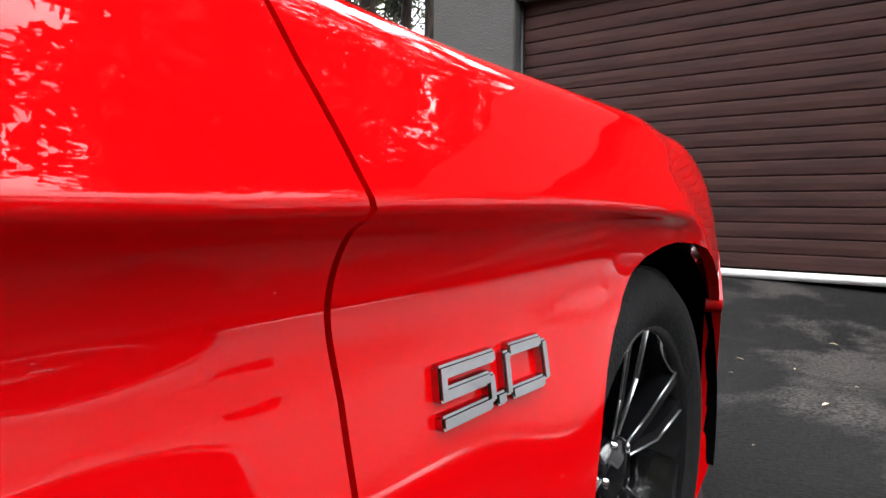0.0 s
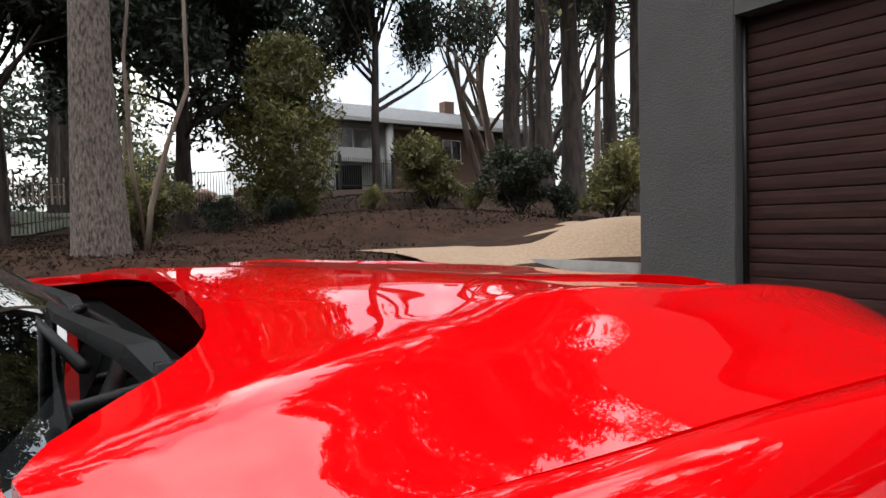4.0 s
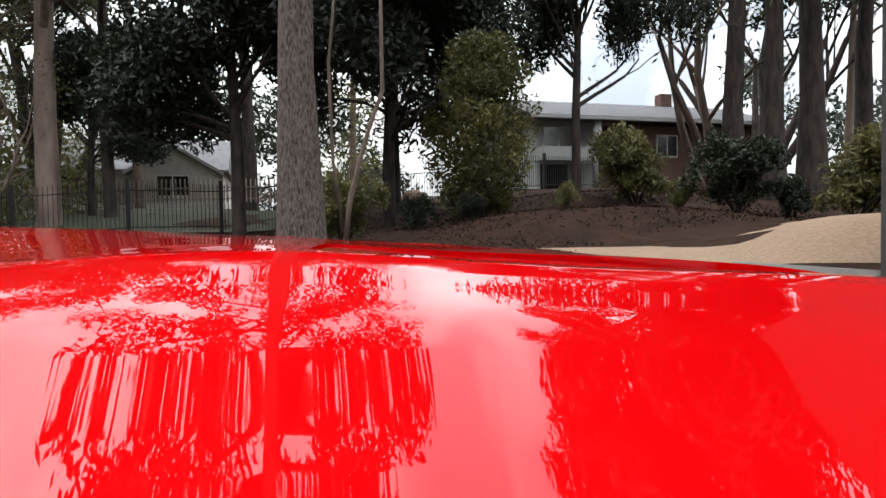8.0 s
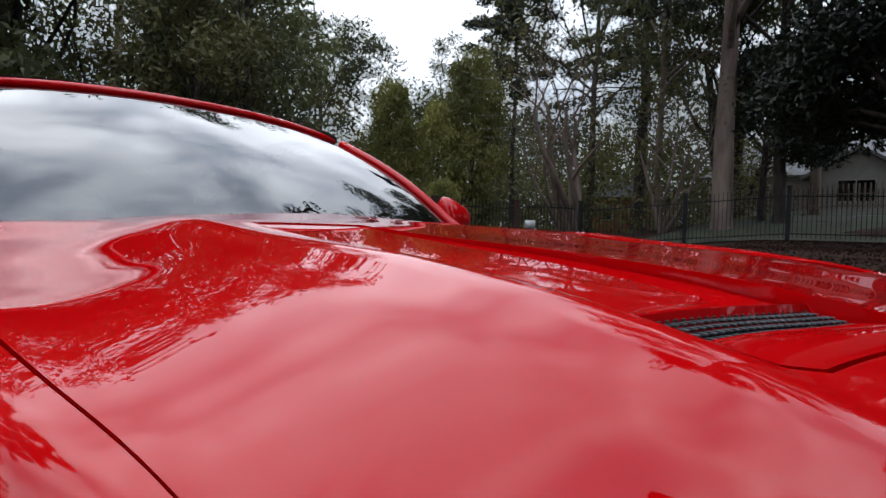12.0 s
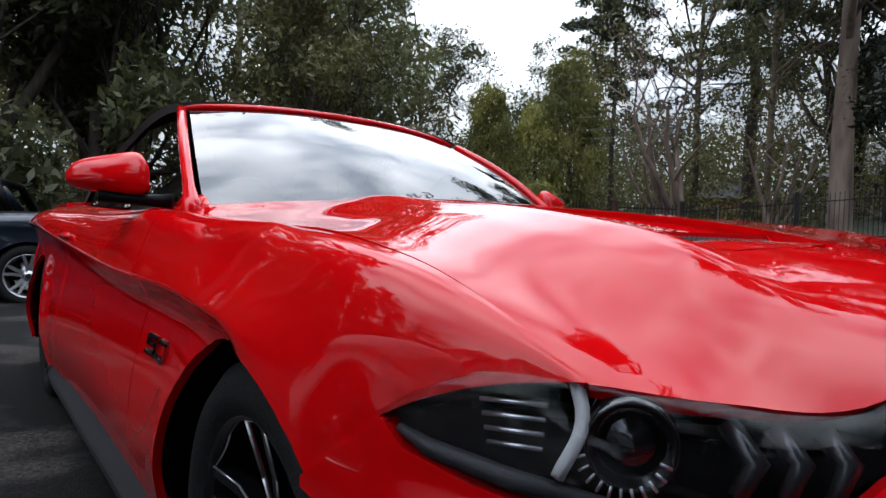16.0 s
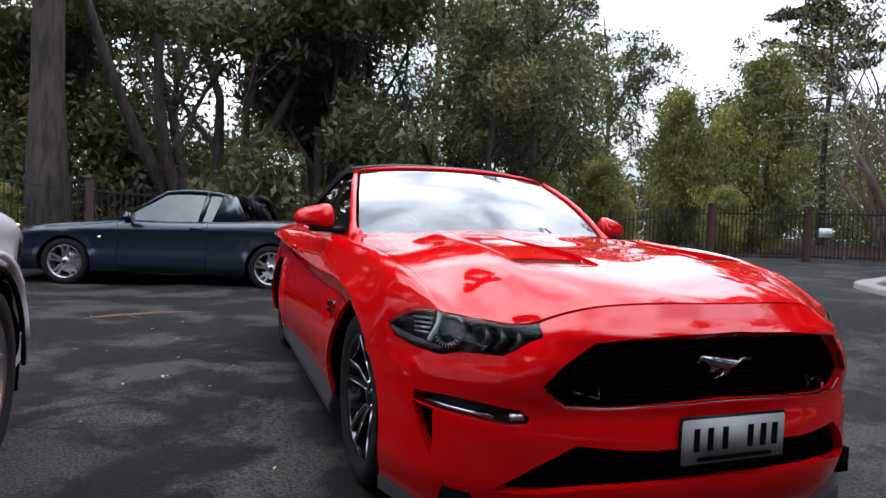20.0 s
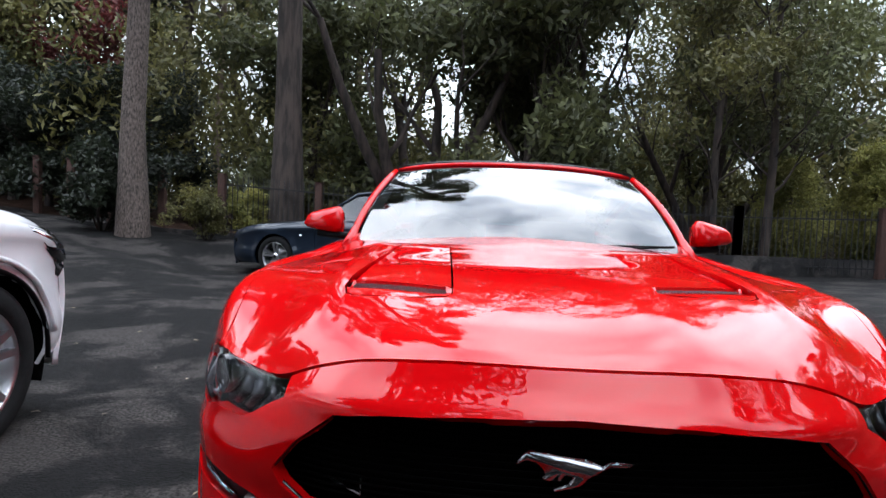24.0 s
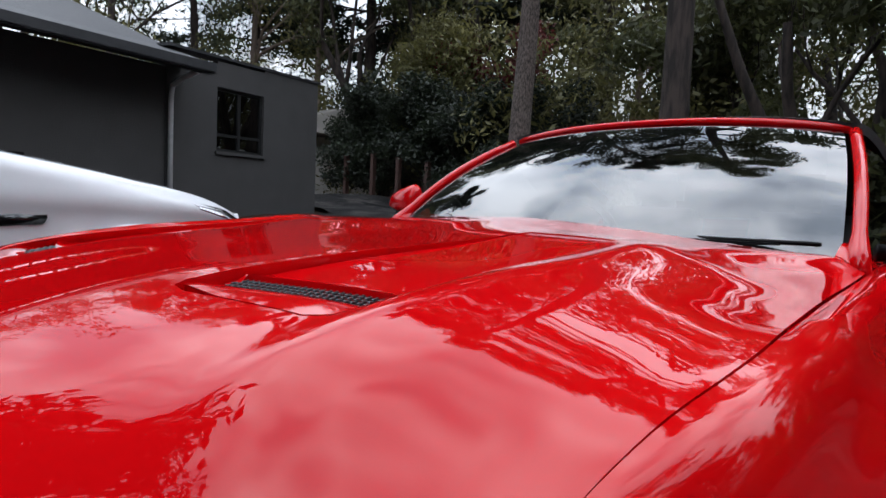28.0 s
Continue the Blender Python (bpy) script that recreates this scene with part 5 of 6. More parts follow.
def patch(poly, inset, fn=nose, du=0.025, nv=24, sgn=1):
    """The part of a surface inside an outline, set back by inset."""
    us = [p[0] for p in poly]
    vs = [p[1] for p in poly]
    b = flat_grid(steps(min(us), max(us), max(4, int((max(us) - min(us)) / du))), lambda u: steps(min(vs), max(vs), nv))
    cut_out(b, poly, True)
    lift(b, fn)
    outward(b, lambda c: (c.x, 1, 0.1))
    b.normal_update()
    moves = [(v, v.normal.copy()) for v in b.verts]
    for v, nn in moves:
        v.co -= nn * inset
    if sgn < 0:
        flip_x(b)
    return b


def nose_free(u, z):
    """The fascia surface carried on above its top edge, for the lamps."""
    x, y, _ = nose(u, min(z, nose_top(u)))
    over = max(0, z - nose_top(u))
    return x * (1 - over * 0.5), y - over * 2.2, min(z, nose_top(u)) + over * 0.25


for sgn in (1, -1):
    lamp = part("headlight", patch(HEAD, 0.001, nose_free, 0.02, 14, sgn), LENS, car, "clear headlight lens over dark housing")
    lamp.visible_shadow = False
    part("housing", patch(HEAD, 0.05, nose_free, 0.02, 14, sgn), BLACK, lamp)
    def at(u, z, d):
        p = Vector(nose(u, z))
        q = Vector(nose(u + 0.01, z)) - Vector(nose(u - 0.01, z))
        nn = Vector((-q.y, q.x, 0)).normalized()
        nn = nn if nn.y > 0 or nn.x > 0 else -nn
        p -= nn * d
        return Vector((p.x * sgn, p.y, p.z)), Vector((nn.x * sgn, nn.y, nn.z))
    c, nn = at(0.905, 0.712, 0.03)
    turn = nn.to_track_quat("X", "Z").to_matrix().to_4x4()
    pr = part("projector", lathe([(-0.03, 0.048), (0.012, 0.046), (0.014, 0.04), (-0.005, 0.038), (0.0, 0.03), (0.012, 0.018), (0.016, 0.0)], 32), GLOSS, lamp)
    pr.matrix_basis = Matrix.Translation(c) @ turn
    r2 = part("ring", lathe([(0.012, 0.0445), (0.0145, 0.0435), (0.012, 0.0425)], 32), GUN, lamp, "dark metal projector ring")
    r2.matrix_basis = Matrix.Translation(c) @ turn
    # bright vertical blade beside the projector
    pts = [at(0.97 - 0.012 * math.sin(k * 0.5), 0.765 - 0.011 * k, 0.012)[0] for k in range(9)]
    part("blade", tube(pts, 0.008, 6), PIPE_WHITE, lamp, "white light blade")
    for k in range(4):
        a, b = at(1.08 - k * 0.005, 0.735 - k * 0.014, 0.025)[0], at(1.0, 0.738 - k * 0.014, 0.025)[0]
        part("fin", tube([a, b], 0.0028, 5), SILVER, lamp)
    for k in range(11):
        w = radians(200 + 14 * k)
        a, b = (at(0.915 + r * math.cos(w), 0.715 + r * math.sin(w), 0.014)[0] for r in (0.04, 0.052))
        part("led_tooth", tube([a, b], 0.0016, 4), SILVER, lamp)
    for k in range(3):
        a, b, d = (at(u, z, 0.03)[0] for u, z in ((0.80 - 0.055 * k, 0.735 - 0.004 * k), (0.775 - 0.05 * k, 0.70), (0.80 - 0.05 * k, 0.672)))
        part("light_bar", tube([a, b, d], [0.011, 0.013, 0.009], 6), GUN, lamp, "smoked tri-bar light")
    pts = [at(u, z, 0.012)[0] for u, z in ((1.175, 0.69), (1.13, 0.675), (1.03, 0.664), (0.93, 0.658))]
    part("side_marker", tube(pts, [0.005, 0.011, 0.012, 0.008], 6), GREY_TRIM, lamp, "grey reflector strip")
    # daytime lamp strip and its slot
    strip = part("running_lamp", patch(LAMP, 0.004, nose, 0.02, 8, sgn), LENS, car, "clear running lamp strip")
    strip.visible_shadow = False
    part("housing", patch(LAMP, 0.03, nose, 0.02, 8, sgn), GUN, strip)
    pts = [at(u, z, 0.012)[0] for u, z in ((1.01, 0.5), (0.9, 0.495), (0.8, 0.491), (0.74, 0.489))]
    part("light_guide", tube(pts, 0.006, 6), CHROME, strip, "bright light guide")
    part("end_lamp", tube([at(0.69, 0.495, 0.012)[0], at(0.65, 0.498, 0.012)[0]], [0.012, 0.011], 6), SILVER, strip)
    part("brake_duct", patch(SLOT, 0.04, nose, 0.02, 8, sgn), DARK, car)

# -- grille --
def wide(poly):
    return [(u, z) for u, z in poly] + [(-u, z) for u, z in poly[::-1] if u > 0]
def nose_signed(u, z):
    x, y, zz = nose(abs(u), z)
    return (x if u >= 0 else -x), y, zz
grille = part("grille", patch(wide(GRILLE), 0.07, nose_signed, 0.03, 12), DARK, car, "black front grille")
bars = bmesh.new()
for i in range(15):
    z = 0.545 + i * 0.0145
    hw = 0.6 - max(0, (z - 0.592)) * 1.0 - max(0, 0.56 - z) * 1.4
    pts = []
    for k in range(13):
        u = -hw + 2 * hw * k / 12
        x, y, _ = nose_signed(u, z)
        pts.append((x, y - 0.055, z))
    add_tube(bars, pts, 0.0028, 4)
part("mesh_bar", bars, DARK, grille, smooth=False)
frame_pts = [Vector(nose_signed(u, z)) - Vector((0, 0.012, 0)) for u, z in wide(GRILLE)]
part("grille_frame", tube(frame_pts + [frame_pts[0]], 0.006, 6), GLOSS, grille)
for sgn in (1, -1):
    part("accent", tube([(sgn * 0.47, 0.845, 0.565), (sgn * 0.405, 0.875, 0.55), (sgn * 0.405, 0.87, 0.585)], 0.0022, 5), SILVER, grille, "thin silver accent line")
emblem = [(0.109, 0.006), (0.103, 0.017), (0.092, 0.031), (0.079, 0.038), (0.072, 0.032), (0.05, 0.031), (0.028, 0.026), (-0.018, 0.024), (-0.034, 0.019), (-0.05, 0.01), (-0.06, 0.02), (-0.075, 0.021), (-0.108, 0.02), (-0.095, 0.012),
          (-0.063, 0.012), (-0.052, 0.004), (-0.025, -0.012), (-0.012, -0.027), (0.036, -0.041), (0.039, -0.037), (0.01, -0.025), (0.001, -0.011), (0.018, -0.008), (0.026, -0.021), (0.031, -0.019), (0.028, -0.007),
          (0.042, -0.02), (0.056, -0.02), (0.06, -0.012), (0.054, -0.013), (0.055, -0.003), (0.07, 0.012), (0.09, 0.017)]
part("emblem", prism([(x, 0.643 + z) for x, z in emblem], 0.921, 0.929, axis=1, bevel=0.002), material("emblem_metal", (0.38, 0.38, 0.39), 0.18, 1.0, 20, 0.2), grille, "dark chrome emblem")
# near-black sheet, set back, stands for the shade inside the opening
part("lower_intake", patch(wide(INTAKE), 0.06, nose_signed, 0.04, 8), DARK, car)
# splitter and red lip
def band(z0, z1, push0, push1, u1=PLAN_LEN - 0.06, n=60):
    b = bmesh.new()
    rows = []
    for z, push in ((z0, push0), (z1, push1)):
        row = []
        for u in steps(-u1, u1, n):
            x, y, _ = nose_signed(u, max(z, 0.17))
            row.append((x * (1 + push * 0.35), y + push, z))
        rows.append(row)
    rows = [rows[0], rows[1], [(x * 0.97, y - 0.06, z) for x, y, z in rows[1]], [(x * 0.97, y - 0.06, z) for x, y, z in rows[0]], rows[0]]
    add_grid(b, rows)
    bmesh.ops.recalc_face_normals(b, faces=b.faces)
    return b
part("splitter", band(0.135, 0.172, 0.035, 0.03), GREY_TRIM, car, "dark grey front splitter lip", smooth=False)
plate = part("number_plate", prism([(-0.192, 0.372), (0.192, 0.372), (0.192, 0.502), (-0.192, 0.502)], 0.972, 0.982, axis=1, bevel=0.004), material("plate_white", (0.3, 0.3, 0.3), 0.5, 0, 6, 0.2), car, "pale number plate with dark bars")
part("plate_frame", prism([(-0.198, 0.358), (0.198, 0.358), (0.198, 0.51), (-0.198, 0.51)], 0.966, 0.975, axis=1, bevel=0.003), BLACK, plate)
for k, x in enumerate((0.145, 0.095, 0.04, -0.055, -0.105, -0.15)):
    part("bar", box((0.02, 0.002, 0.066), Matrix.Translation((x, 0.9835, 0.445))), BLACK, plate, smooth=False)
part("bar", box((0.28, 0.002, 0.012), Matrix.Translation((0, 0.9835, 0.388))), BLACK, plate, smooth=False)

# -- hood with its two vents --
VENT = [(0.285, -0.155), (0.46, -0.185), (0.512, 0.405), (0.514, 0.485), (0.503, 0.530), (0.48, 0.552), (0.40, 0.571), (0.30, 0.592), (0.268, 0.587), (0.252, 0.565), (0.252, 0.505)]
SLIT = [(0.266, 0.492), (0.504, 0.420), (0.506, 0.457), (0.49, 0.479), (0.29, 0.537), (0.268, 0.525)]


VENT_SET = {1: 0.04, -1: -0.045}     # the two vents as they sit


def grow_poly(poly, d):
    cx, cy = (sum(p[i] for p in poly) / len(poly) for i in (0, 1))
    return [(x + d * (1 if x > cx else -1), y + d * (1 if y > cy else -1)) for x, y in poly]


def hood_point(x, y):
    return bow(x, y), y, hood_z(x, y)


def insert_point(x, y, dy):
    ax = abs(x)
    real_y, y = y + dy, y
    lipy = 0.492 - (ax - 0.266) * 0.3
    if y <= lipy + 0.001:
        k = max(0, min(1, (y + 0.14) / (lipy + 0.14)))
        d = 0.002 + 0.016 * k ** 1.3 - 0.011 * max(0, (k - 0.93) / 0.07) ** 2
    else:
        k = max(0, min(1, (y - lipy - 0.035) / 0.05))
        d = 0.016 * (1 - k) ** 1.5 + 0.001
    return x, real_y, hood_z(x, real_y) - d


bm = bmesh.new()
nx = 84
xs = steps(-0.798, 0.798, nx)
add_grid(bm, [[(x, hood_rear(x) + (hood_front(x) - 0.004 - hood_rear(x)) * j / 84, 0) for j in range(85)] for x in xs])
for sgn in (1, -1):
    cut_out(bm, [(x * sgn, y + VENT_SET[sgn]) for x, y in grow_poly(VENT, 0.0045)])
lift(bm, hood_point)
outward(bm, lambda c: (0, 0, 1))
rim(bm, 0.021)
hood = part("hood", bm, RED, car, "red hood with two vents")
MESH = material("vent_mesh", (0.05, 0.05, 0.054), 0.4, 0.3, 40, 0.3)
for sgn in (1, -1):
    b = flat_grid(steps(0.25, 0.516, 20), lambda u: steps(-0.2, 0.58, 60))
    cut_out(b, VENT, True)
    cut_out(b, SLIT)
    dy = VENT_SET[sgn]
    lift(b, lambda x, y: insert_point(x, y, dy))
    outward(b, lambda c: (0, 0, 1))
    rim(b, 0.02)
    ins = part("hood_vent", flip_x(b) if sgn < 0 else b, RED, hood, "recessed vent with black mesh")
    g = bmesh.new()
    add_grid(g, [[(x, y + dy, hood_z(x, y + dy) - 0.024) for x in steps(0.262, 0.51, 6)] for y in steps(0.415, 0.54, 4)])
    outward(g, lambda c: (0, 0, 1))
    part("mesh_back", flip_x(g) if sgn < 0 else g, DARK, ins)
    g = bmesh.new()
    for i in range(26):
        for j in range(9):
            x = 0.268 + i * 0.0094 + (j % 2) * 0.0047
            y = 0.417 + j * 0.0115 + (0.504 - x) * 0.3
            if x > 0.506 or y > 0.535:
                continue
            y += dy
            z = hood_z(x, y) - 0.015
            ring = [Vector((x + 0.0046 * math.cos(a), y + 0.0062 * math.sin(a), z)) for a in (0, 1.047, 2.094, 3.142, 4.189, 5.236)]
            for a, c2 in zip(ring, ring[1:]):
                add_tube(g, [a, c2], 0.0011, 3, cap=False)
    tagged(part("mesh", flip_x(g) if sgn < 0 else g, MESH, ins, "black plastic honeycomb"), kind="stuff")


# -- flanks --
def arch_ys(cy, R, y0, y1):
    """Outline of a wheel opening in (y, share of the section)."""
    out = []
    for k in range(29):
        a = radians(-25 + 230 * k / 28)
        out.append((cy + R * math.cos(a), 0.345 + R * math.sin(a)))
    return out


def share_of(y, z):
    pts = polyline(side_section(y), 120)
    zs = [p[1] for p in pts]
    for i in range(len(zs) - 1, 0, -1):
        if zs[i] <= z <= zs[i - 1]:
            return (i - (z - zs[i]) / (zs[i - 1] - zs[i] + 1e-9)) / 120
    return 1.3 if z < zs[-1] else 0


SECTIONS = {}


def flank_point(y, s):
    k = round(y, 4)
    if k not in SECTIONS:
        a = np.array(polyline(side_section(y), 160))
        SECTIONS[k] = a
    a = SECTIONS[k]
    f = max(0, min(1, s)) * 160
    i = min(159, int(f))
    p = a[i] + (a[i + 1] - a[i]) * (f - i)
    return float(p[0]), y, float(p[1])


def leaning_point(y, s):
    """The flank, with the door gap leaning back towards the screen near its top."""
    x, yy, z = flank_point(y, s)
    near = max(0.0, 1 - abs(y + 0.685) / 0.16)
    high = min(1.0, max(0.0, (z - 0.775) / 0.15))
    return bow(x, y), yy - 0.045 * near * high, z


def flank(y0, y1, arches=(), top=None, ny=None):
    ny = ny or int(abs(y1 - y0) / 0.025) + 1
    b = flat_grid(steps(y0, y1, ny), lambda y: steps(0, 1, 100))
    for cy, R in arches:
        cut_out(b, [(y, share_of(y, z)) for y, z in arch_ys(cy, R, y0, y1)])
    if top:
        cut_out(b, top)
    lift(b, leaning_point)
    return b


lamp_line = [(0.3, share_of(0.3, 0.6)), (0.36, share_of(0.36, 0.655)), (0.396, share_of(0.396, 0.702)), (0.46, share_of(0.46, 0.735)), (0.52, share_of(0.52, 0.755)), (0.57, share_of(0.57, 0.765)), (0.607, 0.0), (0.7, 0), (0.7, 1.4), (0.3, 1.4)]
both_sides("front_fender", lambda: flank(-0.682, 0.612, ((0.0, 0.38),), lamp_line), RED, car)
doors = both_sides("door", lambda: flank(-2.02, -0.688), RED, car)
both_sides("rear_quarter", lambda: flank(-3.72, -2.026, ((-2.72, 0.38),)), RED, car)
for sgn, d in zip((1, -1), doors):
    h = box((0.022, 0.2, 0.028), Matrix.Translation((sgn * 0.945, -1.84, 0.845)), 0.008)
    part("door_handle", h, RED, d)
    part("side_skirt", prism([(0.88, 0.16), (0.935, 0.15), (0.945, 0.2), (0.915, 0.275), (0.88, 0.26)] if sgn > 0 else [(-0.88, 0.16), (-0.935, 0.15), (-0.945, 0.2), (-0.915, 0.275), (-0.88, 0.26)], -2.34, -0.39, axis=1, bevel=0.006), GREY_TRIM, car, "grey side skirt", smooth=False)
    for cy, R in ((0.0, 0.38), (-2.72, 0.38)):
        pts, ins = [], []
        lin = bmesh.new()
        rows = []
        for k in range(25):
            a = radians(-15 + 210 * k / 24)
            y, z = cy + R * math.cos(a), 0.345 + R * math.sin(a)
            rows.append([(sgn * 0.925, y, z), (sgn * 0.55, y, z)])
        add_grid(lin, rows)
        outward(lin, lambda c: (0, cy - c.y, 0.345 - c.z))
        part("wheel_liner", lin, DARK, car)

# badge: 5.0 in block numerals
def numeral(strokes, y0):
    b = bmesh.new()
    for (a0, c0), (a1, c1) in strokes:
        p, q = Vector((0, a0 * 1.62, c0 * 0.86)), Vector((0, a1 * 1.62, c1 * 0.86))
        d = q - p
        add_box(b, (0.012, d.length + 0.011, 0.0115), Matrix.Translation((p + q) / 2) @ Matrix.Rotation(math.atan2(d.z, d.y), 4, "X"), 0.0022)
    for v in b.verts:
        v.co.y += v.co.z * 0.12 + y0
        v.co.z += 0.609
        v.co.x += flank_point(v.co.y, share_of(v.co.y, v.co.z))[0] + 0.0035
    return b
five = [((0.0, 0.044), (0.044, 0.044)), ((0.0, 0.044), (0.0, 0.024)), ((0.0, 0.024), (0.038, 0.024)), ((0.042, 0.022), (0.042, 0.006)), ((0.038, 0.0), (0.0, 0.0))]
zero = [((0.006, 0.044), (0.036, 0.044)), ((0.006, 0.0), (0.036, 0.0)), ((0.0, 0.006), (0.0, 0.038)), ((0.042, 0.006), (0.042, 0.038))]
badge = part("badge", numeral([((0.0, 0.0), (0.003, 0.0))], -0.508), DIM_CHROME, car, "chrome engine size badge", smooth=False)
for sgn in (1, -1):
    for strokes, y0 in ((five, -0.587), ([((0.0, 0.0), (0.003, 0.0))], -0.508), (zero, -0.492)):
        if sgn > 0 and y0 == -0.508:
            continue
        b = numeral(strokes, y0)
        if sgn < 0:
            for v in b.verts:
                v.co.y = -0.99 - v.co.y
            flip_x(b)
            bmesh.ops.reverse_faces(b, faces=b.faces)
        part("numeral", b, DIM_CHROME, badge, smooth=False)

# -- windscreen, frame, roof, cowl --
def screen(s, v, out=0.0):
    """s from -1 to 1 across, v from 0 at the base to 1 at the header."""
    a = abs(s)
    x0, x1 = 0.745 * s, 0.615 * s
    y0, y1 = -0.645 - 0.125 * a ** 1.6, -1.315 - 0.07 * a ** 2
    z0, z1 = 0.93 + 0.006 * a, 1.36 - 0.035 * a ** 2.4
    bow = 0.03 * math.sin(math.pi * v)
    return (x0 + (x1 - x0) * v + s * bow * 0.35, y0 + (y1 - y0) * v + bow * 0.7 * (1 - a * 0.5), z0 + (z1 - z0) * v + bow + out)
bm = bmesh.new()
add_grid(bm, [[screen(s, v) for s in steps(-1, 1, 30)] for v in steps(0, 1, 14)])
outward(bm, lambda c: (0, 1, 1))
ws = part("windscreen", bm, GLASS, car, "clear raked windscreen")
ws.visible_shadow = False
# black border print inside the glass
for s0, s1, v0, v1 in ((-1, -0.93, 0, 1), (0.93, 1, 0, 1), (-0.93, 0.93, 0.955, 1), (-0.93, 0.93, 0, 0.03)):
    b = bmesh.new()
    add_grid(b, [[Vector(screen(s, v)) - Vector((0, 0.002, 0.003)) for s in steps(s0, s1, 14)] for v in steps(v0, v1, 8)])
    outward(b, lambda c: (0, 1, 1))
    part("glass_border", b, GREY_TRIM, ws)
for sgn in (1, -1):
    pts = [Vector(screen(sgn * 1.035, v)) + Vector((sgn * 0.006, 0, 0.004)) for v in steps(-0.04, 0.98, 10)]
    pil = bmesh.new()
    add_tube(pil, pts, [0.03, 0.026] + [0.0175] * 9, 10)
    part("pillar", pil, RED, car)
hd = bmesh.new()
add_tube(hd, [Vector(screen(s, 1.02)) + Vector((0, -0.012, 0.006)) for s in steps(-1.03, 1.03, 20)], 0.0155, 10)
part("header", hd, RED, car)
roof = bmesh.new()
rows = []
for v in steps(0, 1, 26):
    row = []
    for s in steps(-1, 1, 24):
        a = abs(s)
        y = -1.36 - 0.04 * a * a - 1.72 * v
        top = float(spline([(0, 1.39), (0.1, 1.414), (0.25, 1.424), (0.45, 1.405), (0.7, 1.33), (0.88, 1.19), (1, 1.035)], v))
        drop = float(spline([(0, 0.04), (0.3, 0.07), (0.6, 0.1), (1, 0.03)], v))
        row.append((s * float(spline([(0, 0.645), (0.4, 0.64), (0.8, 0.66), (1, 0.7)], v)), y, top - drop * a ** 3))
    rows.append(row)
add_grid(roof, rows)
outward(roof, lambda c: (0, 0, 1))
rim(roof, 0.03)
part("soft_top", roof, CANVAS, car, "black canvas folding roof")
for sgn in (1, -1):
    b = bmesh.new()
    rows = []
    for v in steps(0, 1, 10):
        y = -0.93 - 1.5 * v
        topz = min(1.29, 0.985 + (v + 0.05) * 1.05) if v < 0.6 else 1.29 - (v - 0.6) * 0.45
        rows.append([(sgn * (0.775 - 0.13 * ((z - 0.97) / 0.33)), y, z) for z in steps(0.965, topz, 6)])
    add_grid(b, rows)
    outward(b, lambda c: (sgn, 0, 0))
    sg = part("side_window", b, TINT, car, "dark side glass")
    sg.visible_shadow = False
for sgn in (1, -1):          # body corner between cowl and door
    b = bmesh.new()
    add_grid(b, [[(sgn * x, y0 + (-1.0 - y0) * k / 6, hood_z(x, max(y0 + (-1.0 - y0) * k / 6, -0.9)) + 0.001 + 0.03 * math.sin(min(1, k / 2) * math.pi / 2) * (0.8 - x) / 0.065) for k in range(7)] for x, y0 in [(x, hood_rear(x) - 0.006) for x in steps(0.735, 0.799, 6)]])
    outward(b, lambda c: (0, 0, 1))
    rim(b, 0.02)
    part("pillar_base", b, RED, car)
cowl = bmesh.new()
add_grid(cowl, [[(x, min(hood_rear(x), -0.64) + 0.05 + (-0.86 - min(hood_rear(x), -0.64) - 0.05) * k / 2, (0.915, 0.9, 0.915)[k] + 0.012 * (1 - abs(x))) for x in steps(-0.745, 0.745, 24)] for k in range(3)])
outward(cowl, lambda c: (0, 0, 1))
part("cowl", cowl, DARK, car, "black plastic cowl")
for x0, x1, yy in ((0.50, -0.1, -0.645), (-0.06, -0.62, -0.665)):
    spine = [(x0, yy, 0.94), (x0 - 0.05, yy - 0.012, 0.957), (x0 - 0.13, yy - 0.035, 0.967), (x0 - 0.26, yy - 0.06, 0.975), (x1, yy - 0.085, 0.982)]
    b = bmesh.new()
    rows = []
    for (px_, py_, pz_), w in zip(spine, (0.015, 0.019, 0.016, 0.011, 0.007)):
        rows.append([(px_, py_ + w, pz_), (px_, py_ + w * 0.7, pz_ + w * 0.8), (px_, py_ - w * 0.7, pz_ + w * 0.8), (px_, py_ - w, pz_), (px_, py_ + w, pz_)])
    add_grid(b, rows)
    bmesh.ops.recalc_face_normals(b, faces=b.faces)
    wa = part("wiper", b, BLACK, car, "black wiper arm", smooth=False)
    part("blade", tube([(x0 - 0.02, yy - 0.06, 0.962), ((x0 + x1) / 2, yy - 0.095, 0.985), (x1 - 0.08, yy - 0.12, 0.99)], 0.006, 5), BLACK, wa)
    part("pivot", lathe([(0.0, 0.016), (0.02, 0.016), (0.024, 0.011), (0.036, 0.011), (0.038, 0.0)], 14), BLACK, wa).matrix_basis = Matrix.Translation((x0, yy, 0.925)) @ Matrix.Rotation(radians(-90), 4, "Y")
    part("spray_tube", tube([(x0 + 0.005, yy + 0.005, 0.955), (x0 + 0.035, yy - 0.02, 0.95), (x0 + 0.05, yy - 0.075, 0.945)], 0.006, 6), BLACK, wa)
for k in range(7):
    part("cowl_rib", tube([(-0.54 + 0.18 * k, -0.64, 0.93), (-0.54 + 0.18 * k, -0.78, 0.918)], 0.006, 5), BLACK, car)
edge = [Vector(screen(s2, -0.01)) + Vector((0, 0.012, 0.002)) for s2 in steps(-0.98, 0.98, 30)]
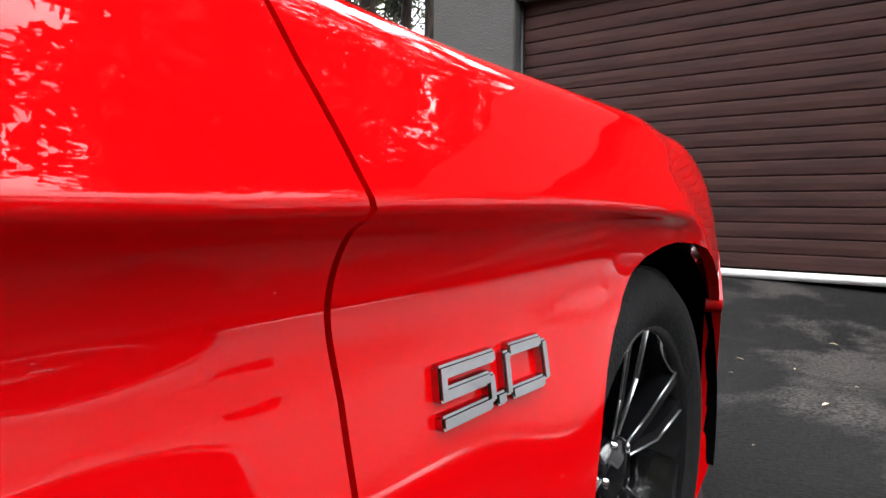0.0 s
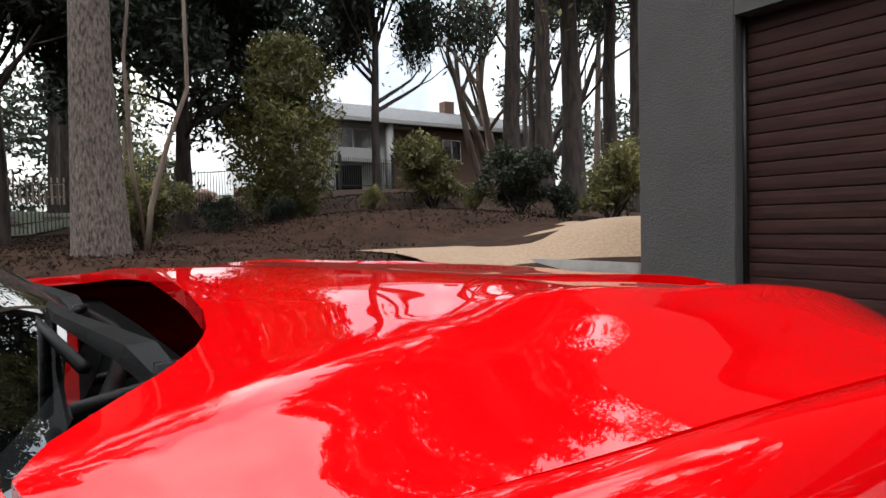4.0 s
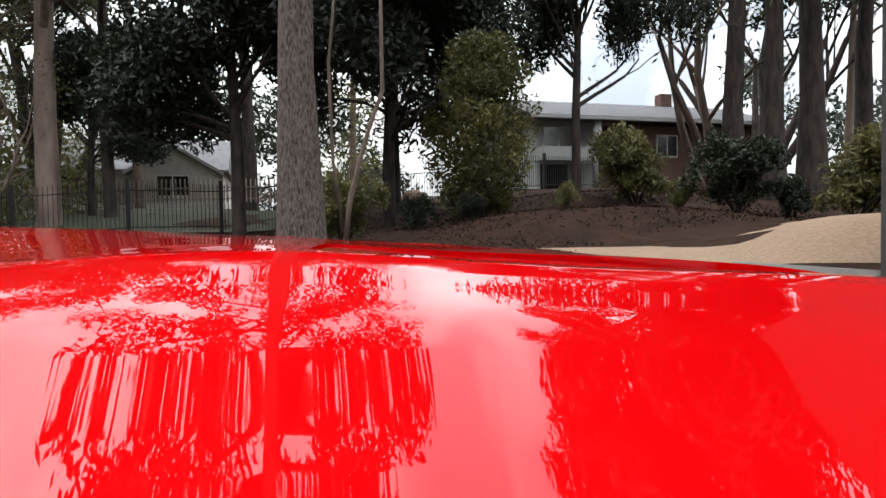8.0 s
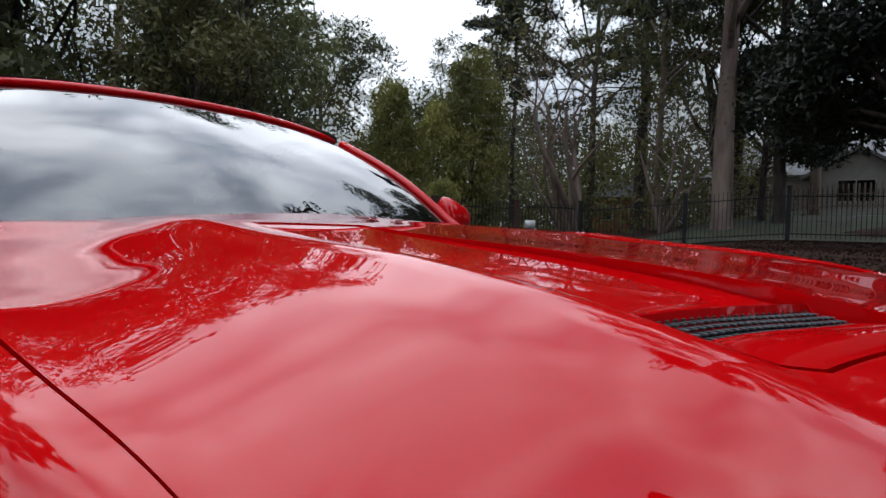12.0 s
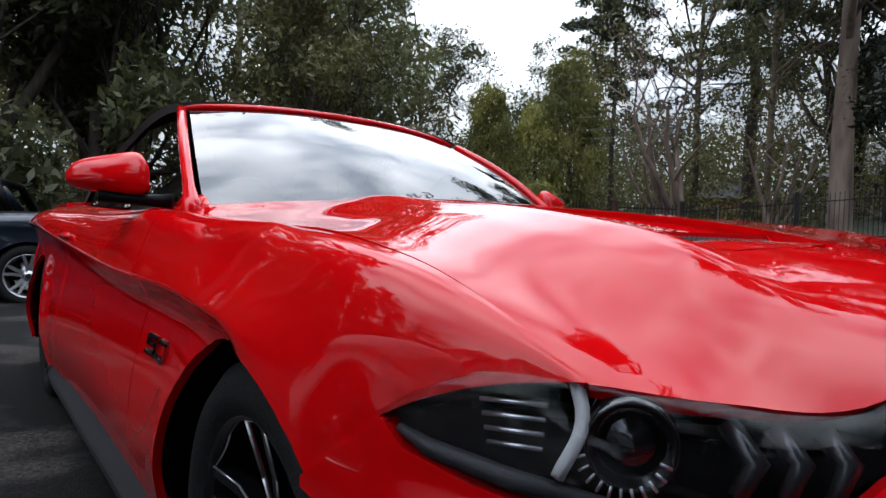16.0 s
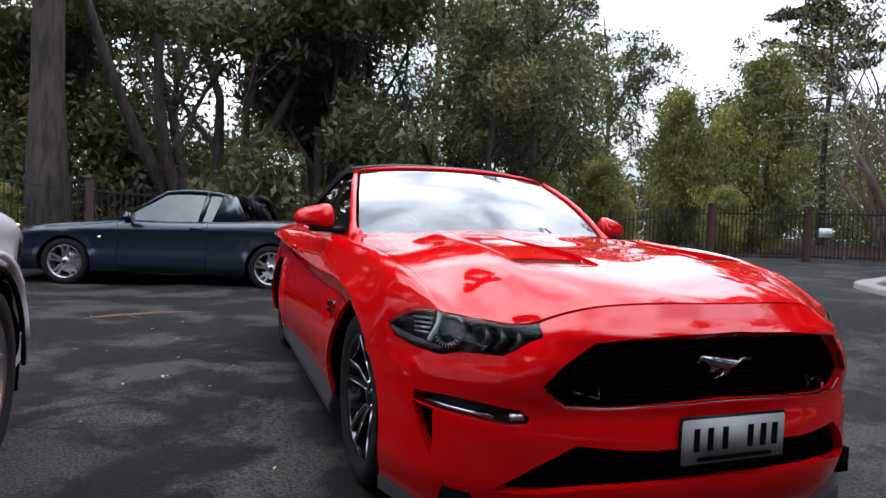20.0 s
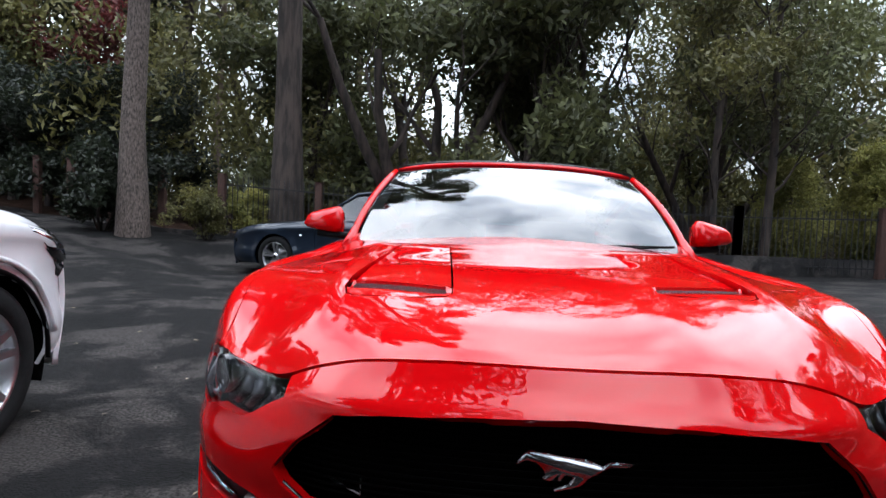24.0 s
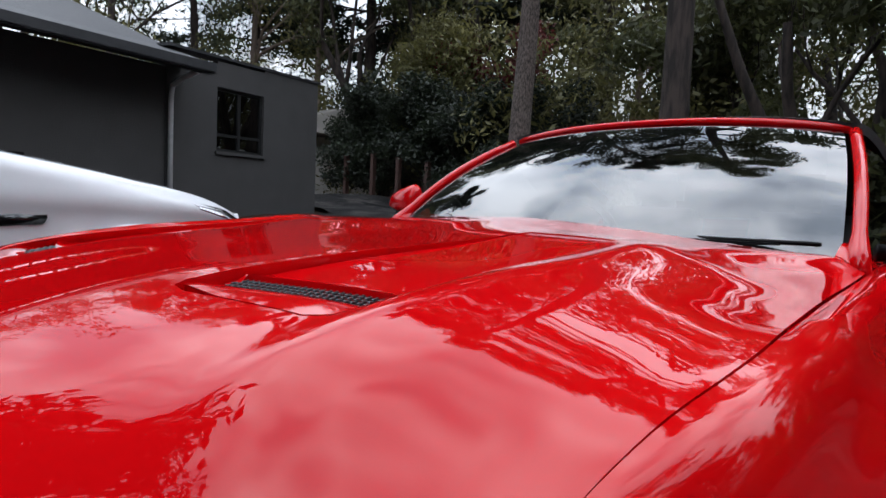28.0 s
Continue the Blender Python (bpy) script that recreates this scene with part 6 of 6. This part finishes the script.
part("screen_seal", tube(edge, 0.009, 6), BLACK, car, "black rubber screen seal")

# -- mirrors --
for sgn in (1, -1):
    b = bmesh.new()
    rows = []
    for i in range(13):
        t = i / 12
        x = 0.848 + 0.2 * t
        h = 0.1 * (1.06 - 0.55 * t) * max(0.02, 1 - (abs(t - 0.48) / 0.53) ** 6) ** 0.5
        zc = 1.022 + 0.004 * t
        d = 0.075 * (math.sin(math.pi * (0.2 + 0.75 * t)) ** 0.6)
        rows.append([(sgn * x, -1.0 + d * math.cos(a) * (1 if math.cos(a) > 0 else 0.55) - 0.035 * t, zc + h * math.sin(a) * (1 if math.sin(a) > 0 else 0.42)) for a in [k * math.tau / 20 for k in range(21)]])
    add_grid(b, rows)
    for end in (rows[0], rows[-1]):
        b.faces.new([b.verts.new(p) for p in end[:-1]])
    bmesh.ops.remove_doubles(b, verts=b.verts, dist=0.0005)
    bmesh.ops.recalc_face_normals(b, faces=b.faces)
    mir = part("wing_mirror", b, RED, car, "red wing mirror on black foot")
    part("foot", tube([(sgn * 0.79, -0.93, 0.975), (sgn * 0.86, -0.97, 0.975), (sgn * 0.97, -1.0, 0.984)], [0.022, 0.016, 0.02], 8), BLACK, mir)
    part("mirror_glass", box((0.135, 0.004, 0.07), Matrix.Translation((sgn * 0.935, -1.04, 1.03)) @ Matrix.Rotation(sgn * radians(6), 4, "Z"), 0.001), CHROME, mir)

# -- cabin, tail, underside --
part("dashboard", prism([(-0.86, 0.955), (-1.25, 0.97), (-1.4, 0.9), (-1.4, 0.6), (-0.86, 0.6)], -0.7, 0.7, axis=0, bevel=0.02), BLACK, car)
part("steering_wheel", tube([(0.36 + 0.18 * math.cos(a), -1.5 + 0.05 * math.sin(a), 0.92 + 0.17 * math.sin(a)) for a in [k * math.tau / 24 for k in range(25)]], 0.016, 8), BLACK, car)
for sx in (0.37, -0.37):
    st = part("seat", prism([(-1.6, 0.45), (-2.15, 0.42), (-2.35, 1.05), (-2.2, 1.08), (-2.0, 0.6), (-1.6, 0.6)], sx - 0.25, sx + 0.25, axis=0, bevel=0.04), BLACK, car, "black leather seat")
    part("headrest", box((0.26, 0.1, 0.18), Matrix.Translation((sx, -2.32, 1.16)), 0.04), BLACK, st)
part("inner_mirror", box((0.24, 0.03, 0.07), Matrix.Translation((0, -1.22, 1.27)), 0.012), BLACK, car)
part("door_trim", prism([(-0.84, 0.3), (-3.6, 0.3), (-3.6, 0.9), (-2.6, 0.93), (-0.84, 0.9)], -0.76, 0.76, axis=0), DARK, car)
part("floor_pan", span(-0.8, 0.8, -3.5, 0.75, 0.17, 0.26), DARK, car)
part("engine_bay", span(-0.54, 0.54, -0.6, 0.7, 0.3, 0.68), DARK, car)
b = bmesh.new()
add_grid(b, [[(s * 0.79, -2.95 - 0.82 * v, 1.0 + 0.025 * (1 - s * s) - 0.04 * v * v) for s in steps(-1, 1, 16)] for v in steps(0, 1, 10)])
outward(b, lambda c: (0, 0, 1))
rim(b, 0.03)
part("boot_lid", b, RED, car)
b = bmesh.new()
add_grid(b, [[(s * float(spline([(0, 0.86), (0.5, 0.88), (1, 0.8)], v)), -3.72 - 0.11 * (1 - s ** 4) - 0.05 * math.sin(math.pi * v), 0.25 + 0.71 * v) for s in steps(-1, 1, 20)] for v in steps(0, 1, 14)])
outward(b, lambda c: (0, -1, 0))
rim(b, 0.03)
tail = part("rear_bumper", b, RED, car)
for sgn in (1, -1):
    for k in range(3):
        part("tail_light", box((0.06, 0.03, 0.17), Matrix.Translation((sgn * (0.5 + 0.095 * k), -3.865 + 0.012 * k, 0.8)), 0.01), material("tail_red", (0.25, 0.01, 0.01), 0.2, coat=1.0) if k == 0 and sgn > 0 else bpy.data.materials["tail_red"], car, "red tail light bar")
for y, R in ((0.0, 0.344), (-2.72, 0.351)):
    for sgn in (1, -1):
        build_wheel(car, Matrix.Translation((sgn * (0.785 if y == 0 else 0.79), y, R)), R, 0.262, 0.247, 5, GLOSS, SILVER, sgn)


# ---- the other two vehicles ----
def shell(veh, paint, o):
    """Body of a plain car from a few outlines. o: half width, top and sill lines, wheels, panel cuts along y (front axle at 0)."""
    cache = {}

    def sec(y):
        k = round(y, 4)
        if k not in cache:
            hw, top, sh = (float(spline(o[n], y)) for n in ("half", "top", "shoulder"))
            pts = [(hw * 0.86, top), (hw * 0.92, top - 0.012), (hw * 0.965, top - 0.05), (hw * 0.985, (top + sh) / 2 - 0.01), (hw, sh), (hw - 0.012, sh - 0.06), (hw - 0.016, (sh + o["sill"]) / 2 + 0.05), (hw, o["sill"] + 0.2), (hw - 0.01, o["sill"] + 0.08), (hw - 0.05, o["sill"])]
            cache[k] = np.array(polyline([(x + sum(0.022 * math.exp(-((math.hypot(y - cy, z - R0) - R) / 0.05) ** 2) for cy, R0, R in o["arches"]) * (z < sh + 0.02), z) for x, z in pts], 100))
        return cache[k]

    def point(y, s):
        a = sec(y)
        f = max(0, min(1, s)) * 100
        i = min(99, int(f))
        p = a[i] + (a[i + 1] - a[i]) * (f - i)
        return float(p[0]), y, float(p[1])

    def share(y, z):
        zs = sec(y)[:, 1]
        for i in range(100, 0, -1):
            if zs[i] <= z <= zs[i - 1]:
                return (i - (z - zs[i]) / (zs[i - 1] - zs[i] + 1e-9)) / 100
        return 1.3 if z < zs[-1] else 0

    for name, y0, y1 in o["panels"]:
        def make():
            b = flat_grid(steps(y0, y1, int((y1 - y0) / 0.03) + 1), lambda y: steps(0, 1, 48))
            for cy, R0, R in o["arches"]:
                if y0 - R < cy < y1 + R:
                    cut_out(b, [(cy + R * math.cos(radians(-28 + 236 * k / 24)), share(cy + R * math.cos(radians(-28 + 236 * k / 24)), R0 + R * math.sin(radians(-28 + 236 * k / 24)))) for k in range(25)])
            lift(b, point)
            return b
        for p in both_sides(name, make, paint, veh, depth=0.02):
            if name == "door":
                side = 1 if p.data.vertices[0].co.x > 0 else -1
                hy = y0 + 0.16
                hx = point(hy, share(hy, float(spline(o["shoulder"], hy)) + 0.03))[0]
                part("door_handle", box((0.03, 0.17, 0.03), Matrix.Translation((side * (hx + 0.012), hy, float(spline(o["shoulder"], hy)) + 0.03)), 0.01), o["handle"], p)
    # hood, nose, tail
    b = bmesh.new()
    ys = steps(o["cowl"], o["front"], 24)
    add_grid(b, [[(s * float(spline(o["half"], y)) * 0.858, y, float(spline(o["top"], y)) + 0.05 * (1 - s * s) * min(1, (o["front"] - y) / 0.2 + 0.4)) for s in steps(-1, 1, 22)] for y in ys])
    outward(b, lambda c: (0, 0, 1))
    rim(b, 0.02)
    part("hood", b, paint, veh)
    for nm, y, d in (("front_bumper", o["front"], 1), ("rear_bumper", o["rear"], -1)):
        b = bmesh.new()
        hw, top = float(spline(o["half"], y)), float(spline(o["top"], y))
        rows = []
        for z in steps(o["sill"] - 0.05, top + 0.005, 16):
            u = (z - o["sill"]) / (top - o["sill"])
            rows.append([(s * hw * (0.985 if u < 0.9 else 0.93), y + d * (o["bulge"] * (1 - abs(s) ** 3.2) + 0.05 * math.sin(math.pi * min(1, max(0, u))) - 0.0), z) for s in steps(-1, 1, 28)])
        add_grid(b, rows)
        outward(b, lambda c: (0, d, 0))
        rim(b, 0.03)
        bp = part(nm, b, paint, veh)
        part("grille" if d > 0 else "tail_panel", span(-hw * 0.55, hw * 0.55, y + d * (o["bulge"] + 0.01) - 0.03, y + d * (o["bulge"] + 0.01) + 0.03, o["sill"] + 0.16, top - 0.09, 0.02), BLACK, bp)
        for sgn in (1, -1):
            if d > 0:
                hl = part("headlight", prism([(y - 0.34, top - 0.06), (y - 0.05, top - 0.07), (y + 0.03, top - 0.16), (y - 0.02, top - 0.22), (y - 0.2, top - 0.16)], sgn * (hw - 0.07), sgn * (hw + 0.006), axis=0, bevel=0.012), GLOSS, veh, "headlight with clear lens")
                part("lamp_strip", tube([(sgn * (hw + 0.006), y - 0.27, top - 0.09), (sgn * (hw + 0.008), y - 0.08, top - 0.12), (sgn * (hw + 0.006), y - 0.02, top - 0.17)], 0.012, 6), CHROME, hl)
                part("fog_recess", span(sgn * hw * 0.75 - 0.09, sgn * hw * 0.75 + 0.09, y + o["bulge"] * 0.3 - 0.02, y + o["bulge"] * 0.55 + 0.05, o["sill"] + 0.05, o["sill"] + 0.15, 0.02), BLACK, bp)
            else:
                part("tail_light", span(sgn * hw * 0.86 - 0.08, sgn * hw * 0.86 + 0.08, y - o["bulge"] * 0.5 - 0.05, y + 0.1, top - 0.3, top - 0.05, 0.02), bpy.data.materials["tail_red"], veh)
    for cy, R0, R in o["arches"]:
        for sgn in (1, -1):
            lin = bmesh.new()
            add_grid(lin, [[(sgn * (float(spline(o["half"], cy)) - 0.012), cy + R * math.cos(a), R0 + R * math.sin(a)), (sgn * 0.5, cy + R * math.cos(a), R0 + R * math.sin(a))] for a in [radians(-20 + 220 * k / 20) for k in range(21)]])
            outward(lin, lambda c: (0, cy - c.y, R0 - c.z))
            part("wheel_liner", lin, DARK, veh)
    part("floor_pan", span(-0.75, 0.75, o["rear"] + 0.05, o["front"] - 0.05, o["sill"] - 0.02, o["sill"] + 0.08), DARK, veh)
    part("inner_body", span(-0.7, 0.7, o["rear"] + 0.15, o["cowl"] + 0.3, o["sill"] + 0.08, o["belt"] - 0.06), DARK, veh)
    # greenhouse
    def green(s, y, v):
        hb, hr = float(spline(o["half"], y)) * 0.87, o["roof_half"]
        return s * (hb + (hr - hb) * v)
    roof = bmesh.new()
    ry = steps(o["roof"][0][0], o["roof"][-1][0], 24)
    add_grid(roof, [[(s * o["roof_half"], y, float(spline(o["roof"], y)) + 0.035 * (1 - s * s)) for s in steps(-1, 1, 18)] for y in ry])
    outward(roof, lambda c: (0, 0, 1))
    rim(roof, 0.03)
    part("roof", roof, paint, veh)
    y1, y0 = o["roof"][0][0], o["roof"][-1][0]
    zr1, zr0 = float(spline(o["roof"], y1)), float(spline(o["roof"], y0))
    for (yb, zb), (yt, zt), nm, d in (((o["cowl"] + 0.04, float(spline(o["top"], o["cowl"])) + 0.01), (y1, zr1 - 0.01), "windscreen", 1), ((o["glass_rear"], o["belt"] + 0.01), (y0, zr0 - 0.01), "rear_window", -1)):
        g = bmesh.new()
        add_grid(g, [[(s * (0.74 + (o["roof_half"] - 0.76) * v), yb + (yt - yb) * v + d * 0.06 * (1 - s * s) * (1 - v), zb + (zt - zb) * v + 0.035 * (1 - s * s) + 0.03 * math.sin(math.pi * v)) for s in steps(-1, 1, 16)] for v in steps(0, 1, 8)])
        outward(g, lambda c: (0, d, 0.6))
        gp = part(nm, g, TINT, veh, "dark reflecting glass")
        gp.visible_shadow = False
    for sgn in (1, -1):
        g = bmesh.new()
        ys = steps(o["glass_rear"] + 0.1, o["cowl"] - 0.1, 18)
        rows = []
        for y in ys:
            zt = float(spline(o["roof"], min(max(y, y0), y1))) - 0.02
            if y > y1:
                zt = o["belt"] + (zr1 - o["belt"]) * max(0.04, (o["cowl"] - y) / (o["cowl"] - y1))
            if y < y0:
                zt = o["belt"] + (zr0 - o["belt"]) * max(0.04, (y - o["glass_rear"]) / (y0 - o["glass_rear"]))
            hb = float(spline(o["half"], y)) * 0.875
            rows.append([(sgn * (hb + (o["roof_half"] - hb) * (z - o["belt"]) / (zr1 - o["belt"])), y, z) for z in steps(o["belt"] - 0.01, zt, 6)])
        add_grid(g, rows)
        outward(g, lambda c: (sgn, 0, 0))
        sg = part("side_window", g, TINT, veh, "dark side glass")
        sg.visible_shadow = False
        rail = [(sgn * (float(spline(o["half"], y)) * 0.86), y, o["belt"] + 0.005) for y in (o["cowl"] - 0.02,)] + [(sgn * (o["roof_half"] + 0.012), y, float(spline(o["roof"], y)) + 0.0) for y in ry] + [(sgn * float(spline(o["half"], o["glass_rear"])) * 0.86, o["glass_rear"], o["belt"])]
        part("roof_rail", tube(rail, 0.026, 8), paint, sg)
        for yy in o["pillars"]:
            hb = float(spline(o["half"], yy)) * 0.88
            part("pillar", tube([(sgn * (hb + 0.004), yy + 0.06, o["belt"]), (sgn * (o["roof_half"] + 0.008), yy, float(spline(o["roof"], yy)) - 0.01)], 0.035, 6), GLOSS, sg)
        my, mz = o["mirror"]
        hb = float(spline(o["half"], my))
        mir = part("wing_mirror", box((0.23, 0.12, 0.17), Matrix.Translation((sgn * (hb + 0.11), my, mz)), 0.05), paint, veh, "wing mirror")
        part("foot", tube([(sgn * (hb - 0.1), my, mz - 0.06), (sgn * (hb + 0.06), my, mz - 0.05)], 0.025, 6), BLACK, mir)
        part("mirror_glass", box((0.2, 0.006, 0.14), Matrix.Translation((sgn * (hb + 0.11), my - 0.061, mz)), 0.002), GLOSS, mir)
        if o["chrome"]:
            ring = [(sgn * (hb + 0.11) + 0.107 * math.copysign(abs(math.cos(a)) ** 0.55, math.cos(a)), my - 0.06, mz + 0.077 * math.copysign(abs(math.sin(a)) ** 0.55, math.sin(a))) for a in [k * math.tau / 24 for k in range(25)]]
            part("mirror_trim", tube(ring, 0.008, 6), CHROME, mir, "chrome trim")
    for cy, R0, R in o["arches"]:
        for sgn in (1, -1):
            build_wheel(veh, Matrix.Translation((sgn * (float(spline(o["half"], cy)) - 0.125), cy, R0)), R0, 0.245, o["rim"], 5, o["wheel"], CHROME, sgn, style="twin", cap_mat=GUN)
            part("hub_badge", lathe([(0.0, 0.0), (0.0, 0.03)], 20), GUN, veh).matrix_basis = Matrix.Translation((sgn * (float(spline(o["half"], cy)) - 0.0015 - 0.02), cy, R0))


suv = thing("suv", "white four-door sport utility vehicle with alloy wheels", "car")
shell(suv, WHITE, dict(
    half=[(0.72, 0.83), (0.58, 0.9), (0.4, 0.945), (0, 0.955), (-1, 0.95), (-2.9, 0.955), (-3.6, 0.92), (-3.85, 0.86)],
    top=[(0.72, 0.85), (0.62, 0.92), (0.5, 0.975), (0, 1.09), (-0.5, 1.175), (-0.8, 1.22), (-1.5, 1.25), (-3.0, 1.27), (-3.85, 1.25)],
    shoulder=[(0.72, 0.8), (0.5, 0.9), (0, 0.95), (-1, 0.98), (-3, 1.02), (-3.85, 1.0)],
    sill=0.3, arches=[(0.0, 0.375, 0.42), (-2.87, 0.375, 0.42)], panels=[("front_fender", -0.72, 0.67), ("door", -1.72, -0.727), ("door", -2.6, -1.727), ("rear_quarter", -3.8, -2.607)],
    cowl=-0.72, front=0.63, rear=-3.8, bulge=0.12, belt=1.25, roof=[(-1.4, 1.68), (-1.8, 1.74), (-2.6, 1.75), (-3.4, 1.68), (-3.55, 1.64)], roof_half=0.62, glass_rear=-3.78,
    pillars=(-1.95, -2.85), mirror=(-0.98, 1.22), chrome=True, rim=0.262, wheel=SILVER, handle=WHITE))
for sgn in (1, -1):
    part("fender_vent", prism([(-0.6, 0.9), (-0.38, 0.91), (-0.4, 0.86), (-0.58, 0.85)], sgn * 0.925, sgn * 0.948, axis=0, bevel=0.006), GLOSS, suv, "black fender vent")
    part("sill_trim", prism([(-2.4, 0.26), (-0.45, 0.26), (-0.45, 0.33), (-2.4, 0.33)], sgn * 0.9, sgn * 0.95, axis=0, bevel=0.01), SILVER, suv)
for sgn in (1, -1):
    hl = prism([(0.26, 0.985), (0.48, 0.95), (0.63, 0.87), (0.67, 0.79), (0.6, 0.765), (0.46, 0.85)], 0.80, 0.952, axis=0, bevel=0.012)
    for v in hl.verts:
        v.co.x = sgn * (v.co.x - max(0, v.co.y - 0.35) ** 1.3 * 0.3)
    if sgn < 0:
        bmesh.ops.reverse_faces(hl, faces=hl.faces)
    lampo = part("headlight", hl, GLOSS, suv, "swept headlight with dark housing")
    part("lamp_strip", tube([(sgn * 0.95, 0.33, 0.95), (sgn * 0.925, 0.5, 0.9), (sgn * 0.88, 0.62, 0.82)], 0.008, 6), CHROME, lampo)
    for cy in (0.0, -2.87):
        arc = [(sgn * (0.962 if abs(math.cos(a)) < 0.8 else 0.955), cy + 0.475 * math.cos(a), 0.375 + 0.475 * math.sin(a)) for a in [radians(10 + 160 * k / 24) for k in range(25)]]
        part("arch_flare", tube(arc, 0.016, 6), WHITE, suv)
        lip = [(sgn * 0.956, cy + 0.424 * math.cos(a), 0.375 + 0.424 * math.sin(a)) for a in [radians(-5 + 190 * k / 28) for k in range(29)]]
        part("arch_trim", tube(lip, 0.012, 6), BLACK, suv, "black arch edge")
suv.matrix_basis = Matrix.Translation((3.17, -0.37, 0)) @ Matrix.Rotation(math.pi, 4, "Z")

ute = thing("utility_car", "dark blue two-door utility with alloy wheels on asphalt", "car")
shell(ute, NAVY, dict(
    half=[(0.98, 0.74), (0.75, 0.86), (0.45, 0.93), (0, 0.945), (-1, 0.94), (-3.0, 0.945), (-3.8, 0.91), (-4.0, 0.86)],
    top=[(0.98, 0.72), (0.8, 0.79), (0.5, 0.86), (0, 0.92), (-0.5, 0.965), (-0.8, 0.99), (-1.5, 1.0), (-2.2, 1.02), (-3.0, 1.05), (-4.0, 1.04)],
    shoulder=[(0.98, 0.62), (0.5, 0.74), (0, 0.8), (-1, 0.84), (-3, 0.9), (-4, 0.88)],
    sill=0.22, arches=[(0.0, 0.345, 0.385), (-3.01, 0.345, 0.385)], panels=[("front_fender", -0.75, 0.94), ("door", -2.05, -0.757), ("rear_quarter", -3.98, -2.057)],
    cowl=-0.72, front=0.9, rear=-3.95, bulge=0.13, belt=1.0, roof=[(-1.35, 1.43), (-1.6, 1.46), (-2.0, 1.455), (-2.3, 1.41)], roof_half=0.58, glass_rear=-2.48,
    pillars=(-1.98,), mirror=(-0.95, 1.03), chrome=False, rim=0.245, wheel=SILVER, handle=NAVY))
part("tonneau_cover", prism([(-2.6, 1.03), (-3.9, 1.05), (-3.9, 1.075), (-2.6, 1.06)], -0.74, 0.74, axis=0, bevel=0.01), CANVAS, ute, "black tonneau cover")
for sgn in (1, -1):
    sail = prism([(-2.1, 1.0), (-2.2, 1.415), (-2.4, 1.41), (-2.62, 1.03)], 0.0, 0.035, axis=0, bevel=0.006)
    for v in sail.verts:
        v.co.x = sgn * (v.co.x + 0.828 - (v.co.z - 1.0) * 0.56)
    if sgn < 0:
        bmesh.ops.reverse_faces(sail, faces=sail.faces)
    part("sail", sail, NAVY, ute)
part("sports_bar", tube([(-0.6, -2.75, 1.06), (-0.55, -2.6, 1.38), (0, -2.55, 1.42), (0.55, -2.6, 1.38), (0.6, -2.75, 1.06)], 0.05, 8), BLACK, ute)
part("badge", box((0.004, 0.05, 0.035), Matrix.Translation((-0.95, -0.5, 0.72)), 0.001), CHROME, ute)
turn = radians(-107)
hub = Vector((3.5, -8.15, -0.095)) - Matrix.Rotation(turn, 3, "Z") @ Vector((-0.93, 0, 0))
ute.matrix_basis = Matrix.Translation(hub) @ Matrix.Rotation(turn, 4, "Z")
